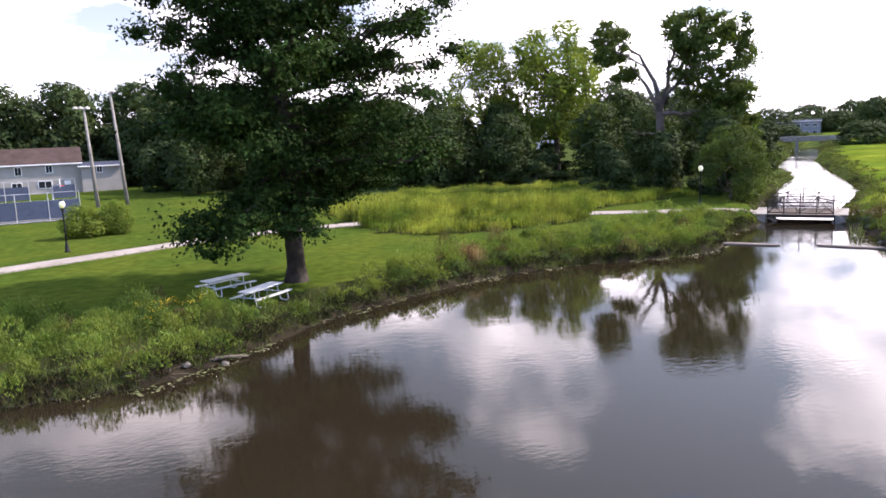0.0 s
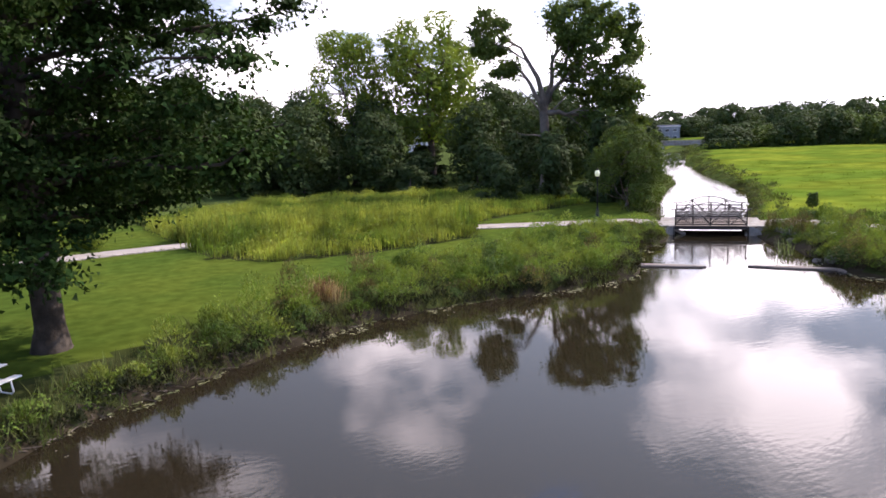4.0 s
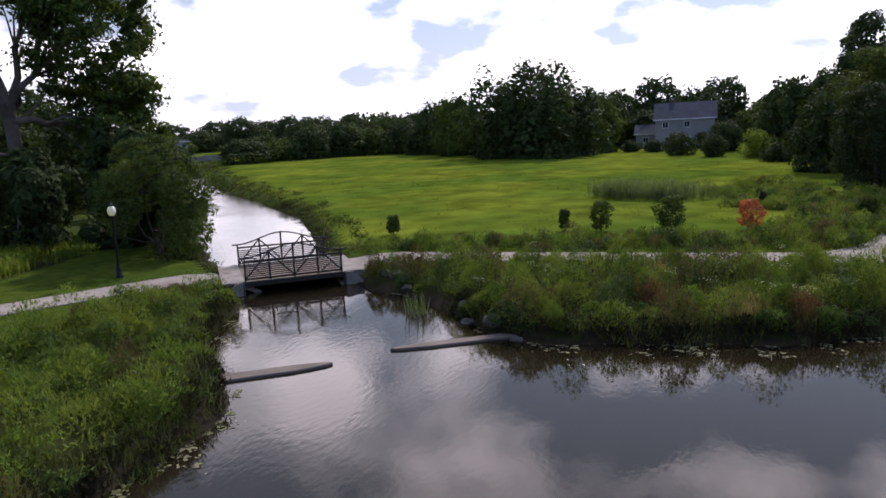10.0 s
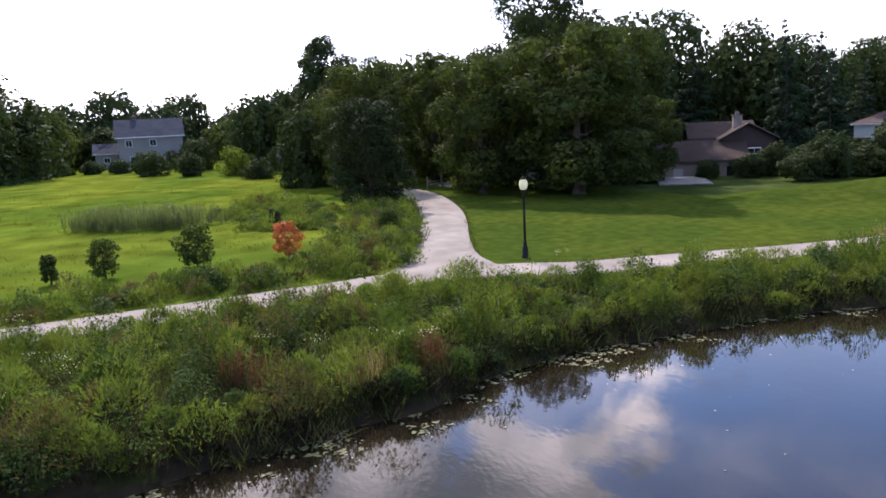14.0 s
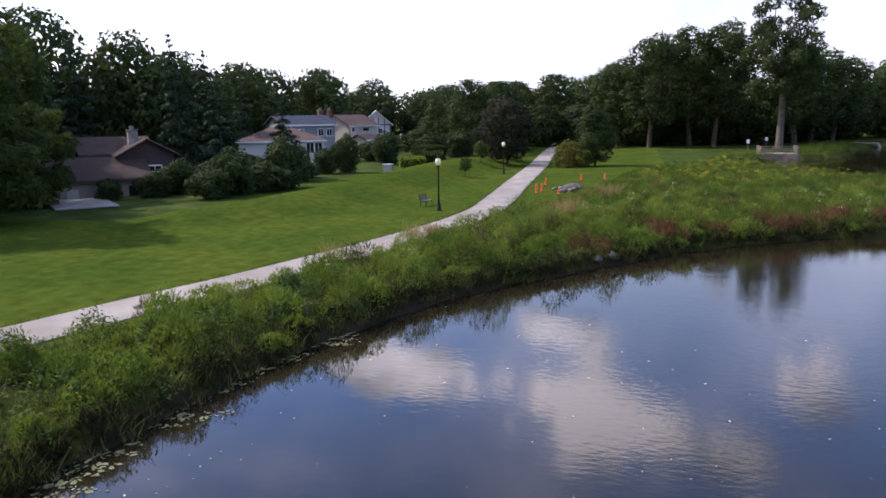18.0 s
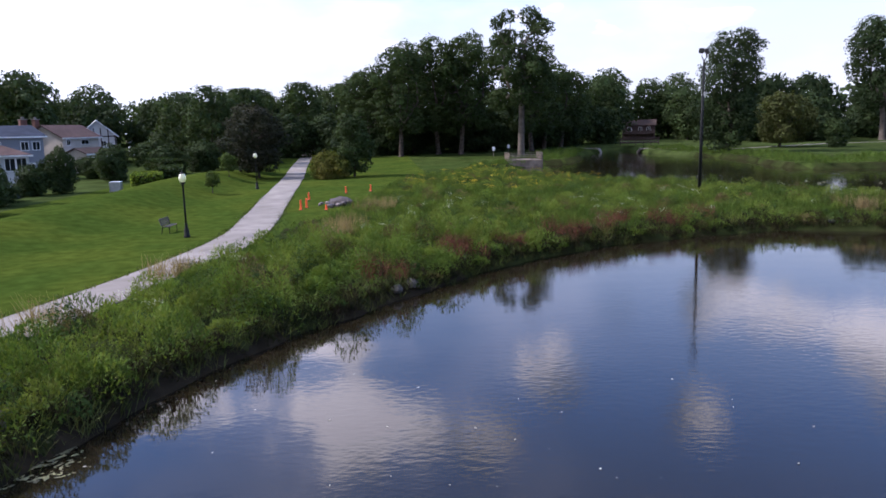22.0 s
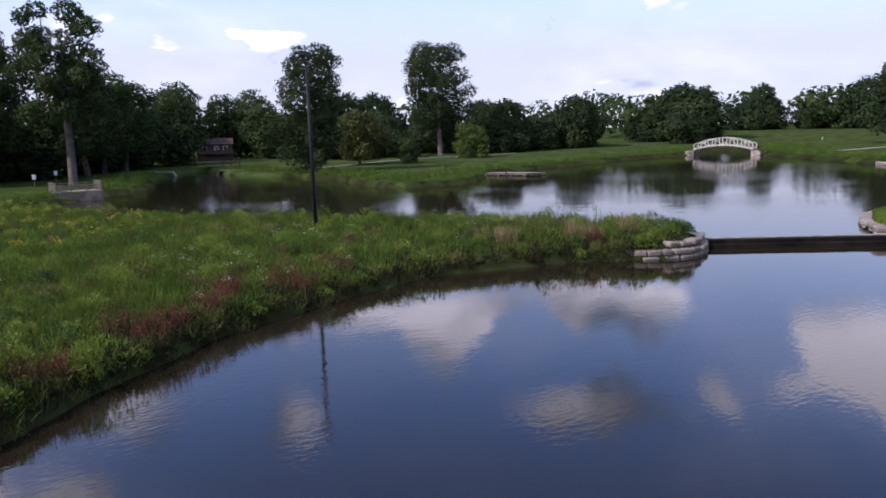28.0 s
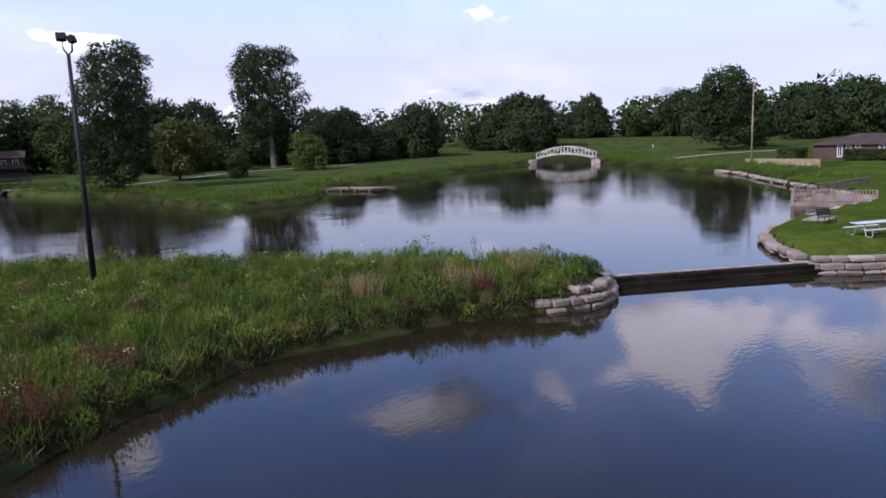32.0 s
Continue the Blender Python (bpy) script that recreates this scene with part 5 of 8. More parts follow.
def bank(outline, density, place, hmin, hmax, seed, each=1.0, leaves=165, leaf=0.092, blades=9, light=0.0, grass=None, fine=1.0):
    """Bank growth of four kinds: leafy plants in mid, pale and dark green, and rank grass between them."""
    def fits(a, b):
        return (signed(a, b, POND) > 0.32) & (signed(a, b, LAKE) > -0.1) & (edge_distance(a, b, LINE_EAST, False) > 1.8) & (edge_distance(a, b, LINE_WEST, False) > 1.75) & clear_of(a, b)

    x, y = scatter(rng, grown(outline, 0.5), density, fits)
    d = np.minimum(signed(x, y, POND), 4.0)
    h = (hmin + 0.35 * (hmax - hmin) * patchy(x, y, 4.0, seed) * rng.uniform(0.5, 1.2, len(x))) * (0.55 + 0.45 * smooth01(-0.3, 1.2, d))
    v, f = clumps(rng, x, y, h, 0.3, 0, blades, 0.1, 0.032, 0.3)
    stuff("rank_grass", v, f, grass or BLADES, "rank grass " + place)
    # low leafy cover that hides the soil
    x, y = scatter(rng, grown(outline, 0.2), 1.9, fits)
    v = mounds(rng, x, y, rng.uniform(0.3, 0.55, len(x)), rng.uniform(0.18, 0.42, len(x)) * hmax, 34, leaf * 0.95, True)
    stuff("ground_cover", v, np.arange(len(v)).reshape(-1, 3), PLANT, "low leafy cover " + place)
    x, y = scatter(rng, grown(outline, 0.3), each * 0.55, fits)
    d = np.minimum(signed(x, y, POND), 4.0)
    tall = np.clip(patchy(x, y, 3.4, seed + 40) * 1.5 - 0.25, 0, 1) * rng.uniform(0.45, 1.25, len(x))
    r = rng.uniform(0.30, 0.72, len(x)) + 0.38 * tall
    h = (hmin * 0.75 + (hmax * 1.12 - hmin * 0.75) * tall) * (0.6 + 0.4 * smooth01(0.4, 1.4, d))
    h = h * (0.5 + 0.5 * smooth01(1.8, 4.2, np.minimum(edge_distance(x, y, LINE_WEST, False), edge_distance(x, y, LINE_EAST, False))))
    pick = 0.5 + (patchy(x, y, 2.6, seed + 60) - 0.5) * 1.35 + rng.normal(size=len(x)) * 0.17 + light
    for name, lo, hi, mat, label in (("olive_weeds", -9, 0.03, PLANT_OLIVE, "olive-brown seeding weeds "), ("dark_weeds", 0.03, 0.34, PLANT_DARK, "dark green leafy weeds "), ("leafy_weeds", 0.34, 0.54, PLANT, "mid-green leafy weeds "), ("pale_weeds", 0.54, 9, PLANT_PALE, "light yellow-green leafy weeds ")):
        ok = (pick >= lo) & (pick < hi)
        v = mounds(rng, x[ok], y[ok], r[ok], h[ok], int(leaves * 2.3 * fine), leaf * (0.95 if name == "dark_weeds" else 0.8) / fine ** 0.5, name == "dark_weeds")
        stuff(name, v, np.arange(len(v)).reshape(-1, 3), mat, label + place)
    # upright leafy stems standing above the rest
    x, y = scatter(rng, outline, 0.26, lambda a, b: fits(a, b) & (patchy(a, b, 4.5, seed + 80) > 0.5) & (signed(a, b, POND) > 0.8))
    near = np.minimum(edge_distance(x, y, LINE_WEST, False), edge_distance(x, y, LINE_EAST, False))
    v, f = clumps(rng, x, y, hmax * rng.uniform(0.75, 1.2, len(x)) * (0.55 + 0.45 * smooth01(1.8, 5.0, near)), 0.15, 34, 4, leaf * 1.1, 0.03, 0.12)
    stuff("tall_forbs", v, f, PLANT_PALE if light > 0 else PLANT, "upright leafy stalks standing above the weeds " + place)


def south_of(poly, cut, keep_south):
    """The outline cut along y = cut."""
    out = []
    for p, q in zip(poly, poly[1:] + poly[:1]):
        if (p[1] < cut) == keep_south:
            out.append(p)
        if (p[1] < cut) != (q[1] < cut):
            t = (cut - p[1]) / (q[1] - p[1])
            out.append((p[0] + (q[0] - p[0]) * t, cut))
    return out


bank(BANK_NORTH, 3.6, "on the pond's north bank", 0.4, 1.35, 1, 1.8, 160, 0.085, 9, 0.15)
bank(south_of(south_of(BANK_EAST_P, -24, False), 12, False), 2.2, "below the footbridge", 0.5, 1.55, 7, 2.1, 165, 0.092, 9, 0.0, None, 1.5)
bank(south_of(south_of(BANK_EAST_P, -24, False), 12, True), 2.2, "between path and pond", 0.4, 1.45, 2, 2.1, 165, 0.092, 9, 0.2, None, 1.4)
DAMGRASS = material("green_dam_grass", (0.056, 0.090, 0.017), 0.85, vary=0.3, scale=0.6, bump=0, island=0.3, through=0.28, tint=(0.086, 0.112, 0.022), tint_scale=0.3, spec=0.06)
bank(south_of(BANK_EAST_P, -24, True), 4.2, "on the dam", 0.6, 1.0, 4, 0.9, 125, 0.085, 15, 0.0, DAMGRASS)
bank(HEDGE_EAST, 1.6, "along the meadow side of the path", 0.8, 1.4, 3, 3.0, 100, 0.1, 8, -0.14)
bank([(74, 9), (84, 5.4), (93, 4.2), (97, 9), (87, 14), (77, 13.5)], 1.4, "on the slope above the meadow", 0.35, 0.85, 8, 1.3, 110, 0.11, 8, 0.12)
# low growth at the water's edge
SHORE_BOX = [(-24, 14), (-10, 26), (30, 38), (58, 44), (58, -10), (45, -24), (12, -33), (-1, -27), (-1, -20), (24, -20), (36, -6), (40, 10), (40, 24), (28, 28), (-10, 18)]
x, y = scatter(rng, SHORE_BOX, 6.0, lambda a, b: (signed(a, b, POND) > -0.12) & (signed(a, b, POND) < 1.1) & (signed(a, b, LAKE) > 0.5) & (edge_distance(a, b, LINE_EAST + LINE_WEST[-1:], False) > 1.9) & ~((a > 49.5) & (b > 27) & (signed(a, b, POND) < 0.5)))
v, f = clumps(rng, x, y, rng.uniform(0.25, 0.65, len(x)), 0.25, 0, 14, 0.1, 0.028, 0.55)
# brown shore weeds, darkened in colour to stand for shade under overhanging plants
SHOREWEED = material("brown_shaded_shore_weeds", (0.026, 0.021, 0.012), 0.9, vary=0.35, scale=0.9, bump=0, island=0.3, through=0.12, tint=(0.020, 0.024, 0.010), tint_scale=0.35, spec=0.05)
sx_, sy_ = scatter(rng, SHORE_BOX, 10.5, lambda a, b: (signed(a, b, POND) > 0.02) & (signed(a, b, POND) < 0.75) & (signed(a, b, LAKE) > 0.8) & (edge_distance(a, b, LINE_EAST + LINE_WEST[-1:], False) > 2.0) & ~((a > 49.5) & (b > 27)))
v2 = mounds(rng, sx_, sy_, rng.uniform(0.2, 0.42, len(sx_)), rng.uniform(0.22, 0.55, len(sx_)), 46, 0.07)
dx_, dy_ = scatter(rng, SHORE_BOX, 2.2, lambda a, b: (a < 34) & (b < -15) & (signed(a, b, POND) > 0.5) & (signed(a, b, POND) < 1.9) & (signed(a, b, LAKE) > 1.5))
v2 = np.concatenate([v2, mounds(rng, dx_, dy_, rng.uniform(0.25, 0.5, len(dx_)), rng.uniform(0.35, 0.75, len(dx_)), 60, 0.07)])
stuff("shore_weeds", v2, np.arange(len(v2)).reshape(-1, 3), SHOREWEED, "brown weeds at the muddy water's edge, coloured darker for the overhang's shade")
stuff("shore_grass", v, f, BLADES, "olive grass leaning over the water's edge", "grass")
# prairie patch: taller, yellow-green
x, y = scatter(rng, PRAIRIE_AREA, 2.4, lambda a, b: edge_distance(a, b, LINE_WEST, False) > 1.4)
near = smooth01(5.0, 1.5, edge_distance(x, y, LINE_WEST, False))
v, f = clumps(rng, x, y, (0.65 + 0.6 * patchy(x, y, 7.0, 9) * rng.uniform(0.7, 1.2, len(x))) * (1 + 1.1 * near), 0.34, 12, 16, 0.16, 0.06, 0.15)
x, y = scatter(rng, PRAIRIE_AREA, 7.0, lambda a, b: (edge_distance(a, b, LINE_WEST, False) > 1.35) & (edge_distance(a, b, LINE_WEST, False) < 3.6))
v2, f2 = clumps(rng, x, y, rng.uniform(0.9, 1.4, len(x)), 0.3, 14, 12, 0.16, 0.06, 0.15)
v, f = np.concatenate([v, v2]), np.concatenate([f, np.asarray(f2) + len(v)])
stuff("prairie_grass", v, f, PRAIRIE, "tall yellow-green prairie grasses in a fenced-off patch")


def around(poly, near, far_, outline_box, density, lo, hi, seed, name, label, mat, keep):
    x, y = scatter(rng, outline_box, density, lambda a, b: (signed(a, b, poly) > near) & (signed(a, b, poly) < far_ + 1.5 * wobble(a * 0.5, b * 0.5)) & keep(a, b))
    v, f = clumps(rng, x, y, lo + (hi - lo) * patchy(x, y, 6.0, seed), 0.35, 9, 9, 0.2, 0.07)
    stuff(name, v, f, mat, label)


box_creek = [(56, 36), (64, 30), (190, 105), (240, 165), (230, 175), (150, 118), (56, 50)]
around(POND, 0.0, 3.0, box_creek, 0.8, 0.2, 0.5, 5, "creek_plants", "rank grasses along the creek banks", BLADES, lambda a, b: edge_distance(a, b, LINE_EAST + LINE_WEST[-3:], False) > 2.0)
box_lake = [(26, -86), (18, -100), (6, -140), (-30, -140), (-40, -92), (-110, -105), (-140, -96), (-140, -40), (-70, -24), (-54, -14), (-62, -40), (-90, -70), (-40, -66), (-14, -66), (0, -90)]
around(LAKE, 0.05, 8.0, box_lake, 0.75, 0.4, 1.2, 6, "lake_plants", "rough grasses round the lake shore", PLANT, lambda a, b: ~((a > -66) & (b > -40)))
# short grass hanging over the path edges
ex, ey = [], []
for line, wide in ((LINE_WEST, 2.6), (LINE_EAST[:16], 2.7), (LINE_SPUR, 3.2)):
    pts = np.array(spline(line, 0.35))
    tx, ty = np.gradient(pts[:, 0]), np.gradient(pts[:, 1])
    ln = np.hypot(tx, ty)
    for sgn in (-1, 1):
        off = sgn * (wide / 2 + 0.02 + rng.normal(size=len(pts)) * 0.1)
        ex.append(pts[:, 0] - ty / ln * off), ey.append(pts[:, 1] + tx / ln * off)
ex, ey = np.concatenate(ex), np.concatenate(ey)
ok = (signed(ex, ey, POND) > 0.3) & (np.hypot(ex - 55.1, ey - 38.6) > 5.2) & ~((np.hypot(ex - 57.8, ey - 9.2) < 3.6))
v, f = clumps(rng, ex[ok], ey[ok], rng.uniform(0.10, 0.26, ok.sum()), 0.16, 0, 9, 0.1, 0.03, 0.5)
stuff("path_edge_grass", v, f, BLADES, "short ragged grass along the path edges", "grass")
# accents among the bank plants
for spots, mat, name, label, leaves, blades in ((DRY, DRYGRASS, "dry_grass_tufts", "bleached dry grass standing among the green plants", 4, 22), (RED, REDGRASS, "russet_dock", "russet seeding dock plants at the water's edge", 30, 14)):
    px, py = [], []
    for ax, ay, r in spots:
        k = int(11 * r * r) + 5
        a, q = rng.uniform(0, 6.28, k), r * np.sqrt(rng.uniform(0, 1, k))
        px.append(ax + q * np.cos(a)), py.append(ay + q * np.sin(a))
    px, py = np.concatenate(px), np.concatenate(py)
    ok = signed(px, py, POND) > 0.1
    px, py = px[ok], py[ok]
    v, f = clumps(rng, px, py, rng.uniform(0.7, 1.25, len(px)), 0.22, leaves * 2, blades, 0.06, 0.022)
    stuff(name, v, f, mat, label)


def blooms(name, outline, count, mat, label, size, seed, cut, top=1.0):
    x, y = scatter(rng, outline, 4.0, lambda a, b: (patchy(a, b, 9.0, seed) > cut) & (signed(a, b, POND) > 0.6) & (signed(a, b, LAKE) > 0.9) & (edge_distance(a, b, LINE_EAST, False) > 2.1))
    if len(x) > count:
        pick = rng.choice(len(x), count, False)
        x, y = x[pick], y[pick]
    k = 22
    pos = np.stack([x, y, ground_z(x, y) + top * rng.uniform(0.8, 1.1, len(x))], -1)
    pos = pos[:, None, :] + rng.normal(size=(len(x), k, 3)) * np.array((0.15, 0.15, 0.06))
    v, f = rhombs(rng, pos.reshape(-1, 3), size * 1.2, size * 1.0)
    stuff(name, v, f, mat, label, "flowers")


blooms("white_blossoms", south_of(BANK_EAST_P, -40, False), 95, WHITEFLOWER, "small flat white flower heads in drifts among the bank plants", 0.034, 21, 0.62, 1.12)
blooms("yellow_blossoms", [(36, -55), (30, -70), (24, -80), (20, -62), (14, -50), (24, -44), (36, -44)], 150, YELLOWFLOWER, "yellow coneflowers on the dam", 0.04, 22, 0.45)
blooms("goldenrod_blossoms", [(2.6, 28.6), (5.2, 29.6), (5.0, 31.0), (2.4, 30.2)], 14, YELLOWFLOWER, "yellow flowers on the north bank", 0.036, 23, 0.0, 1.05)
# reed patch and bulrushes
REEDS = [(88, 25), (89.5, 21), (86, 15.5), (83, 14), (82, 17), (84, 22)]
x, y = scatter(rng, REEDS, 4.0)
v, f = clumps(rng, x, y, rng.uniform(1.1, 1.8, len(x)), 0.25, 6, 20, 0.2, 0.05, 0.12)
stuff("reed_bed", v, f, material("reed_leaves", (0.10, 0.13, 0.05), 0.8, bump=0, island=0.35, through=0.3), "grey-green reed bed in the meadow", "reeds")
a, q = rng.uniform(0, 6.28, 60), 0.45 * np.sqrt(rng.uniform(0, 1, 60))
x, y = 48.6 + q * np.cos(a), 29.6 + q * np.sin(a)
root = np.stack([x, y, np.full(60, -0.3)], -1)
tip = root + np.stack([rng.normal(size=60) * 0.16, rng.normal(size=60) * 0.16, rng.uniform(0.8, 1.4, 60)], -1)
side = np.stack([np.cos(a), np.sin(a), a * 0], -1) * 0.02
v = np.stack([root - side, root + side, tip + side * 0.2, tip - side * 0.2], 1).reshape(-1, 3)
stuff("bulrushes", v, np.arange(240).reshape(-1, 4), MATS["reed_leaves"], "clump of bulrushes standing in the shallow water", "reeds")

# meadow tufts, and longer grass along lawns and paths
x, y = scatter(rng, FIELD_AREA, 0.3, lambda a, b: (a < 130) & (signed(a, b, POND) > 2))
v, f = clumps(rng, x, y, 0.07 + 0.22 * patchy(x, y, 9.0, 31) * rng.uniform(0.3, 1.2, len(x)), 0.6, 0, 10, 0.2, 0.05, 0.7)
MEADOW_TUFT = material("meadow_tufts", (0.062, 0.096, 0.010), 0.9, vary=0.3, scale=0.35, bump=0, island=0.3, through=0.45, tint=(0.094, 0.116, 0.013), tint_scale=0.07, spec=0.05)
stuff("meadow_tufts", v, f, MEADOW_TUFT, "short bright meadow grass", "grass")

# ---- built things ----
STEEL = material("dark_brown_steel", (0.018, 0.014, 0.012), 0.55, 0.3, vary=0.2, bump=0.15, bump_scale=60)
CONCRETE = material("concrete", (0.21, 0.20, 0.18), 0.9, vary=0.2, scale=2.0, bump=0.4, bump_scale=30, tint=(0.16, 0.145, 0.125), tint_scale=1.2, spec=0.1)
WETSTONE = material("weathered_sill", (0.105, 0.084, 0.070), 0.85, vary=0.25, scale=2.0, bump=0.5, bump_scale=25, tint=(0.066, 0.055, 0.047), tint_scale=1.0)
BLACKPAINT = material("black_lamp_paint", (0.010, 0.011, 0.011), 0.62, vary=0.2, bump=0.05, spec=0.2)
GLOBE = material("frosted_globe", (0.78, 0.78, 0.76), 0.3, vary=0.05, bump=0, through=0.35)
GALV = material("galvanised_steel", (0.45, 0.46, 0.47), 0.45, 0.7, vary=0.15, bump=0.1)
ALU = material("aluminium_plank", (0.50, 0.505, 0.48), 0.5, 0.35, vary=0.1, scale=2, bump=0.1)
GREYWOOD = material("weathered_grey_wood", (0.19, 0.155, 0.125), 0.85, vary=0.25, scale=1.5, bump=0.4, bump_scale=25, tint=(0.13, 0.105, 0.085), tint_scale=1.0, spec=0.15)
NEWWOOD = material("tan_treated_wood", (0.27, 0.21, 0.135), 0.8, vary=0.2, scale=1.5, bump=0.3, bump_scale=25)
WHITEWOOD = material("white_painted_wood", (0.42, 0.40, 0.37), 0.7, vary=0.15, scale=1.0, bump=0.2, bump_scale=20, tint=(0.33, 0.31, 0.28), tint_scale=0.6, spec=0.2)
LIMESTONE = material("limestone_blocks", (0.26, 0.215, 0.178), 0.9, vary=0.3, scale=1.3, bump=0.9, bump_scale=9, tint=(0.125, 0.108, 0.094), tint_scale=0.9, spec=0.1, each=0.3)
BOULDER = material("boulder_stone", (0.095, 0.088, 0.08), 0.9, vary=0.3, scale=1.5, bump=0.8, bump_scale=8, spec=0.1)
ORANGE = material("orange_plastic", (0.75, 0.10, 0.02), 0.5, vary=0.08, bump=0)
GLASS = material("window_glass", (0.015, 0.017, 0.02), 0.08, vary=0.05, bump=0)
ALGAE = material("pond_scum", (0.060, 0.074, 0.020), 0.85, vary=0.35, scale=2.5, bump=0.2, bump_scale=20, tint=(0.11, 0.105, 0.05), tint_scale=0.5, island=0.3)


def lamp_post(x, y, paint, first=[None]):
    label = "black park lamp post with a frosted acorn globe"
    if first[0] is None:
        ob = thing("lamp_post", (x, y, gz(x, y)), label, "lamp post", "park lamp posts")
        part("base", Shape().lathe((0, 0, 0), [(0.19, -0.1), (0.19, 0.10), (0.15, 0.16), (0.15, 0.45), (0.10, 0.55), (0.085, 0.75), (0.10, 0.80)], 14), paint, ob, "fluted cast base", True)
        part("pole", Shape().lathe((0, 0, 0), [(0.062, 0.78), (0.058, 2.0), (0.05, 3.05), (0.09, 3.08), (0.09, 3.13), (0.055, 3.16)], 12), paint, ob, "", True)
        part("collar", Shape().lathe((0, 0, 0), [(0.06, 3.15), (0.13, 3.20), (0.15, 3.26), (0.12, 3.28)], 14), paint, ob, "", True)
        part("globe", Shape().lathe((0, 0, 0), [(0.12, 3.27), (0.19, 3.40), (0.215, 3.55), (0.17, 3.70), (0.10, 3.78)], 16), GLOBE, ob, "white frosted acorn globe", True)
        part("cap", Shape().lathe((0, 0, 0), [(0.135, 3.765), (0.12, 3.81), (0.05, 3.87), (0.02, 3.95), (0.005, 3.99)], 14), paint, ob, "", True)
        first[0] = ob
        return ob
    return copy_thing(first[0], pose(x, y, gz(x, y)))


for x, y in ((52.3, 46.9), (0.0, 58.5), (57.9, 4.6), (49.3, -29.0), (50.9, -63.5)):
    lamp_post(x, y, BLACKPAINT)


# footbridge: two arched railings, deck, abutments
DECKWOOD = material("worn_deck", (0.15, 0.125, 0.105), 0.9, vary=0.2, scale=1.5, bump=0.4, bump_scale=25, spec=0.1, each=0.12)
DARKCONC = material("stained_concrete", (0.085, 0.075, 0.064), 0.9, vary=0.3, scale=1.6, bump=0.5, bump_scale=20, tint=(0.05, 0.045, 0.037), tint_scale=0.9, spec=0.1)


def footbridge():
    zd = 0.66
    ob = thing("footbridge", (55.35, 38.72, 0), "dark brown steel footbridge with arched truss railings over the creek", "bridge", rz=-56.5)
    length, wide = 4.9, 5.3
    for i in range(27):
        part("deck_plank", Shape().box((-length / 2 + 0.092 + 0.181 * i, 0, zd - 0.04), (0.172, wide, 0.08), bevel=0.008), DECKWOOD, ob)
    part("deck_slab", Shape().box((0, 0, zd - 0.17), (length + 0.1, wide - 0.3, 0.17)), DARKCONC, ob, "stained concrete slab")
    for sgn in (-1, 1):
        part("edge_beam", Shape().box((0, sgn * (wide / 2 + 0.02), zd - 0.13), (length + 0.3, 0.14, 0.26), bevel=0.02), STEEL, ob, "dark brown steel edge beam")
        e = Shape().box((sgn * (length / 2 + 0.3), 0, zd - 0.72), (0.6, wide + 0.3, 1.4), bevel=0.03)
        part("abutment", e, DARKCONC, ob, "dark stained concrete abutment")
        part("approach_slab", Shape().box((sgn * (length / 2 + 0.55), 0, zd - 0.06), (1.1, wide - 0.1, 0.13), bevel=0.02), CONCRETE, ob, "pale concrete approach slab")
        for w in (-1, 1):
            k = 6
            top = [(sgn * (length / 2 + 0.1 + 0.75 * math.sin(q / k * 1.3)), w * (wide / 2 + 0.02 + 0.9 * (1 - math.cos(q / k * 1.3))), zd + 0.02 - 0.42 * (q / k) ** 1.6) for q in range(k + 1)]
            ring = []
            for x, y, z in top:
                ring += [(x, y, -0.6), (x, y, z), (x + sgn * 0.02, y + w * 0.22, z), (x + sgn * 0.02, y + w * 0.22, -0.6)]
            fs = [(4 * q + a, 4 * q + (a + 1) % 4, 4 * q + 4 + (a + 1) % 4, 4 * q + 4 + a) for q in range(k) for a in range(4)] + [(0, 1, 2, 3), tuple(4 * k + a for a in (3, 2, 1, 0))]
            part("wing_wall", Shape().add(ring, fs), CONCRETE, ob, "curved pale concrete wing wall")
    half = length / 2 - 0.05

    def arch(u):
        return zd + 1.16 + 0.26 * (1 + math.cos(math.pi * min(1.0, abs(u) / half)))

    for sgn in (-1, 1):
        yy = sgn * (wide / 2 - 0.08)
        rail = new("railing", Shape().tube([(u, yy, arch(u)) for u in np.linspace(-half - 0.3, half + 0.3, 31)], 0.042, 6).mesh("railing", STEEL))
        rail.parent = ob
        part("top_rail", Shape().box((0, yy, zd + 0.98), (2 * half, 0.06, 0.09)), STEEL, rail)
        part("bottom_rail", Shape().box((0, yy, zd + 0.1), (2 * half, 0.07, 0.1)), STEEL, rail)
        for u in np.linspace(-half, half, 5):
            part("post", Shape().box((u, yy, (zd - 0.05 + arch(u)) / 2), (0.09, 0.09, arch(u) - zd + 0.05)), STEEL, rail)
        for k in (-1, 1):
            part("diagonal", Shape().tube([(k * half, yy + 0.01, zd + 0.1), (k * half * 0.5, yy + 0.01, arch(half * 0.5) - 0.04)], 0.04, 6), STEEL, rail)
            part("diagonal", Shape().tube([(k * half * 0.5, yy + 0.01, arch(half * 0.5) - 0.04), (0, yy + 0.01, zd + 0.1)], 0.04, 6), STEEL, rail)
            part("knee_brace", Shape().tube([(k * half * 0.8, yy + 0.02, zd + 0.62), (k * half * 0.56, yy + 0.02, zd + 0.1)], 0.03, 6), STEEL, rail)
        for k in range(7):
            part("bar", Shape().box((0, yy - sgn * 0.06, zd + 0.22 + 0.1 * k), (2 * half, 0.03, 0.05)), STEEL, rail)


footbridge()


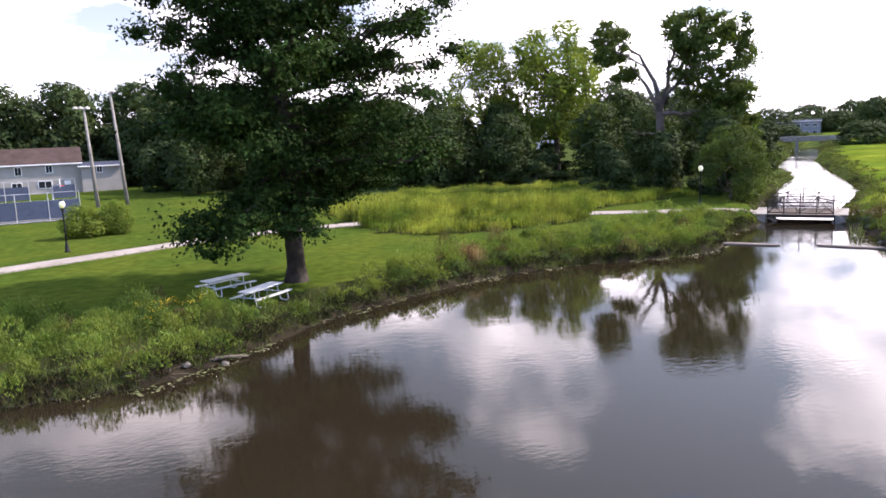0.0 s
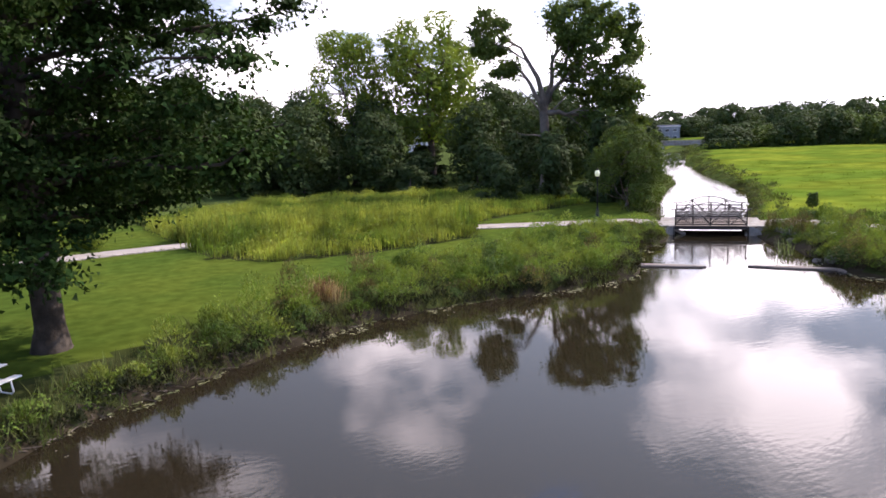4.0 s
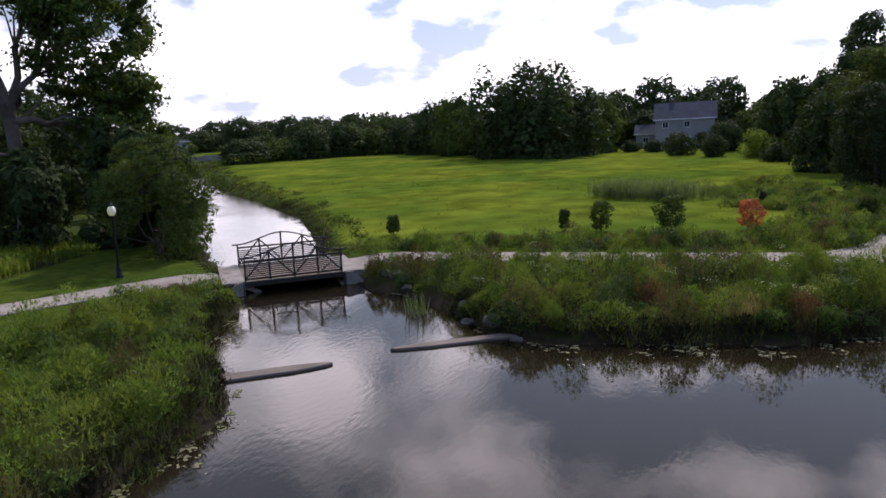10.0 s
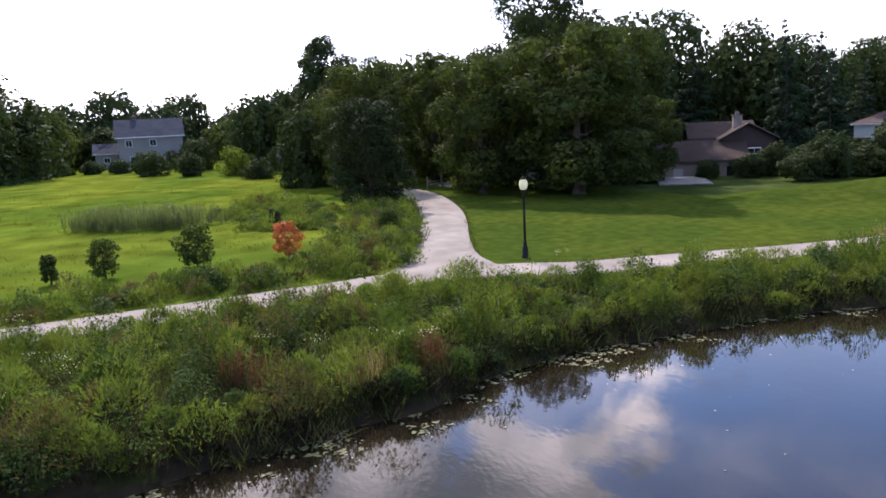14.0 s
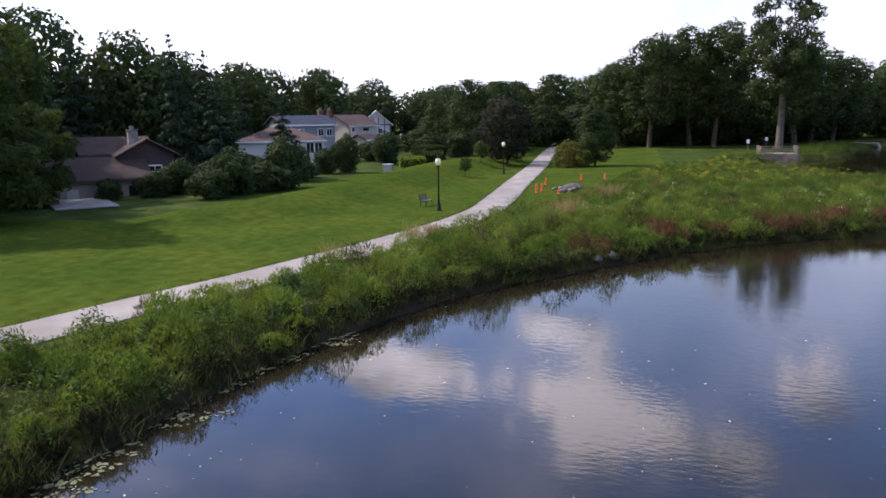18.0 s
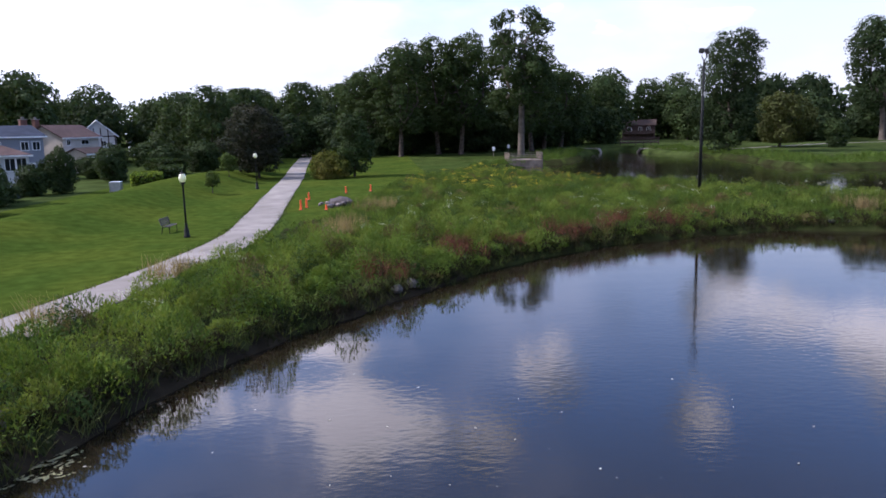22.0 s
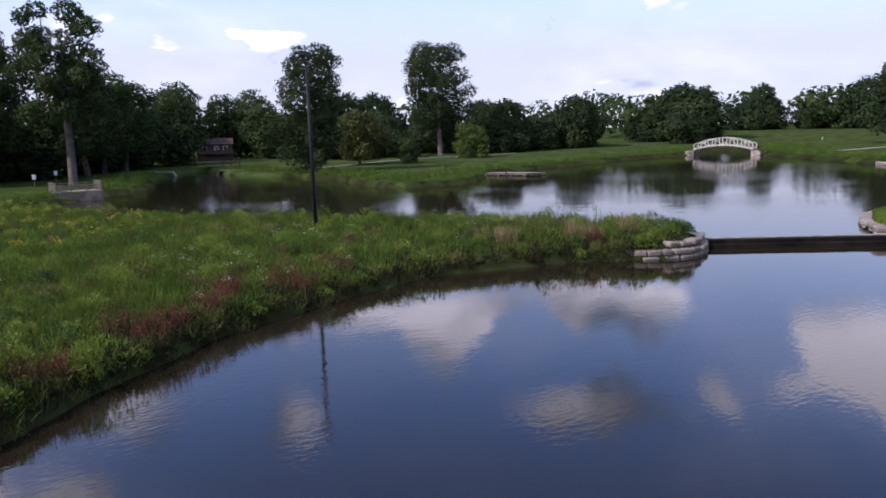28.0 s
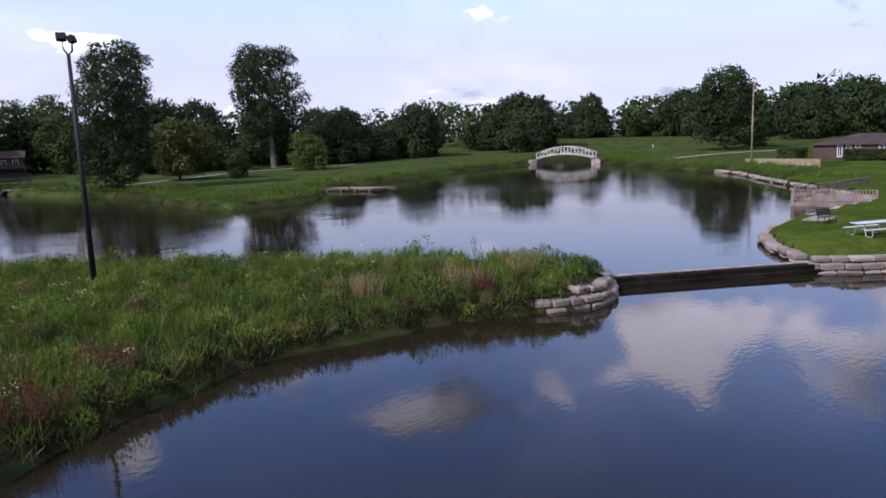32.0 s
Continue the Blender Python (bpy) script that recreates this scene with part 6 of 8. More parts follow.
def rock(shape, rng, c, r, flat=0.7):
    bm = bmesh.new()
    bmesh.ops.create_icosphere(bm, subdivisions=2, radius=1)
    k = rng.uniform(0, 50)
    a = rng.uniform(0, 6.28)
    sx, sy, sz = rng.uniform(0.8, 1.3), rng.uniform(0.7, 1.0), rng.uniform(0.7, 1.0) * flat
    vs = []
    for v in bm.verts:
        q = v.co * (1 + 0.32 * noise.noise(v.co * 1.3 + Vector((k, 0, 0))))
        qx, qy = q.x * sx, q.y * sy
        vs.append((c[0] + r * (qx * math.cos(a) - qy * math.sin(a)), c[1] + r * (qx * math.sin(a) + qy * math.cos(a)), c[2] + r * q.z * sz))
    shape.add(vs, [[v.index for v in f.verts] for f in bm.faces])
    bm.free()


rr = np.random.default_rng(8)
for x, y, r in ((56.0, 33.3, 0.5), (55.2, 32.6, 0.42), (54.4, 32.9, 0.36), (54.0, 32.2, 0.4), (55.6, 31.9, 0.38), (53.5, 31.6, 0.33), (50.4, 40.6, 0.4), (49.6, 39.7, 0.34), (50.9, 41.2, 0.36), (48.8, 39.0, 0.3), (52.6, 31.2, 0.3), (47.6, 27.2, 0.32), (48.9, 27.6, 0.36),
                (46.6, 26.0, 0.4), (45.4, 24.9, 0.26), (36.5, -15.4, 0.35), (37.2, -14.6, 0.28), (5.0, 25.9, 0.2), (5.6, 26.5, 0.16), (9.6, -28.0, 0.22), (8.7, -27.8, 0.2), (3.6, 25.6, 0.18), (46.3, -1.4, 0.25), (46.6, -2.0, 0.35)):
    sh = Shape()
    rock(sh, rr, (0, 0, 0), r)
    ob = new("boulder", sh.mesh("boulder", BOULDER))
    ob.matrix_basis = pose(x, y, max(gz(x, y), -0.05) + r * 0.15)
    tagged(ob, "rough grey boulder at the water's edge", "rock", "shore boulders")


def sill(a, b, w, top):
    """A low stone sill that narrows to a blunt point at b."""
    a, b = Vector(a), Vector(b)
    m, d = (a + b) / 2, b - a
    L = d.length / 2
    out = [(-L, -w / 2), (L * 0.45, -w / 2), (L * 0.9, -w * 0.2), (L, 0.02), (L * 0.9, w * 0.24), (L * 0.45, w / 2), (-L, w / 2)]
    low = [(x * 1.01, y * 1.12) for x, y in out]
    k = len(out)
    sh = Shape().add([(x, y, -0.5) for x, y in low] + [(x, y, -0.05) for x, y in low] + [(x, y, 0) for x, y in out],
                     [tuple(range(k)), tuple(range(2 * k, 3 * k))] + [(r * k + i, r * k + (i + 1) % k, (r + 1) * k + (i + 1) % k, (r + 1) * k + i) for r in (0, 1) for i in range(k)])
    ob = new("stone_sill", sh.mesh("stone_sill", WETSTONE))
    ob.matrix_basis = pose(m.x, m.y, top, 0, 0, math.degrees(math.atan2(d.y, d.x)))
    return tagged(ob, "low weathered stone sill across the creek mouth", "weir", "creek sills")


sill((39.7, 34.4), (42.0, 30.6), 0.62, 0.085)
sill((46.0, 24.8), (43.7, 29.1), 0.5, 0.085)


def picnic_table(x, y, rz, label):
    ob = thing("picnic_table", (x, y, gz(x, y)), label, "picnic table", "park picnic tables", rz)
    for k in (-0.25, 0.0, 0.25):
        part("tabletop_plank", Shape().box((0, k, 0.76), (2.44, 0.24, 0.04), bevel=0.006), ALU, ob)
    for k in (-0.72, 0.72):
        part("bench_plank", Shape().box((0, k, 0.45), (2.44, 0.25, 0.04), bevel=0.006), ALU, ob)
    for u in (-0.85, 0.85):
        part("leg_frame", Shape().tube([(u, -0.28, 0.73), (u, -0.30, 0.45), (u, -0.42, 0.06), (u, -0.78, 0.03), (u, -0.86, 0.10), (u, -0.80, 0.42)], 0.026, 6).tube([(u, 0.28, 0.73), (u, 0.30, 0.45), (u, 0.42, 0.06), (u, 0.78, 0.03), (u, 0.86, 0.10), (u, 0.80, 0.42)], 0.026, 6).tube([(u, -0.80, 0.43), (u, 0.80, 0.43)], 0.024, 6), GALV, ob)
        part("brace", Shape().tube([(u, 0, 0.43), (u * 0.35, 0, 0.73)], 0.018, 6), GALV, ob)


picnic_table(7.9, 31.9, 38, "silver aluminium picnic table on the lawn by the oak")
picnic_table(7.0, 35.5, 24, "silver aluminium picnic table in the oak's shade")
picnic_table(-19.01, -14.76, 145, "pale aluminium picnic table on the waterside lawn")


def bench(x, y, rz, label, mat):
    ob = thing("park_bench", (x, y, gz(x, y)), label, "bench", "park benches", rz)
    for k in range(4):
        part("seat_slat", Shape().box((0, -0.16 + 0.11 * k, 0.44), (1.5, 0.09, 0.035), bevel=0.006), mat, ob)
    for k in range(4):
        part("back_slat", Shape().box((0, 0.27 + 0.03 * k, 0.54 + 0.11 * k), (1.5, 0.03, 0.09), bevel=0.006), mat, ob)
    for u in (-0.62, 0.62):
        part("leg", Shape().tube([(u, -0.2, 0), (u, -0.18, 0.42), (u, 0.22, 0.42), (u, 0.38, 0.95)], 0.03, 6).tube([(u, 0.3, 0), (u, 0.22, 0.42)], 0.03, 6), BLACKPAINT, ob)


bench(51.0, -31.6, 265, "grey park bench on the grass bank beside the lamp", GREYWOOD)
bench(-23.12, -17.81, 160, "dark slatted park bench by the lake wall", STEEL)


def small_tree(x, y, h, w, mat, label, name, seed, leaf=0.12):
    tree(name, x, y, h, w, 0.15, label, "column", mat, seed=seed, clusters=120, per=13, spray=1.0, leaf=leaf, trunk=0.035, category="bush", sparse=0.16)


REDLEAF = material("red_leaves", (0.34, 0.075, 0.03), 0.7, vary=0.25, bump=0, island=0.35, through=0.35)
small_tree(66.4, 13.8, 2.1, 1.9, REDLEAF, "small sapling turned orange-red at the meadow edge", "red_sapling", 201)
for x, y, h, w, sd in ((66.6, 36.4, 1.4, 1.0, 202), (66.8, 22.6, 2.0, 1.5, 203), (66.8, 18.4, 2.2, 1.9, 204), (67.0, 24.9, 1.5, 0.9, 205), (68.2, 10.7, 1.2, 0.9, 206), (79.4, 10.8, 1.8, 1.6, 207), (70, 6.5, 1.6, 1.4, 208), (75, 4.4, 1.8, 1.8, 209)):
    small_tree(x, y, h, w, LEAF_MID if sd != 207 else LEAF_DARK, "young green sapling at the meadow edge", "sapling", sd)
for x, y, h, w, sd in ((54.2, -57.6, 2.2, 1.7, 231), (55.6, -72.5, 2.8, 2.3, 232)):
    tree("sapling", x, y, h, w, 0.8, "slim young tree planted on the grass bank", "round", LEAF_MID, seed=sd, clusters=60, per=14, leaf=0.16, trunk=0.04, sparse=0.1, group="saplings on the grass bank")
for x, y, h, w, sd in ((170, 11.5, 3.2, 5, 218), (171, 6.5, 2.8, 5, 219), (172, 2.5, 4.5, 6, 220), (136, 2.2, 4.0, 5.2, 211), (142, 7.6, 3.2, 4.2, 212), (150, 12, 3.4, 5, 213), (160, 12.5, 2.2, 3.2, 214), (164, 16, 2.2, 4, 215), (168, 20, 2.0, 4, 216), (126, 1, 2.4, 4.4, 217)):
    tree("bush", x, y, h, w, 0.1, "leafy green bush at the top of the meadow", leafmat=LEAF_LIGHT if sd == 211 else LEAF_DARK, seed=sd, clusters=34, per=44, leaf=0.36, trunk=0.06, category="bush")
for i, (x, y, h, w) in enumerate(((77.2, -38, 3, 4), (71.6, -34.6, 2.4, 4.2), (71.4, -37.7, 3.9, 4.6), (69.6, -40.9, 2.6, 4.6), (69.2, -44, 4.6, 5), (80.1, -31.9, 1.8, 2.6), (77.7, -35, 2.2, 3.4), (74.5, -40, 3, 4.5), (73, -44, 3, 5), (80, -40.5, 1.5, 2.6), (81, -43.5, 1.6, 3), (82.5, -47, 1.8, 3.4), (82, -50.5, 2.2, 3.6), (79, -54, 2.6, 4), (77, -58, 3.6, 4.6), (72, -52, 2.6, 4), (74, -64, 3.0, 4), (82, -34, 1.6, 2.6), (72, -66, 4.6, 3.6), (73, -84, 4.5, 5), (78, -92, 3, 5), (70, -98, 4, 6), (66, -104, 4.5, 7), (84, -104, 2.6, 5), (76, -112, 5, 7))):
    tree("bush", x, y, h, w, 0.1, "dark leafy garden shrub behind the grass bank", arch="shrub_dark", leafmat=LEAF_DARK, seed=221, clusters=64, per=60, leaf=0.24, trunk=0.06, category="bush", group="garden shrubs", rz=i * 61)


# ---- stone walls and weir between pond and lake ----
def block_wall(name, line, z0, courses, label, depth=0.7, seed=1, group="lakeside stone walls"):
    """A dry wall of rough limestone blocks, each a piece of its own."""
    r = np.random.default_rng(seed)
    ob = thing(name, (0, 0, 0), label, "stone wall", group)
    pts = [Vector((x, y, 0)) for x, y in line]
    total = sum((b - a).length for a, b in zip(pts, pts[1:]))

    def at_len(s):
        for a, b in zip(pts, pts[1:]):
            if s <= (b - a).length:
                return a.lerp(b, s / (b - a).length), (b - a).normalized()
            s -= (b - a).length
        return pts[-1], (pts[-1] - pts[-2]).normalized()

    z = z0
    for c, h in enumerate(courses):
        s = r.uniform(-0.5, 0.0)
        while s < total:
            ln = r.uniform(0.55, 1.25)
            p, t = at_len(max(0.0, min(total, s + ln / 2)))
            b = new("block", Shape().box((0, 0, 0), (ln - 0.03, depth * r.uniform(0.85, 1.1), h * r.uniform(0.84, 1.06)), bevel=0.07).mesh("block", LIMESTONE))
            b.parent = ob
            off = Vector((-t.y, t.x, 0)) * (0.09 * c + r.uniform(-0.1, 0.1))
            b.matrix_basis = pose(p.x + off.x, p.y + off.y, z + h / 2 + r.uniform(-0.03, 0.03), r.uniform(-3, 3), r.uniform(-2.5, 2.5), math.degrees(math.atan2(t.y, t.x)) + r.uniform(-4, 4))
            s += ln
        z += h
    return ob


block_wall("tip_wall", [(2.1, -24.5), (1.3, -23.45), (0.3, -22.85), (-0.8, -22.5), (-2.0, -22.45), (-3.0, -22.8), (-3.9, -23.5)], -0.3, (0.44, 0.36), "rough limestone block wall round the dam's tip", seed=4)
block_wall("tip_wall", [(0.1, -23.1), (-1.4, -22.75), (-2.6, -22.95), (-3.8, -23.7)], 0.5, (0.34,), "top course of limestone blocks on the dam's tip", seed=9)
block_wall("shore_wall", [(-12.3, -16.3), (-13.2, -14.7), (-14.3, -13.3), (-16, -11.7), (-19, -8.6), (-24.6, 0.5)], -0.3, (0.42, 0.38, 0.3), "limestone block wall holding the waterside lawn", seed=5)
block_wall("shore_wall", [(-12.6, -16.9), (-13.4, -17.5), (-15.6, -18.9), (-19.2, -20.4), (-23.9, -20.8), (-34.9, -19.5), (-43.6, -17.6)], 0.14, (0.4, 0.34), "limestone edging between lawn and lake", seed=6, depth=0.8)
block_wall("shore_wall", [(-44, -17.6), (-52, -22.4), (-59, -27.0), (-71, -34.8), (-80, -39.8), (-86, -45.2)], 0.12, (0.42, 0.34), "limestone edging along the far lake lawn", seed=7, depth=0.8)

WEIRFACE = material("wet_weir_concrete", (0.005, 0.0045, 0.004), 0.9, vary=0.4, scale=1.5, bump=0.6, bump_scale=12, tint=(0.016, 0.013, 0.010), tint_scale=0.9, spec=0.05)
weir = thing("weir", (0, 0, 0), "low dark wet concrete weir between lake and pond", "weir")
d = Vector((-12.15 + 4.1, -16.15 + 23.3, 0))
ang = math.degrees(math.atan2(d.y, d.x))
mx_, my_ = (-4.1 - 12.15) / 2 - 0.17, (-23.3 - 16.15) / 2 - 0.18
wp = part("sill", Shape().box((0, 0, 0), (d.length + 1.2, 0.5, 1.6), bevel=0.03), WEIRFACE, weir, "dark algae-stained concrete sill")
wp.matrix_basis = pose(mx_, my_, 0.45 - 0.8, 0, 0, ang)
wp = part("apron", Shape().box((0, 0, 0), (d.length + 1.0, 0.3, 0.9), bevel=0.03), WEIRFACE, weir, "wet lower step")
wp.matrix_basis = pose(mx_ + 0.2, my_ + 0.22, 0.2 - 0.45, 0, 0, ang)
wp = part("crest", Shape().box((0, 0, 0), (d.length + 0.8, 0.34, 0.05), bevel=0.015), CONCRETE, weir, "pale crest line with trickling water")
wp.matrix_basis = pose(mx_ - 0.2, my_ - 0.32, 0.465, 0, 0, ang)


def flood_pole(x, y, h, label, mat):
    ob = thing("floodlight_pole", (x, y, gz(x, y)), label, "light pole", "", 30)
    part("pole", Shape().tube([(0, 0, -0.5), (0, 0, h * 0.5), (0, 0, h - 0.7)], [0.14, 0.11, 0.075], 10), mat, ob, "", True)
    part("yoke", Shape().tube([(-0.32, 0, h - 0.15), (-0.28, 0, h - 0.5), (0, 0, h - 0.72), (0.28, 0, h - 0.5), (0.32, 0, h - 0.15)], 0.04, 8), mat, ob)
    for u, tilt in ((-0.34, 15), (0.36, -60)):
        b = part("floodlight", Shape().box((0, 0, 0), (0.40, 0.28, 0.34), bevel=0.04), BLACKPAINT, ob, "dark boxy floodlight head")
        b.matrix_basis = pose(u, 0, h, 20, 0, tilt)
        part("lens", Shape().box((0, -0.145, 0), (0.33, 0.012, 0.27)), GLASS, b)


flood_pole(12.5, -40.6, 11.2, "tall dark pole with two floodlights on the dam", BLACKPAINT)


def court_pole(x, y, h, lean):
    ob = thing("court_light_pole", (x, y, gz(x, y)), "tall pale concrete pole with court lights", "light pole", "court light poles")
    part("pole", Shape().tube([(0, 0, -0.5), (lean * 0.5, 0, h * 0.5), (lean, 0, h)], [0.27, 0.21, 0.14], 10), CONCRETE, ob, "", True)
    part("crossarm", Shape().tube([(lean - 1.0, 0, h), (lean + 0.5, 0, h + 0.05)], 0.06, 8), GALV, ob)
    for u in (-0.95, -0.35, 0.4):
        part("court_light", Shape().lathe((lean + u, 0, h), [(0.10, 0.22), (0.30, 0.05), (0.34, -0.08)], 12), WHITEWOOD, ob, "pale round court light")


court_pole(7.25, 101.4, 14.5, -0.7)
court_pole(3.7, 100.4, 12.4, -0.4)
pole = thing("flagpole", (-90.9, -41.74, gz(-90.9, -41.74)), "tall bare wooden pole at the lake's edge", "pole")
part("pole", Shape().tube([(0, 0, -0.5), (0.05, 0, 6), (0.0, 0, 13.0)], [0.17, 0.14, 0.09], 10), GREYWOOD, pole, "", True)
part("cap", Shape().lathe((0, 0, 0), [(0.10, 12.98), (0.10, 13.08), (0.03, 13.14)], 10), GREYWOOD, pole)


def board_rail(ob, a, b, z, h, mat, posts, rails=(0.35, 0.95), pickets=0.0):
    """A timber railing from a to b, as parts of ob."""
    a, b = Vector((*a, z)), Vector((*b, z))
    t = (b - a).normalized()
    rz = math.degrees(math.atan2(t.y, t.x))
    for i in range(posts):
        p = a.lerp(b, i / (posts - 1))
        part("post", Shape().box((p.x, p.y, z + h / 2 - 0.15), (0.11, 0.11, h + 0.3), rz), mat, ob)
    m = (a + b) / 2
    for k in rails:
        part("rail", Shape().box((m.x, m.y, z + h * k), ((b - a).length, 0.06, 0.13), rz), mat, ob)
    part("handrail", Shape().box((m.x, m.y, z + h + 0.02), ((b - a).length + 0.1, 0.16, 0.045), rz), mat, ob)
    if pickets:
        k = int((b - a).length / pickets)
        for i in range(k):
            p = a.lerp(b, (i + 0.5) / k)
            part("picket", Shape().box((p.x, p.y, z + h * 0.55), (0.09, 0.03, h * 0.8), rz), mat, ob)


deck = thing("fishing_deck", (0, 0, 0), "weathered timber deck with railings over the lake", "deck")
part("platform", Shape().prism([(-39.67, -23.82), (-40.3, -17.07), (-56.54, -16.44), (-56.54, -20.55), (-44.42, -23.82)], 0.64, 0.8), GREYWOOD, deck, "plank platform")
part("skirt", Shape().prism([(-39.72, -23.71), (-40.3, -17.18), (-40.62, -17.18), (-40.09, -23.71)], 0.3, 0.64), GREYWOOD, deck)
board_rail(deck, (-39.67, -23.71), (-40.25, -17.5), 0.8, 1.05, GREYWOOD, 5, (-1.41, 0.65), 0.22)
board_rail(deck, (-39.78, -23.82), (-44.31, -23.82), 0.8, 1.05, GREYWOOD, 4, (-1.41, 0.65), 0.22)
board_rail(deck, (-44.42, -23.71), (-56.54, -20.55), 0.8, 1.05, GREYWOOD, 7, (-1.41, 0.65), 0.3)
for x, y in ((-39.88, -23.5), (-40.2, -20.03), (-44.2, -23.5), (-49.16, -22.13)):
    part("pile", Shape().tube([(x, y, -0.9), (x, y, 0.66)], 0.12, 8), GREYWOOD, deck)
fence = thing("timber_fence", (0, 0, 0), "tan timber board fence along the lake lawn", "fence")
board_rail(fence, (-95.11, -43.85), (-91.95, -32.25), gz(-93.43, -37.94) + 0.05, 1.15, NEWWOOD, 8, (-1.52, 0.9), 0.16)

# white arched footbridge across the lake's arm
wb = thing("white_footbridge", (-114.8, -88.0, 0), "white painted arched timber footbridge over the lake's arm", "bridge", rz=-80)
half = 6.5


def camber(u):
    return 1.75 + 0.95 * (1 - (u / half) ** 2)


for sgn in (-1, 1):
    yy = sgn * 1.2
    us = np.linspace(-half, half, 17)
    part("arch_beam", Shape().tube([(u, yy, camber(u)) for u in us], 0.17, 6), WHITEWOOD, wb)
    part("handrail", Shape().tube([(u, yy, camber(u) + 1.15 + 0.45 * math.cos(u / half * math.pi / 2)) for u in us], 0.08, 6), WHITEWOOD, wb)
    for i, u in enumerate(np.linspace(-half, half, 9)):
        part("post", Shape().box((u, yy, camber(u) + 0.6), (0.13, 0.13, 1.3 + 0.8 * math.cos(u / half * math.pi / 2)), bevel=0.01), WHITEWOOD, wb)
    for i in range(8):
        u0, u1 = -half + 2 * half * i / 8, -half + 2 * half * (i + 1) / 8
        flip = i % 2 == 0
        part("brace", Shape().tube([(u0 if flip else u1, yy, camber(u0 if flip else u1) + 0.1), (u1 if flip else u0, yy, camber(u1 if flip else u0) + 1.1 + 0.4 * math.cos((u1 if flip else u0) / half * math.pi / 2))], 0.05, 6), WHITEWOOD, wb)
planks = Shape()
for u in np.linspace(-half, half, 24):
    planks.box((u, 0, camber(u) + 0.08), (0.6, 2.3, 0.06))
part("deck", planks, GREYWOOD, wb)
for sgn in (-1, 1):
    part("abutment", Shape().box((sgn * (half + 0.8), 0, 0.9), (2.0, 3.6, 1.2), bevel=0.08), LIMESTONE, wb, "pale stone abutment")

dock = thing("fishing_dock", (0, 0, 0), "low pale timber dock on the lake shore", "dock")
for i in range(20):
    part("plank", Shape().box((-41.6 - 0.11 * i, -84.0 + 0.39 * i, 0.86), (3.4, 0.37, 0.07), -15.5, bevel=0.01), GREYWOOD, dock)
for sgn in (-1, 1):
    part("beam", Shape().box((-42.65 + 1.45 * sgn, -80.3 - 0.4 * sgn, 0.74), (0.12, 7.8, 0.18), 15.5), GREYWOOD, dock)
    for k in (-3.4, -1.1, 1.1, 3.4):
        part("pile", Shape().tube([(-42.65 + 1.45 * sgn - 0.27 * k, -80.3 - 0.4 * sgn + 0.96 * k, -0.6), (-42.65 + 1.45 * sgn - 0.27 * k, -80.3 - 0.4 * sgn + 0.96 * k, 0.82)], 0.12, 8), GREYWOOD, dock)
part("bollard", Shape().tube([(-41.0, -80.2, 0.1), (-41.0, -80.2, 1.16)], 0.1, 8), STEEL, dock)
over = thing("overlook_deck", (0, 0, 0), "weathered grey timber overlook deck under the cottonwood", "deck")
part("platform", Shape().prism([(18.09, -95.07), (12.82, -94.86), (12.61, -99.6), (17.88, -99.6)], 1.45, 1.62), GREYWOOD, over, "plank platform")
part("skirt", Shape().prism([(18.09, -94.97), (12.82, -94.75), (12.82, -94.97), (18.09, -95.18)], 0.3, 1.45), GREYWOOD, over)
board_rail(over, (17.98, -95.07), (12.92, -94.86), 1.62, 1.05, GREYWOOD, 4, (0.25, 0.5, 0.75))
board_rail(over, (12.82, -94.97), (12.71, -99.5), 1.62, 1.05, GREYWOOD, 4, (0.25, 0.5, 0.75))
board_rail(over, (17.98, -95.18), (17.88, -99.5), 1.62, 1.05, GREYWOOD, 4, (0.25, 0.5, 0.75))

# ---- houses ----
SIDING_TAN = material("tan_siding", (0.30, 0.23, 0.175), 0.8, vary=0.12, scale=0.5, bump=0.2, bump_scale=8)
SIDING_WHITE = material("white_siding", (0.50, 0.49, 0.47), 0.75, vary=0.1, scale=0.5, bump=0.2, bump_scale=8)
SIDING_BLUE = material("blue_grey_siding", (0.17, 0.186, 0.208), 0.75, vary=0.1, scale=0.5, bump=0.2, bump_scale=8)
SIDING_CREAM = material("cream_siding", (0.46, 0.41, 0.35), 0.75, vary=0.1, scale=0.5, bump=0.2, bump_scale=8)
SIDING_DARK = material("dark_stained_boards", (0.045, 0.026, 0.022), 0.8, vary=0.2, scale=0.6, bump=0.3, bump_scale=10)
SIDING_GREY = material("grey_siding", (0.25, 0.238, 0.215), 0.75, vary=0.1, scale=0.5, bump=0.2, bump_scale=8)
ROOF_BROWN = material("brown_shingles", (0.048, 0.034, 0.030), 0.9, vary=0.25, scale=0.7, bump=0.5, bump_scale=6, spec=0.1)
ROOF_RED = material("red_brown_shingles", (0.075, 0.046, 0.040), 0.9, vary=0.2, scale=0.7, bump=0.5, bump_scale=6, spec=0.2)
ROOF_GREY = material("blue_grey_shingles", (0.036, 0.043, 0.060), 0.9, vary=0.2, scale=0.7, bump=0.5, bump_scale=6, spec=0.05)
BRICK = material("red_brick", (0.13, 0.06, 0.045), 0.9, vary=0.25, scale=1.2, bump=0.4, bump_scale=14)
TRIMWHITE = material("white_trim", (0.72, 0.72, 0.70), 0.6, vary=0.08, bump=0.05)


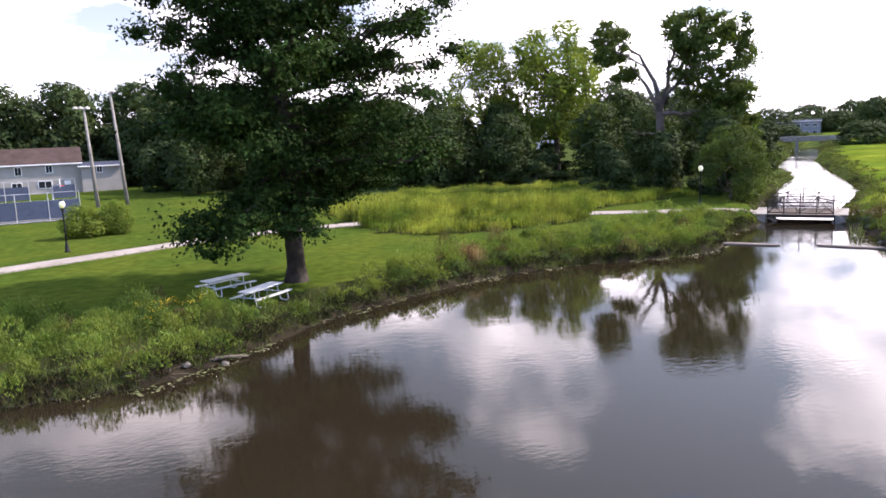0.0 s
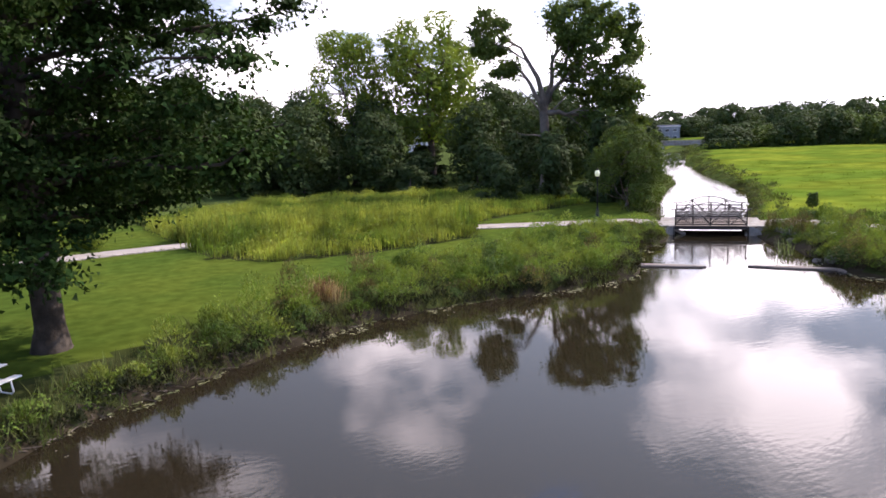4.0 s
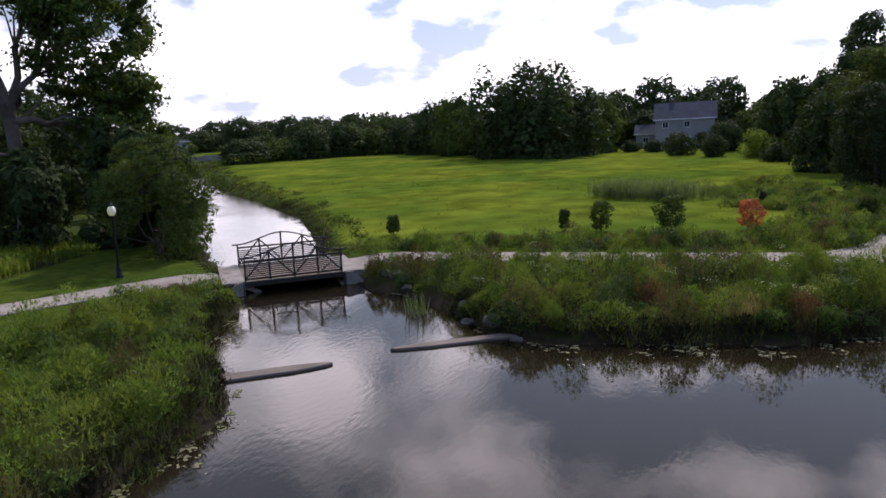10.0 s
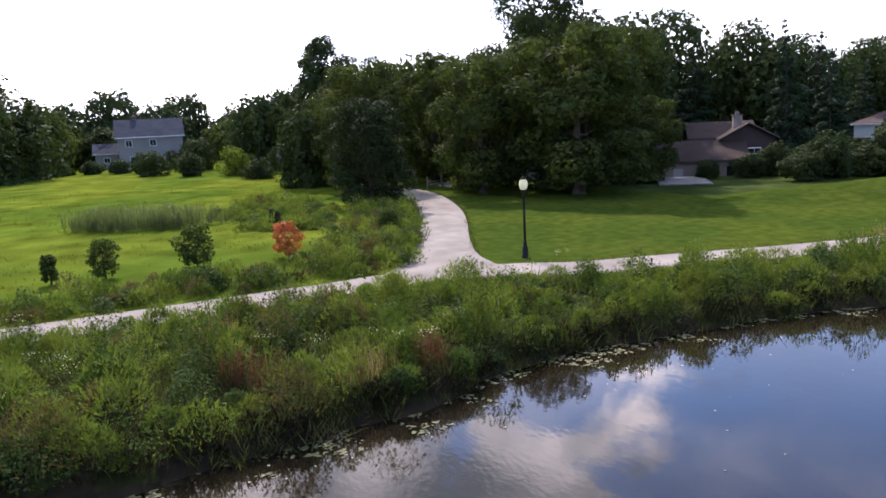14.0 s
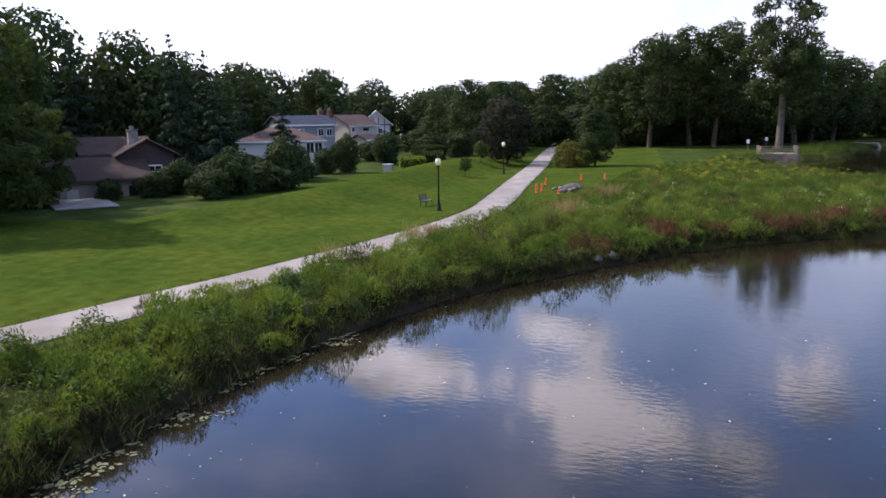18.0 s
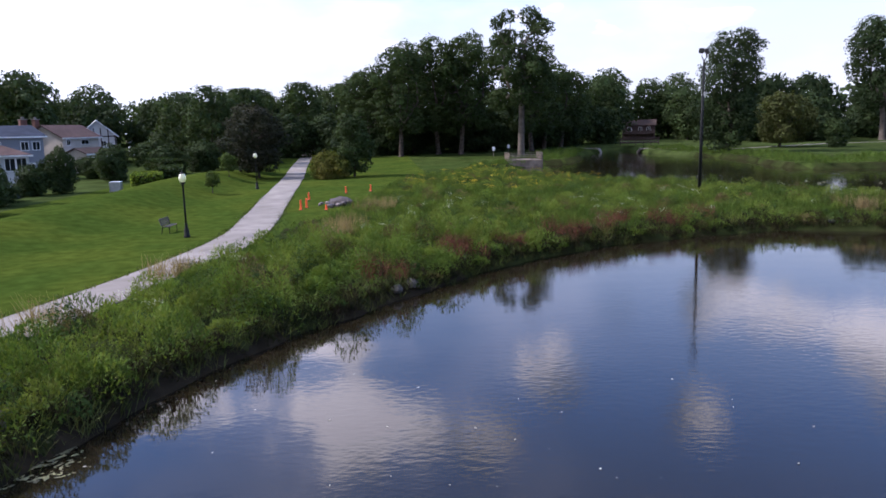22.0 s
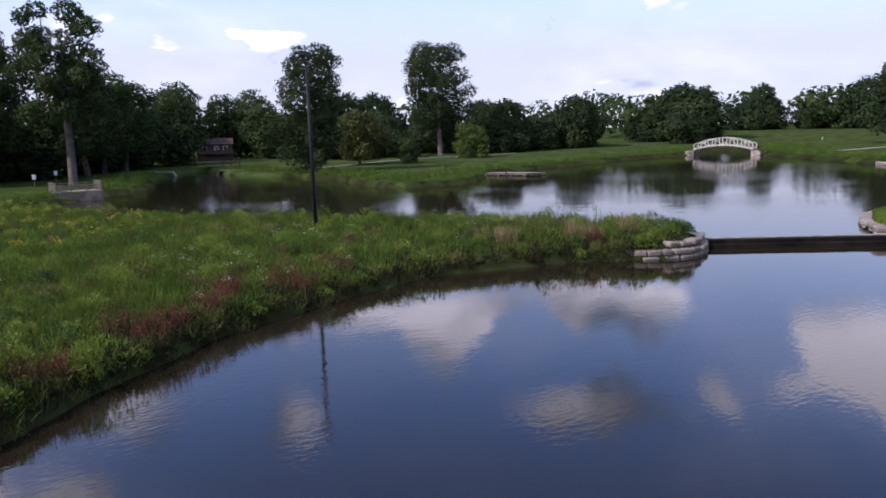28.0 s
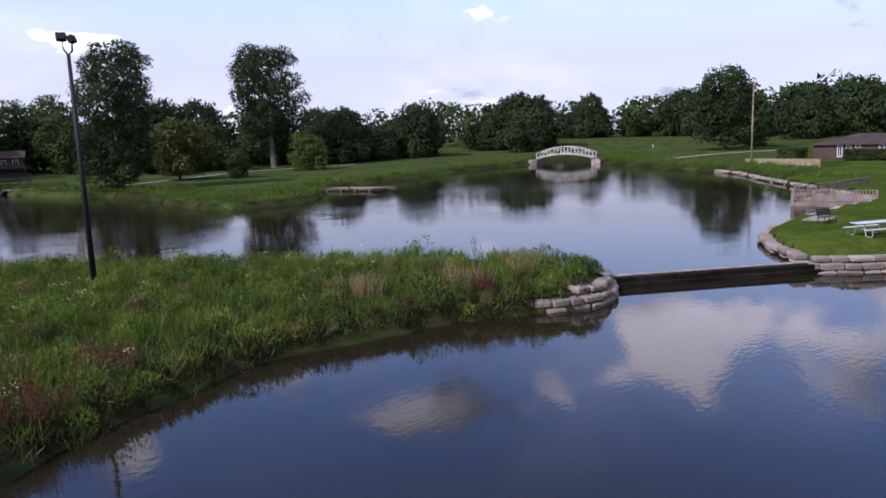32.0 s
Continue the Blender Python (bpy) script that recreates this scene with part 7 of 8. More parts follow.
def house(name, x, y, z, rz, length, depth, eave, rise, wall, roof, label, windows=(), doors=(), chimney=None, gable_front=False, hip=False):
    """Walls, roof, chimney, framed windows and doors on the front. The front faces local -y."""
    ob = thing(name, (x, y, z), label, "house", "", rz)
    L, D = length / 2, depth / 2
    sh = Shape()
    if gable_front:
        out = [(-L, -D, -0.5), (L, -D, -0.5), (L, -D, eave), (0, -D, eave + rise), (-L, -D, eave)]
        vs = out + [(a, D, c) for a, b, c in out]
        sh.add(vs, [(0, 1, 2, 3, 4), (9, 8, 7, 6, 5)] + [(i, (i + 1) % 5, 5 + (i + 1) % 5, 5 + i) for i in (0, 1, 4)])
    else:
        out = [(-L, -D, -0.5), (-L, D, -0.5), (-L, D, eave), (-L, 0, eave + (0 if hip else rise)), (-L, -D, eave)]
        vs = out + [(L, b, c) for a, b, c in out]
        sh.add(vs, [(0, 1, 2, 3, 4), (9, 8, 7, 6, 5)] + [(i, (i + 1) % 5, 5 + (i + 1) % 5, 5 + i) for i in (0, 1, 4)])
    part("wall", sh, wall, ob)
    o, th = 0.45, 0.16
    slope = rise / (L if gable_front else D)
    rs = Shape()
    for sgn in (-1, 1):
        if gable_front:
            p = [(0, -D - o, eave + rise), (0, D + o, eave + rise), (sgn * (L + o), D + o, eave - slope * o), (sgn * (L + o), -D - o, eave - slope * o)]
        elif hip:
            p = [(-L + D, 0, eave + rise), (L - D, 0, eave + rise), (L + o, sgn * (D + o), eave - slope * o), (-L - o, sgn * (D + o), eave - slope * o)]
        else:
            p = [(-L - o, 0, eave + rise), (L + o, 0, eave + rise), (L + o, sgn * (D + o), eave - slope * o), (-L - o, sgn * (D + o), eave - slope * o)]
        rs.add([(a, b, c + 0.04) for a, b, c in p] + [(a, b, c + 0.04 + th) for a, b, c in p], [(0, 1, 2, 3), (4, 5, 6, 7), (0, 1, 5, 4), (1, 2, 6, 5), (2, 3, 7, 6), (3, 0, 4, 7)])
        if hip:
            q = [(sgn * (L - D), 0, eave + rise), (sgn * (L + o), -D - o, eave - slope * o), (sgn * (L + o), D + o, eave - slope * o)]
            rs.add([(a, b, c + 0.04) for a, b, c in q] + [(a, b, c + 0.04 + th) for a, b, c in q], [(0, 1, 2), (3, 4, 5), (0, 1, 4, 3), (1, 2, 5, 4), (2, 0, 3, 5)])
    roof_ob = part("roof", rs, roof, ob)
    part("fascia", Shape().box((0, -D - o - 0.02 if not gable_front else -D - o, eave - slope * o + 0.06 if not gable_front else eave - 0.1), (2 * (L + o), 0.05, 0.2)) if not gable_front else
         Shape().tube([(-L - o, -D - o - 0.03, eave - slope * o + 0.1), (0, -D - o - 0.03, eave + rise + 0.1), (L + o, -D - o - 0.03, eave - slope * o + 0.1)], 0.1, 4), TRIMWHITE if wall not in (SIDING_DARK, SIDING_TAN) else SIDING_DARK, ob)
    for wx, wz, ww, wh in windows:
        w = part("window", Shape().box((wx, -D - 0.02, wz), (ww + 0.2, 0.1, wh + 0.2), bevel=0.01), TRIMWHITE, ob, "white-framed window")
        part("pane", Shape().box((wx, -D - 0.075, wz), (ww, 0.02, wh)), GLASS, w)
        part("glazing_bar", Shape().box((wx, -D - 0.095, wz), (0.05, 0.02, wh)), TRIMWHITE, w)
    for dx, dw, dh, mat in doors:
        dr = part("door", Shape().box((dx, -D - 0.03, dh / 2), (dw, 0.08, dh), bevel=0.01), mat, ob)
        part("door_handle", Shape().box((dx + dw * 0.35, -D - 0.1, 1.0), (0.06, 0.08, 0.12)), GALV, dr)
    if chimney:
        cx_, cy_, ct = chimney
        ch = part("chimney", Shape().box((cx_, cy_, ct / 2), (0.9, 0.8, ct), bevel=0.02), BRICK if wall is not SIDING_DARK and wall is not SIDING_TAN else LIMESTONE, ob)
        part("chimney_cap", Shape().box((cx_, cy_, ct + 0.05), (1.05, 0.95, 0.1)).box((cx_, cy_, ct + 0.25), (0.35, 0.35, 0.4)), CONCRETE, ch)
    return ob


house("split_level_house", 86.0, -35.7, -0.5, -131, 10.0, 7.6, 2.9, 1.7, SIDING_TAN, ROOF_BROWN, "tan split-level house wing with a brown shingle roof", [(1.2, 1.5, 1.3, 1.3)], [(4.0, 1.6, 2.2, GLASS), (-1.5, 0.95, 2.1, SIDING_CREAM)])
house("split_level_house", 88.2, -42.4, -0.5, -131, 6.4, 7.0, 4.9, 1.5, SIDING_DARK, ROOF_BROWN, "dark upper storey of the split-level house with a stone chimney", (), (), (1.4, -3.9, 7.2))
house("split_level_house", 85.1, -42.8, -0.5, -134, 5.0, 9.0, 4.9, 1.4, SIDING_DARK, ROOF_BROWN, "dark-stained gabled wing of the split-level house", [(0.6, 3.5, 1.2, 0.5), (-1.9, 3.3, 0.4, 1.0)], [(0.5, 1.2, 2.1, SIDING_DARK)], None, True)
patio = new("patio", Shape().box((0, 0, 0), (4.6, 8.0, 0.12), bevel=0.02).mesh("patio", CONCRETE))
patio.matrix_basis = pose(79.9, -28.3, gz(79.9, -28.3) + 0.12, 0, 0, -131)
tagged(patio, "pale concrete patio slab behind the house", "patio")
house("white_house", 87.0, -77.0, 0.75, -152, 12.0, 9, 4.0, 1.7, SIDING_WHITE, ROOF_RED, "white house with a brown hipped roof", [(4.0, 2.9, 1.0, 1.4), (5.2, 2.9, 1.0, 1.4), (-4.6, 1.5, 1.2, 1.2), (-1.0, 1.5, 1.6, 1.2), (2.0, 1.5, 1.0, 1.3)], [(5.2, 1.0, 2.0, GLASS)], None, False, True)
house("blue_house", 91.6, -92.6, 0.9, -134, 9, 9, 6.0, 1.4, SIDING_BLUE, ROOF_GREY, "blue-grey two-storey house with a slate roof", [(2.0, 4.7, 0.9, 1.1), (3.5, 4.7, 0.9, 1.1), (2.6, 1.6, 0.8, 1.2), (-1.5, 4.7, 0.9, 1.1)], [(0.8, 1.0, 2.1, TRIMWHITE)], (4.4, 1.5, 8.4))
house("cream_house", 94.4, -121.1, 1.0, -112, 8.4, 8, 5.6, 2.0, SIDING_CREAM, ROOF_RED, "cream two-storey house with a red-brown roof", [(-3.0, 4.7, 0.7, 0.9), (0.8, 4.7, 1.6, 0.7), (2.8, 1.6, 1.2, 1.2)], [(0.6, 1.6, 2.1, GLASS)], (-2.5, 3.2, 8.8))
house("cream_house", 86.8, -112.0, 1.0, -112, 5.0, 4, 2.9, 0.8, SIDING_CREAM, ROOF_BROWN, "low brown-roofed sunroom of the cream house", [(0.4, 1.6, 1.2, 1.2), (1.7, 1.6, 0.8, 1.2), (-1.3, 1.6, 0.8, 1.2)])
tudor = house("tudor_house", 94, -136, 2.0, -159, 6.5, 9, 4.8, 2.8, SIDING_WHITE, ROOF_BROWN, "white half-timbered gabled house", [(-1.0, 3.2, 0.8, 1.0), (1.0, 3.2, 0.8, 1.0)], (), None, True)
for z_ in (2.2, 4.6):
    part("timber", Shape().box((0, -4.56, z_), (6.5, 0.06, 0.2)), SIDING_DARK, tudor, "dark timber rail")
for u in (-3.1, -1.9, -0.6, 0.6, 1.9, 3.1):
    part("timber", Shape().box((u, -4.565, 3.0 + (0.7 if abs(u) < 2 else 0.0)), (0.2, 0.06, 5.0 if abs(u) < 2 else 3.6)), SIDING_DARK, tudor, "dark timber stud")
house("far_house", 98, -178, 2.0, -70, 10, 8, 3.0, 1.8, SIDING_WHITE, ROOF_BROWN, "small white house beyond the gardens", [(-1.5, 1.6, 1.2, 1.1), (2.5, 1.6, 1.2, 1.1)])
house("meadow_house", 180, 9.0, 2.2, -95, 11.4, 9, 5.9, 3.0, SIDING_GREY, ROOF_GREY, "grey two-storey house with a slate-blue roof above the meadow", [(-3.8, 4.6, 1.0, 1.1), (0.4, 4.6, 1.0, 1.1), (-3.2, 1.6, 1.2, 1.0)], [(0.6, 1.1, 2.2, TRIMWHITE)], (-2.5, 0.6, 9.6))
house("meadow_house", 186, 16.6, 2.2, -95, 4, 6, 3.0, 1.6, SIDING_GREY, ROOF_GREY, "low grey garage beside the meadow house", [(0, 1.6, 1.0, 0.9)])
house("shed", 139.5, -6.8, 1.5, -95, 3.8, 3.0, 2.2, 0.5, SIDING_DARK, ROOF_GREY, "small dark timber shed under the trees", (), [(0.2, 1.0, 1.9, SIDING_DARK)])
house("court_house", -4.0, 143, 1.2, 0, 13.5, 8, 5.2, 2.4, SIDING_GREY, ROOF_BROWN, "grey two-storey house behind the ball court", [(-2.6, 4.0, 0.9, 1.3), (2.0, 4.2, 0.9, 1.2), (1.2, 1.6, 2.0, 1.1), (-3.0, 1.4, 1.4, 1.3)], [(4.6, 1.0, 2.1, TRIMWHITE)])
house("court_house", 6.0, 140.5, 1.2, 0, 6.4, 6, 4.4, 0.5, SIDING_GREY, ROOF_GREY, "grey flat-roofed house wing behind the ball court", [(-0.3, 3.8, 0.8, 1.0)])
house("lodge", -39, -195, 1.6, 158, 9.0, 8, 4.6, 1.4, SIDING_DARK, ROOF_BROWN, "brown timber lodge with a balcony above the lake", [(-2.5, 3.4, 0.9, 1.2), (0.5, 3.4, 0.9, 1.2), (2.8, 3.4, 0.9, 1.2)])
bal = thing("lodge_balcony", (-37.2, -190.4, 1.6), "brown timber balcony in front of the lodge", "balcony", "", 158)
part("floor", Shape().box((0, 0, 2.2), (9.4, 1.8, 0.2)), SIDING_DARK, bal)
for u in np.linspace(-4.5, 4.5, 6):
    part("post", Shape().box((u, -0.8, 1.5), (0.18, 0.18, 3.2)), SIDING_DARK, bal)
part("rail", Shape().box((0, -0.85, 3.1), (9.2, 0.1, 0.12)).box((0, -0.85, 2.7), (9.2, 0.06, 0.5)), SIDING_DARK, bal)
house("far_white_house", 148, 203, 1.6, -35, 7, 6, 3.6, 3.0, SIDING_WHITE, ROOF_GREY, "white gabled house glimpsed through the wood", [(0, 2.0, 1.0, 1.2)], (), None, True)
house("pavilion", -122.94, -30.57, 0.9, 92, 16, 12, 2.7, 1.5, SIDING_DARK, ROOF_BROWN, "low dark-walled park pavilion with a broad brown roof", [(2.6, 1.5, 0.6, 1.9), (4.0, 1.5, 0.6, 1.9), (-1.0, 1.5, 0.6, 1.9), (-2.4, 1.5, 0.6, 1.9), (-3.8, 1.5, 0.6, 1.9)], (), None, False, True)

# dark timber bridge near the lodge
db = thing("timber_bridge", (-24, -153.5, gz(-24, -153.5)), "dark timber footbridge at the lake's head", "bridge", "", 160)
part("deck", Shape().box((0, 0, 0.9), (9, 2, 0.3)), SIDING_DARK, db)
for sgn in (-1, 1):
    part("rail", Shape().box((0, sgn, 1.9), (9, 0.1, 0.12)).box((0, sgn, 1.45), (9, 0.06, 0.1)), SIDING_DARK, db)
    for u in np.linspace(-4.4, 4.4, 6):
        part("post", Shape().box((u, sgn, 1.1), (0.14, 0.14, 1.8)), SIDING_DARK, db)

# road bridge over the creek's far end, and a long building behind it
rb = thing("road_bridge", (204, 148, 0), "low concrete road bridge over the far end of the creek", "bridge", "", 126)
part("deck", Shape().box((0, 0, 2.9), (26, 7, 0.7), bevel=0.05), CONCRETE, rb, "concrete deck")
for sgn in (-1, 1):
    part("parapet", Shape().box((0, sgn * 3.4, 3.65), (26, 0.25, 0.8), bevel=0.03), CONCRETE, rb)
    part("abutment", Shape().box((sgn * 11.5, 0, 1.2), (4, 7.4, 3.2), bevel=0.05), CONCRETE, rb)
part("pier", Shape().box((0, 0, 1.0), (0.9, 6.4, 3.4), bevel=0.05), CONCRETE, rb)
house("far_building", 284, 206, 1.8, -54, 17, 9, 7.0, 0.6, SIDING_BLUE, ROOF_GREY, "long blue-grey building beyond the road bridge", [(u, z_, 1.6, 1.0) for u in (-6.4, -3.2, 0, 3.2, 6.4) for z_ in (2.4, 5.4)])

# ---- smaller things ----
for x, y, h in ((43.9, -41.2, 0.75), (43.6, -42.6, 0.7), (44.0, -48.6, 0.65), (41.0, -53.2, 0.62), (38.7, -54.2, 0.62), (41.9, -40.4, 0.4)):
    ob = thing("marker_stake", (x, y, gz(x, y)), "orange plastic marker post round the rubble heap", "marker post", "orange marker posts")
    part("post", Shape().lathe((0, 0, 0), [(0.14, -0.05), (0.14, 0.05), (0.085, 0.08), (0.08, h * 0.6), (0.07, h), (0.03, h + 0.03)], 10), ORANGE, ob)
    part("foot", Shape().box((0, 0, 0.02), (0.34, 0.34, 0.06), bevel=0.02), BLACKPAINT, ob)
pile_mats = (material("pale_rubble", (0.19, 0.155, 0.145), 0.9, bump=0.5, bump_scale=10), BOULDER, material("dark_soil_heap", (0.05, 0.04, 0.04), 0.95, bump=0.8, bump_scale=6))
heap = thing("rubble_heap", (41.2, -43.0, gz(41.2, -43)), "low heap of dark soil and pale rubble on bare ground", "rubble heap")
sh = Shape()
rock(sh, rr, (-0.2, -0.3, 0.1), 1.2, 0.75)
part("soil", sh, pile_mats[2], heap)
for i in range(16):
    a = rr.uniform(0, 6.28)
    sh = Shape()
    rock(sh, rr, (1.2 * math.cos(a) + 0.3, 1.0 * math.sin(a) + 0.2, 0.12 + rr.uniform(0, 0.3)), rr.uniform(0.12, 0.28))
    part("stone", sh, pile_mats[i % 2], heap)

# ball court: asphalt slab, chain-link fence with blue windscreen, kerb
slab = new("court_slab", Shape().box((0, 0, 0), (60, 34, 0.12)).mesh("court_slab", ASPHALT))
slab.matrix_basis = pose(-29.5, 102, gz(-4, 90) + 0.08, 0, 0, 3)
tagged(slab, "dark asphalt ball court", "court", kind="structure")
kerb = new("court_kerb", Shape().box((0, 0, 0), (60, 0.7, 0.22), bevel=0.02).mesh("court_kerb", CONCRETE))
kerb.matrix_basis = pose(-28.6, 84.6, gz(-4, 84) + 0.05, 0, 0, 3)
tagged(kerb, "pale concrete edge of the ball court", "kerb", kind="structure")
SCREEN = material("blue_windscreen", (0.035, 0.05, 0.085), 0.8, vary=0.15, bump=0.1)
for ya, nm in ((85.6, 12), (118.5, 12)):
    fe = thing("court_fence", (0, 0, gz(-4, ya)), "galvanised court fence with dark blue windscreens", "fence", "court fences")
    for i in range(nm):
        x = 1.5 - 3.0 * i
        part("post", Shape().tube([(x, ya + 0.05 * x, 0), (x, ya + 0.05 * x, 3.1)], 0.045, 8), GALV, fe)
        if i and (ya < 100 or i % 4 != 2):
            part("windscreen", Shape().box((x + 1.5, ya + 0.05 * x + 0.08, 1.3), (2.9, 0.02, 1.9), 3), SCREEN, fe)
    for z in (0.1, 3.05):
        part("rail", Shape().tube([(1.5, ya + 0.07, z), (-31.5, ya - 1.57, z)], 0.03, 6), GALV, fe)
bs = thing("basketball_stand", (-1.2, 97, gz(-1, 97) + 0.1), "white basketball backboard on a court post", "basketball hoop")
part("post", Shape().tube([(0, 0, 0), (0, 0, 2.9), (0.8, 0, 3.2)], 0.07, 8), GALV, bs)
part("backboard", Shape().box((0.9, 0, 3.3), (0.06, 1.6, 1.0), bevel=0.01), TRIMWHITE, bs)
part("hoop", Shape().tube([(1.15 + 0.23 * math.cos(a), 0.23 * math.sin(a), 3.05) for a in np.linspace(0, 6.28, 13)], 0.015, 5), ORANGE, bs)

# gate and posts at the head of the side path
gate = thing("path_gate", (93.4, -8.6, gz(93.4, -8.6)), "low grey timber gate at the head of the side path", "gate", "", -60)
for u in (-1.3, 1.3):
    part("post", Shape().box((u, 0, 0.6), (0.16, 0.16, 1.3), bevel=0.02), GREYWOOD, gate)
for k in (0.35, 0.7):
    part("rail", Shape().box((0, 0, k), (2.6, 0.06, 0.12)), GREYWOOD, gate)
for x, y in ((95.0, -4.2), (97.5, -5.0)):
    ob = thing("bollard", (x, y, gz(x, y)), "slim pale post beside the street", "bollard", "street posts")
    part("post", Shape().lathe((0, 0, 0), [(0.06, 0), (0.06, 1.2), (0.03, 1.26)], 8), NEWWOOD, ob)
    part("foot", Shape().lathe((0, 0, 0), [(0.1, -0.05), (0.1, 0.06), (0.06, 0.08)], 8), CONCRETE, ob)
street = new("street", Shape().box((0, 0, 0), (7, 120, 0.1)).mesh("street", CONCRETE))
street.matrix_basis = pose(101, -25, gz(101, -6) - 0.35, 0, 0, 12)
tagged(street, "pale concrete street behind the trees", "road", kind="structure")


def car(x, y, rz, paint, label, z=None):
    ob = thing("car", (x, y, gz(x, y) if z is None else z), label, "car", "parked cars", rz)
    prof = [(-2.2, 0.35), (-2.25, 0.75), (-1.9, 0.95), (-1.1, 1.0), (-0.5, 1.45), (1.1, 1.48), (1.75, 1.02), (2.2, 0.92), (2.25, 0.35)]
    k = len(prof)
    w = [0.84, 0.88, 0.86, 0.84, 0.66, 0.66, 0.82, 0.85, 0.84]
    vs = [(px, -wy, pz) for (px, pz), wy in zip(prof, w)] + [(px, wy, pz) for (px, pz), wy in zip(prof, w)]
    part("body", Shape().add(vs, [tuple(range(k)), tuple(range(2 * k - 1, k - 1, -1))] + [(i, (i + 1) % k, k + (i + 1) % k, k + i) for i in range(k)]), paint, ob)
    part("windscreen", Shape().add([(-1.02, -0.74, 1.04), (-0.55, -0.62, 1.42), (-0.55, 0.62, 1.42), (-1.02, 0.74, 1.04)], [(0, 1, 2, 3)]), GLASS, ob).location = (-0.02, 0, 0.02)
    for s_ in (-1, 1):
        part("side_window", Shape().add([(-0.85, s_ * 0.82, 1.05), (-0.42, s_ * 0.69, 1.4), (1.0, s_ * 0.69, 1.42), (1.45, s_ * 0.82, 1.06)], [(0, 1, 2, 3)]), GLASS, ob).location = (0, s_ * 0.02, 0)
        for u in (-1.4, 1.4):
            wh = part("wheel", Shape().tube([(u, s_ * 0.92, 0.32), (u, s_ * 0.68, 0.32)], 0.32, 14), BLACKPAINT, ob)
            part("rim", Shape().tube([(u, s_ * 0.93, 0.32), (u, s_ * 0.9, 0.32)], 0.2, 12), GALV, wh)
    return ob


CARWHITE = material("white_car_paint", (0.7, 0.7, 0.71), 0.25, vary=0.03, bump=0)
CARSILVER = material("silver_car_paint", (0.38, 0.39, 0.40), 0.3, 0.5, vary=0.03, bump=0)
CARDARK = material("dark_car_paint", (0.04, 0.045, 0.06), 0.25, vary=0.03, bump=0)
car(87.5, -17.5, 55, CARSILVER, "silver car parked under the maples", gz(87.5, -17.5) + 0.5)
car(89.8, -21.5, 55, CARDARK, "dark car parked under the maples", gz(89.8, -21.5) + 0.5)
for i in range(7):
    car(-232 - 0.9 * i, -139 + 2.6 * i, 20 + i * 3, (CARWHITE, CARSILVER, CARWHITE, CARDARK)[i % 4], "white or grey car in the far car park" if i % 4 != 3 else "dark car in the far car park", gz(-176 - 1.6 * i, -116 + 3.4 * i))

# clipped hedges in the back gardens, and planting by the pavilion
def hedge(x, y, rz, l, w, h, seed, label, mat):
    r = np.random.default_rng(seed)
    k = int(l * w * h * 50) + 200
    p = r.uniform(-0.5, 0.5, (k, 3))
    ax_ = r.integers(0, 3, k)
    p[np.arange(k), ax_] = np.where(r.uniform(size=k) < 0.5, -0.5, 0.5) * r.uniform(0.86, 1.03, k)
    p = p * np.array((l, w, h)) + np.array((0, 0, h / 2))
    v, f = rhombs(r, p, 0.34, 0.24)
    ob = new("hedge", mesh_of("hedge", v, f, mat))
    ob.matrix_basis = pose(x, y, gz(x, y), 0, 0, rz)
    core = new("branches", Shape().box((0, 0, h / 2), (l * 0.9, w * 0.85, h * 0.9), bevel=0.2).mesh("branches", SOIL))
    core.parent = ob
    tagged(ob, label, "hedge", "clipped hedges")


hedge(64.5, -71, -75, 8, 3.2, 1.6, 1, "clipped yellow-green hedge behind the grass bank", LEAF_LIGHT)
hedge(63.5, -77, -75, 9, 2.6, 1.9, 2, "clipped dark hedge behind the grass bank", LEAF_DARK)
hedge(68, -90, -60, 10, 3, 2.6, 3, "clipped dark hedge behind the grass bank", LEAF_DARK)
hedge(-111.87, -25.3, 92, 14, 3, 1.9, 4, "dark clipped hedge in front of the pavilion", LEAF_DARK)
hedge(-110.82, -40.58, 60, 4, 3, 2.2, 5, "dark clipped hedge beside the pavilion", LEAF_DARK)
box_ = thing("utility_box", (66.5, -66.5, gz(66.5, -66.5)), "grey metal utility cabinet beside the hedge", "utility cabinet")
part("cabinet", Shape().box((0, 0, 0.55), (1.2, 0.8, 1.1), bevel=0.04), GALV, box_)
part("door", Shape().box((0, -0.41, 0.55), (1.0, 0.03, 0.9), bevel=0.01), GALV, box_)

# twigs washed up along the north shore, and driftwood
tw = np.random.default_rng(61)
tx, ty = scatter(tw, [(-8, 20), (12, 28), (22, 31), (22, 35), (10, 32), (-8, 27)], 9.0, lambda a, b: (signed(a, b, POND) > -0.1) & (signed(a, b, POND) < 0.5))
twigs = Shape()
for x, y in zip(tx, ty):
    a, ln = tw.uniform(0, math.pi), tw.uniform(0.2, 0.8)
    z = max(gz(x, y), 0.0) + 0.03
    twigs.tube([(x - ln / 2 * math.cos(a), y - ln / 2 * math.sin(a), z), (x + tw.normal() * 0.03, y, z + 0.03), (x + ln / 2 * math.cos(a), y + ln / 2 * math.sin(a), z + tw.uniform(0, 0.08))], [0.012, 0.016, 0.007], 4, False)
tagged(new("twigs", twigs.mesh("twigs", BARK)), "dead twigs washed up along the muddy shore", "twigs", kind="stuff")
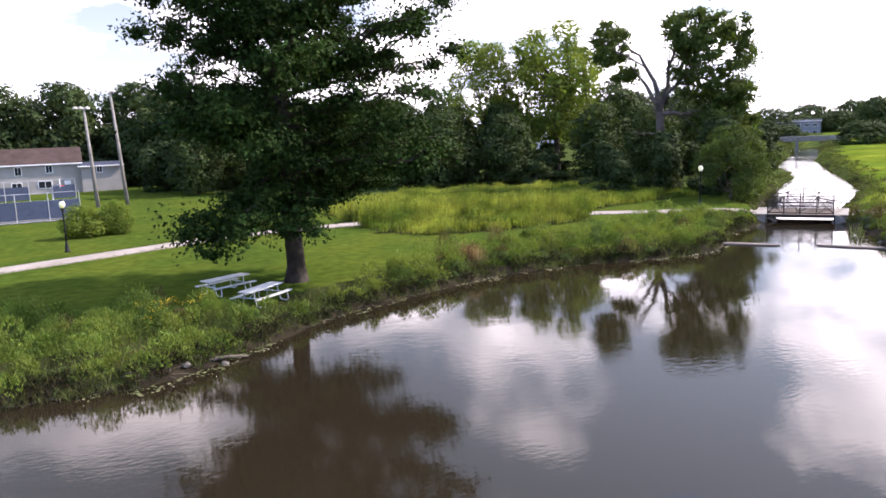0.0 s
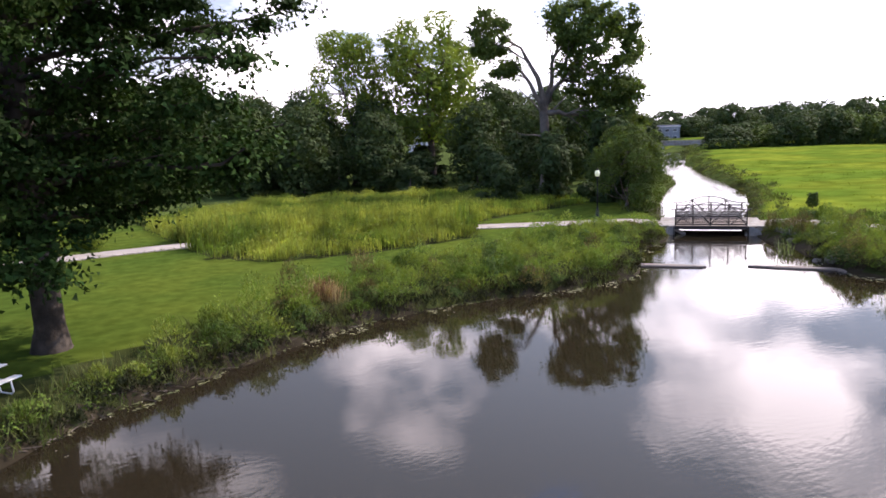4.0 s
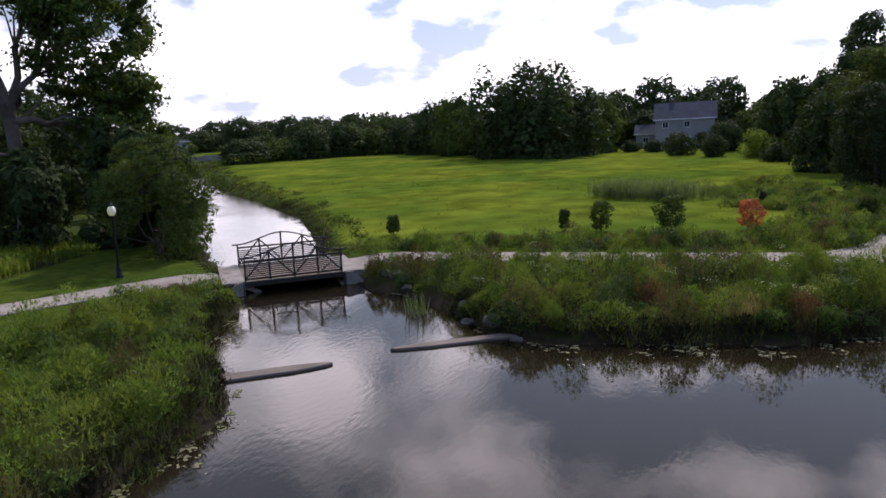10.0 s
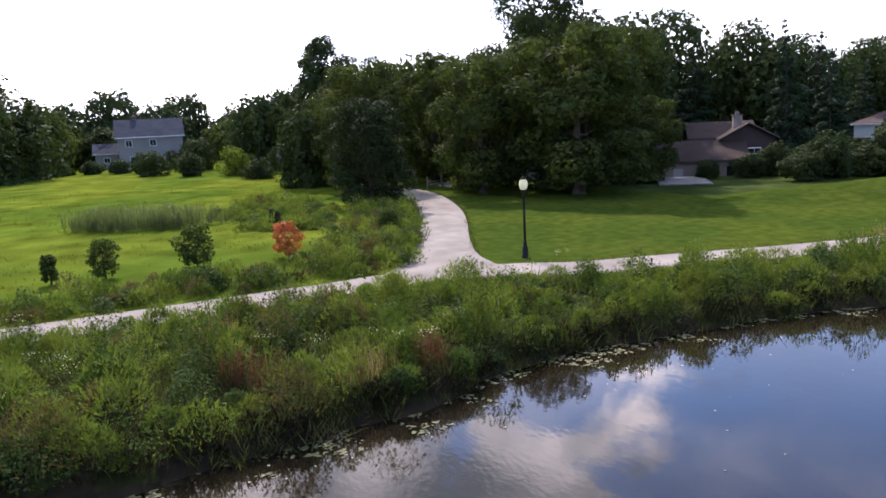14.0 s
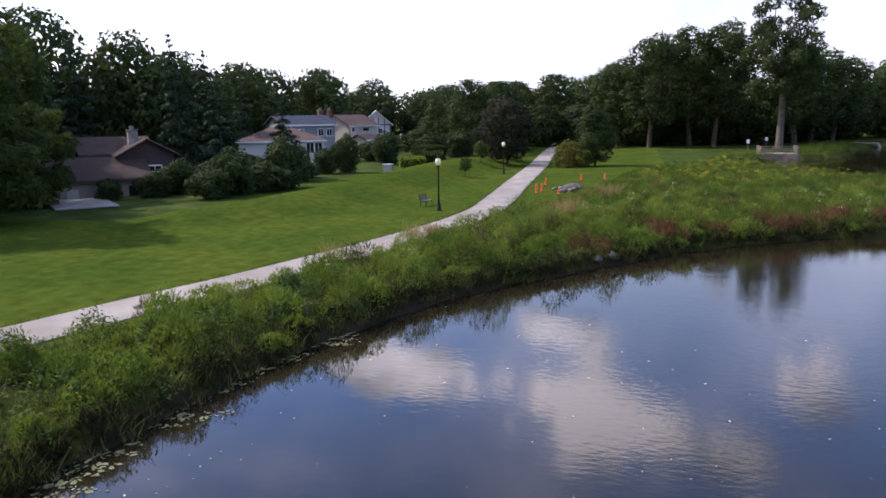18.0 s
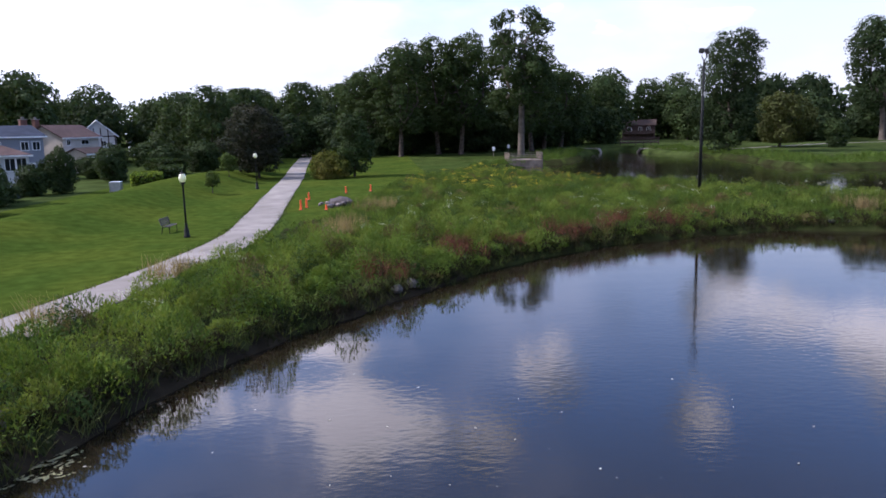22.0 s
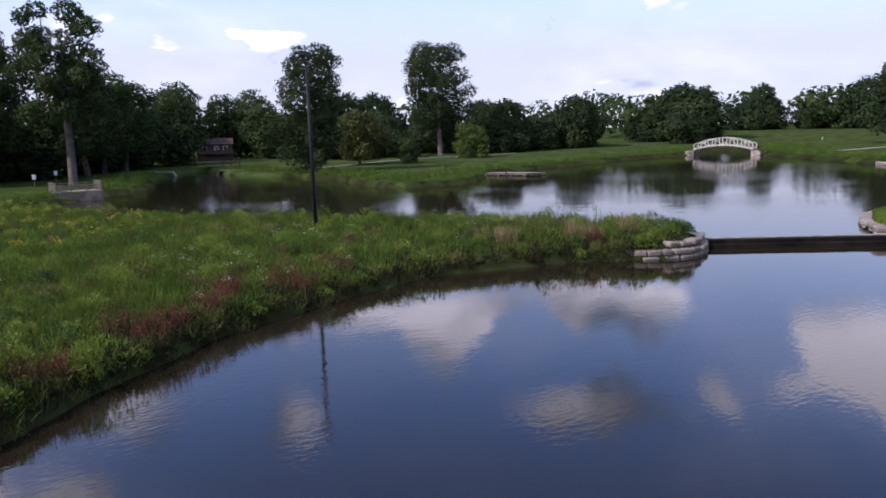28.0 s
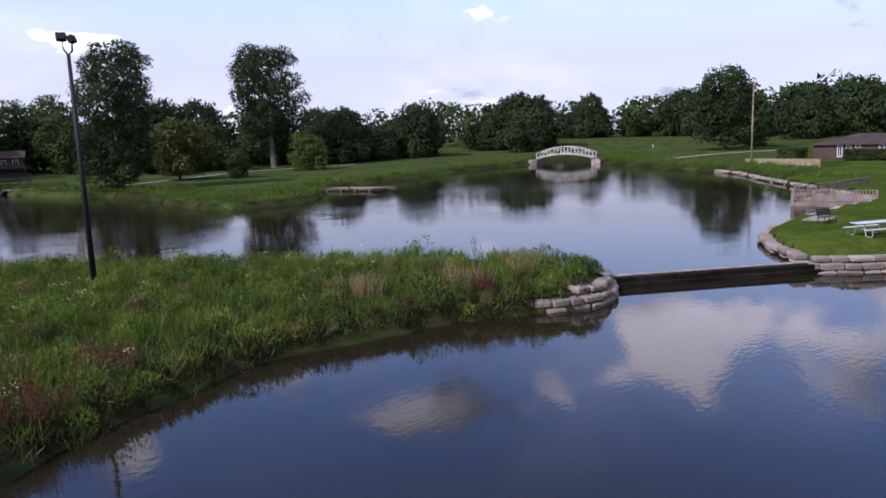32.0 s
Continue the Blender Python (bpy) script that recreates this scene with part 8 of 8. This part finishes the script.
dw = new("driftwood", Shape().tube([(0, 0, 0.02), (0.5, -0.15, 0.14), (1.1, -0.1, 0.08), (1.7, -0.35, 0.02)], [0.05, 0.08, 0.07, 0.03], 7).tube([(0.55, -0.15, 0.14), (0.2, 0.35, 0.3)], [0.05, 0.02], 6).mesh("driftwood", PALEBARK, True))
dw.matrix_basis = pose(4.2, 26.2, 0.05, 0, 0, 10)
tagged(dw, "bleached forked branch washed up on the bank", "driftwood")
# stepping slabs by the lakeside bench
for i in range(5):
    ob = new("paving_slab", Shape().box((0, 0, 0), (0.5, 1.4, 0.08), bevel=0.015).mesh("paving_slab", CONCRETE))
    ob.matrix_basis = pose(-24.07 - 0.62 * i, -18.76 + 0.05 * i, gz(-24.5, -18.9) + 0.05, 0, 0, 8)
    tagged(ob, "pale concrete slab set in the grass by the bench", "paving slab", "slabs by the bench")
for x, y in ((16.3, -121), (-146, -81), (11.5, -132)):
    ob = thing("signpost", (x, y, gz(x, y)), "small white sign on a thin post", "sign", "park signs")
    part("post", Shape().tube([(0, 0, 0), (0, 0, 1.5)], 0.04, 6), GREYWOOD, ob)
    part("board", Shape().box((0, 0.05, 1.5), (0.5, 0.04, 0.7), bevel=0.01), TRIMWHITE, ob)
strip("path_lake", [(-4, -152), (-20, -140), (-32, -128), (-48, -134), (-70, -142), (-100, -140)], 1.3, 0.05, GRAVEL, "pale footpath round the far side of the lake", "path")
strip("path_slope", [(-112, -66), (-135, -60), (-146, -52)], 1.6, 0.06, GRAVEL, "pale footpath up the slope beyond the lake", "path")

# floating scum that follows the shore, and pale flecks further out
def scum():
    r = np.random.default_rng(15)
    west = [(-4, 20), (20, 29), (34, 28.5), (44, 33), (54, 37.5), (50, 42), (40, 37), (20, 36), (-4, 29)]
    east = [(54, 33), (42, 27), (42, 14), (43.5, 0), (48, -6), (50, 16), (52, 30)]
    for name, mat, label, dense, wide, lo, hi, cut in (("floating_scum", ALGAE, "olive floating algae along the shore", 95, 0.85, 0.02, 0.065, 0.36), ("floating_flecks", FLECKS, "flecks of leaf and foam on the water, coloured pale for sky glint", 5.0, 1.7, 0.010, 0.026, 0.44)):
        px, py = [], []
        for box in (west, east):
            x, y = scatter(r, box, dense, lambda a, b: (a > 0))
            d = signed(x, y, POND)
            reach = wide * np.clip(patchy(x, y, 3.2, 5) * 1.9 - 0.55, 0, 1) * (1 + 0.8 * smooth01(26, 20, y) * (x > 40))
            ok = (d < 0.12) & (-d < reach) & (r.uniform(0, 1, len(x)) < 1.15 - 0.8 * np.clip(-d / (reach + 0.01), 0, 1)) & (patchy(x, y, 0.7, 9) > cut)
            px.append(x[ok]), py.append(y[ok])
        if mat is FLECKS:
            px.append(r.uniform(28, 45, 90)), py.append(r.uniform(-6, 14, 90))
        x, y = np.concatenate(px), np.concatenate(py)
        ok = signed(x, y, POND) < 0.12
        x, y = x[ok], y[ok]
        q = lo + (hi - lo) * r.uniform(0, 1, len(x)) ** 2
        a = np.arange(7) * 2 * math.pi / 7
        rad = q[:, None] * r.uniform(0.5, 1.3, (len(x), 7))
        turn = r.uniform(0, 2 * math.pi, (len(x), 1))
        lx, ly = np.cos(a)[None] * rad * 1.7, np.sin(a)[None] * rad
        v = np.stack([x[:, None] + lx * np.cos(turn) - ly * np.sin(turn), y[:, None] + lx * np.sin(turn) + ly * np.cos(turn), np.full((len(x), 7), 0.008) + r.uniform(0, 0.01, (len(x), 1))], -1).reshape(-1, 3)
        stuff(name, v, np.arange(len(v)).reshape(-1, 7), mat, label, "pond weed")


# leaf and foam flecks; the pale colour stands in for sky glints
FLECKS = material("pale_flecks", (0.34, 0.33, 0.27), 0.8, vary=0.2, bump=0, island=0.3)


scum()
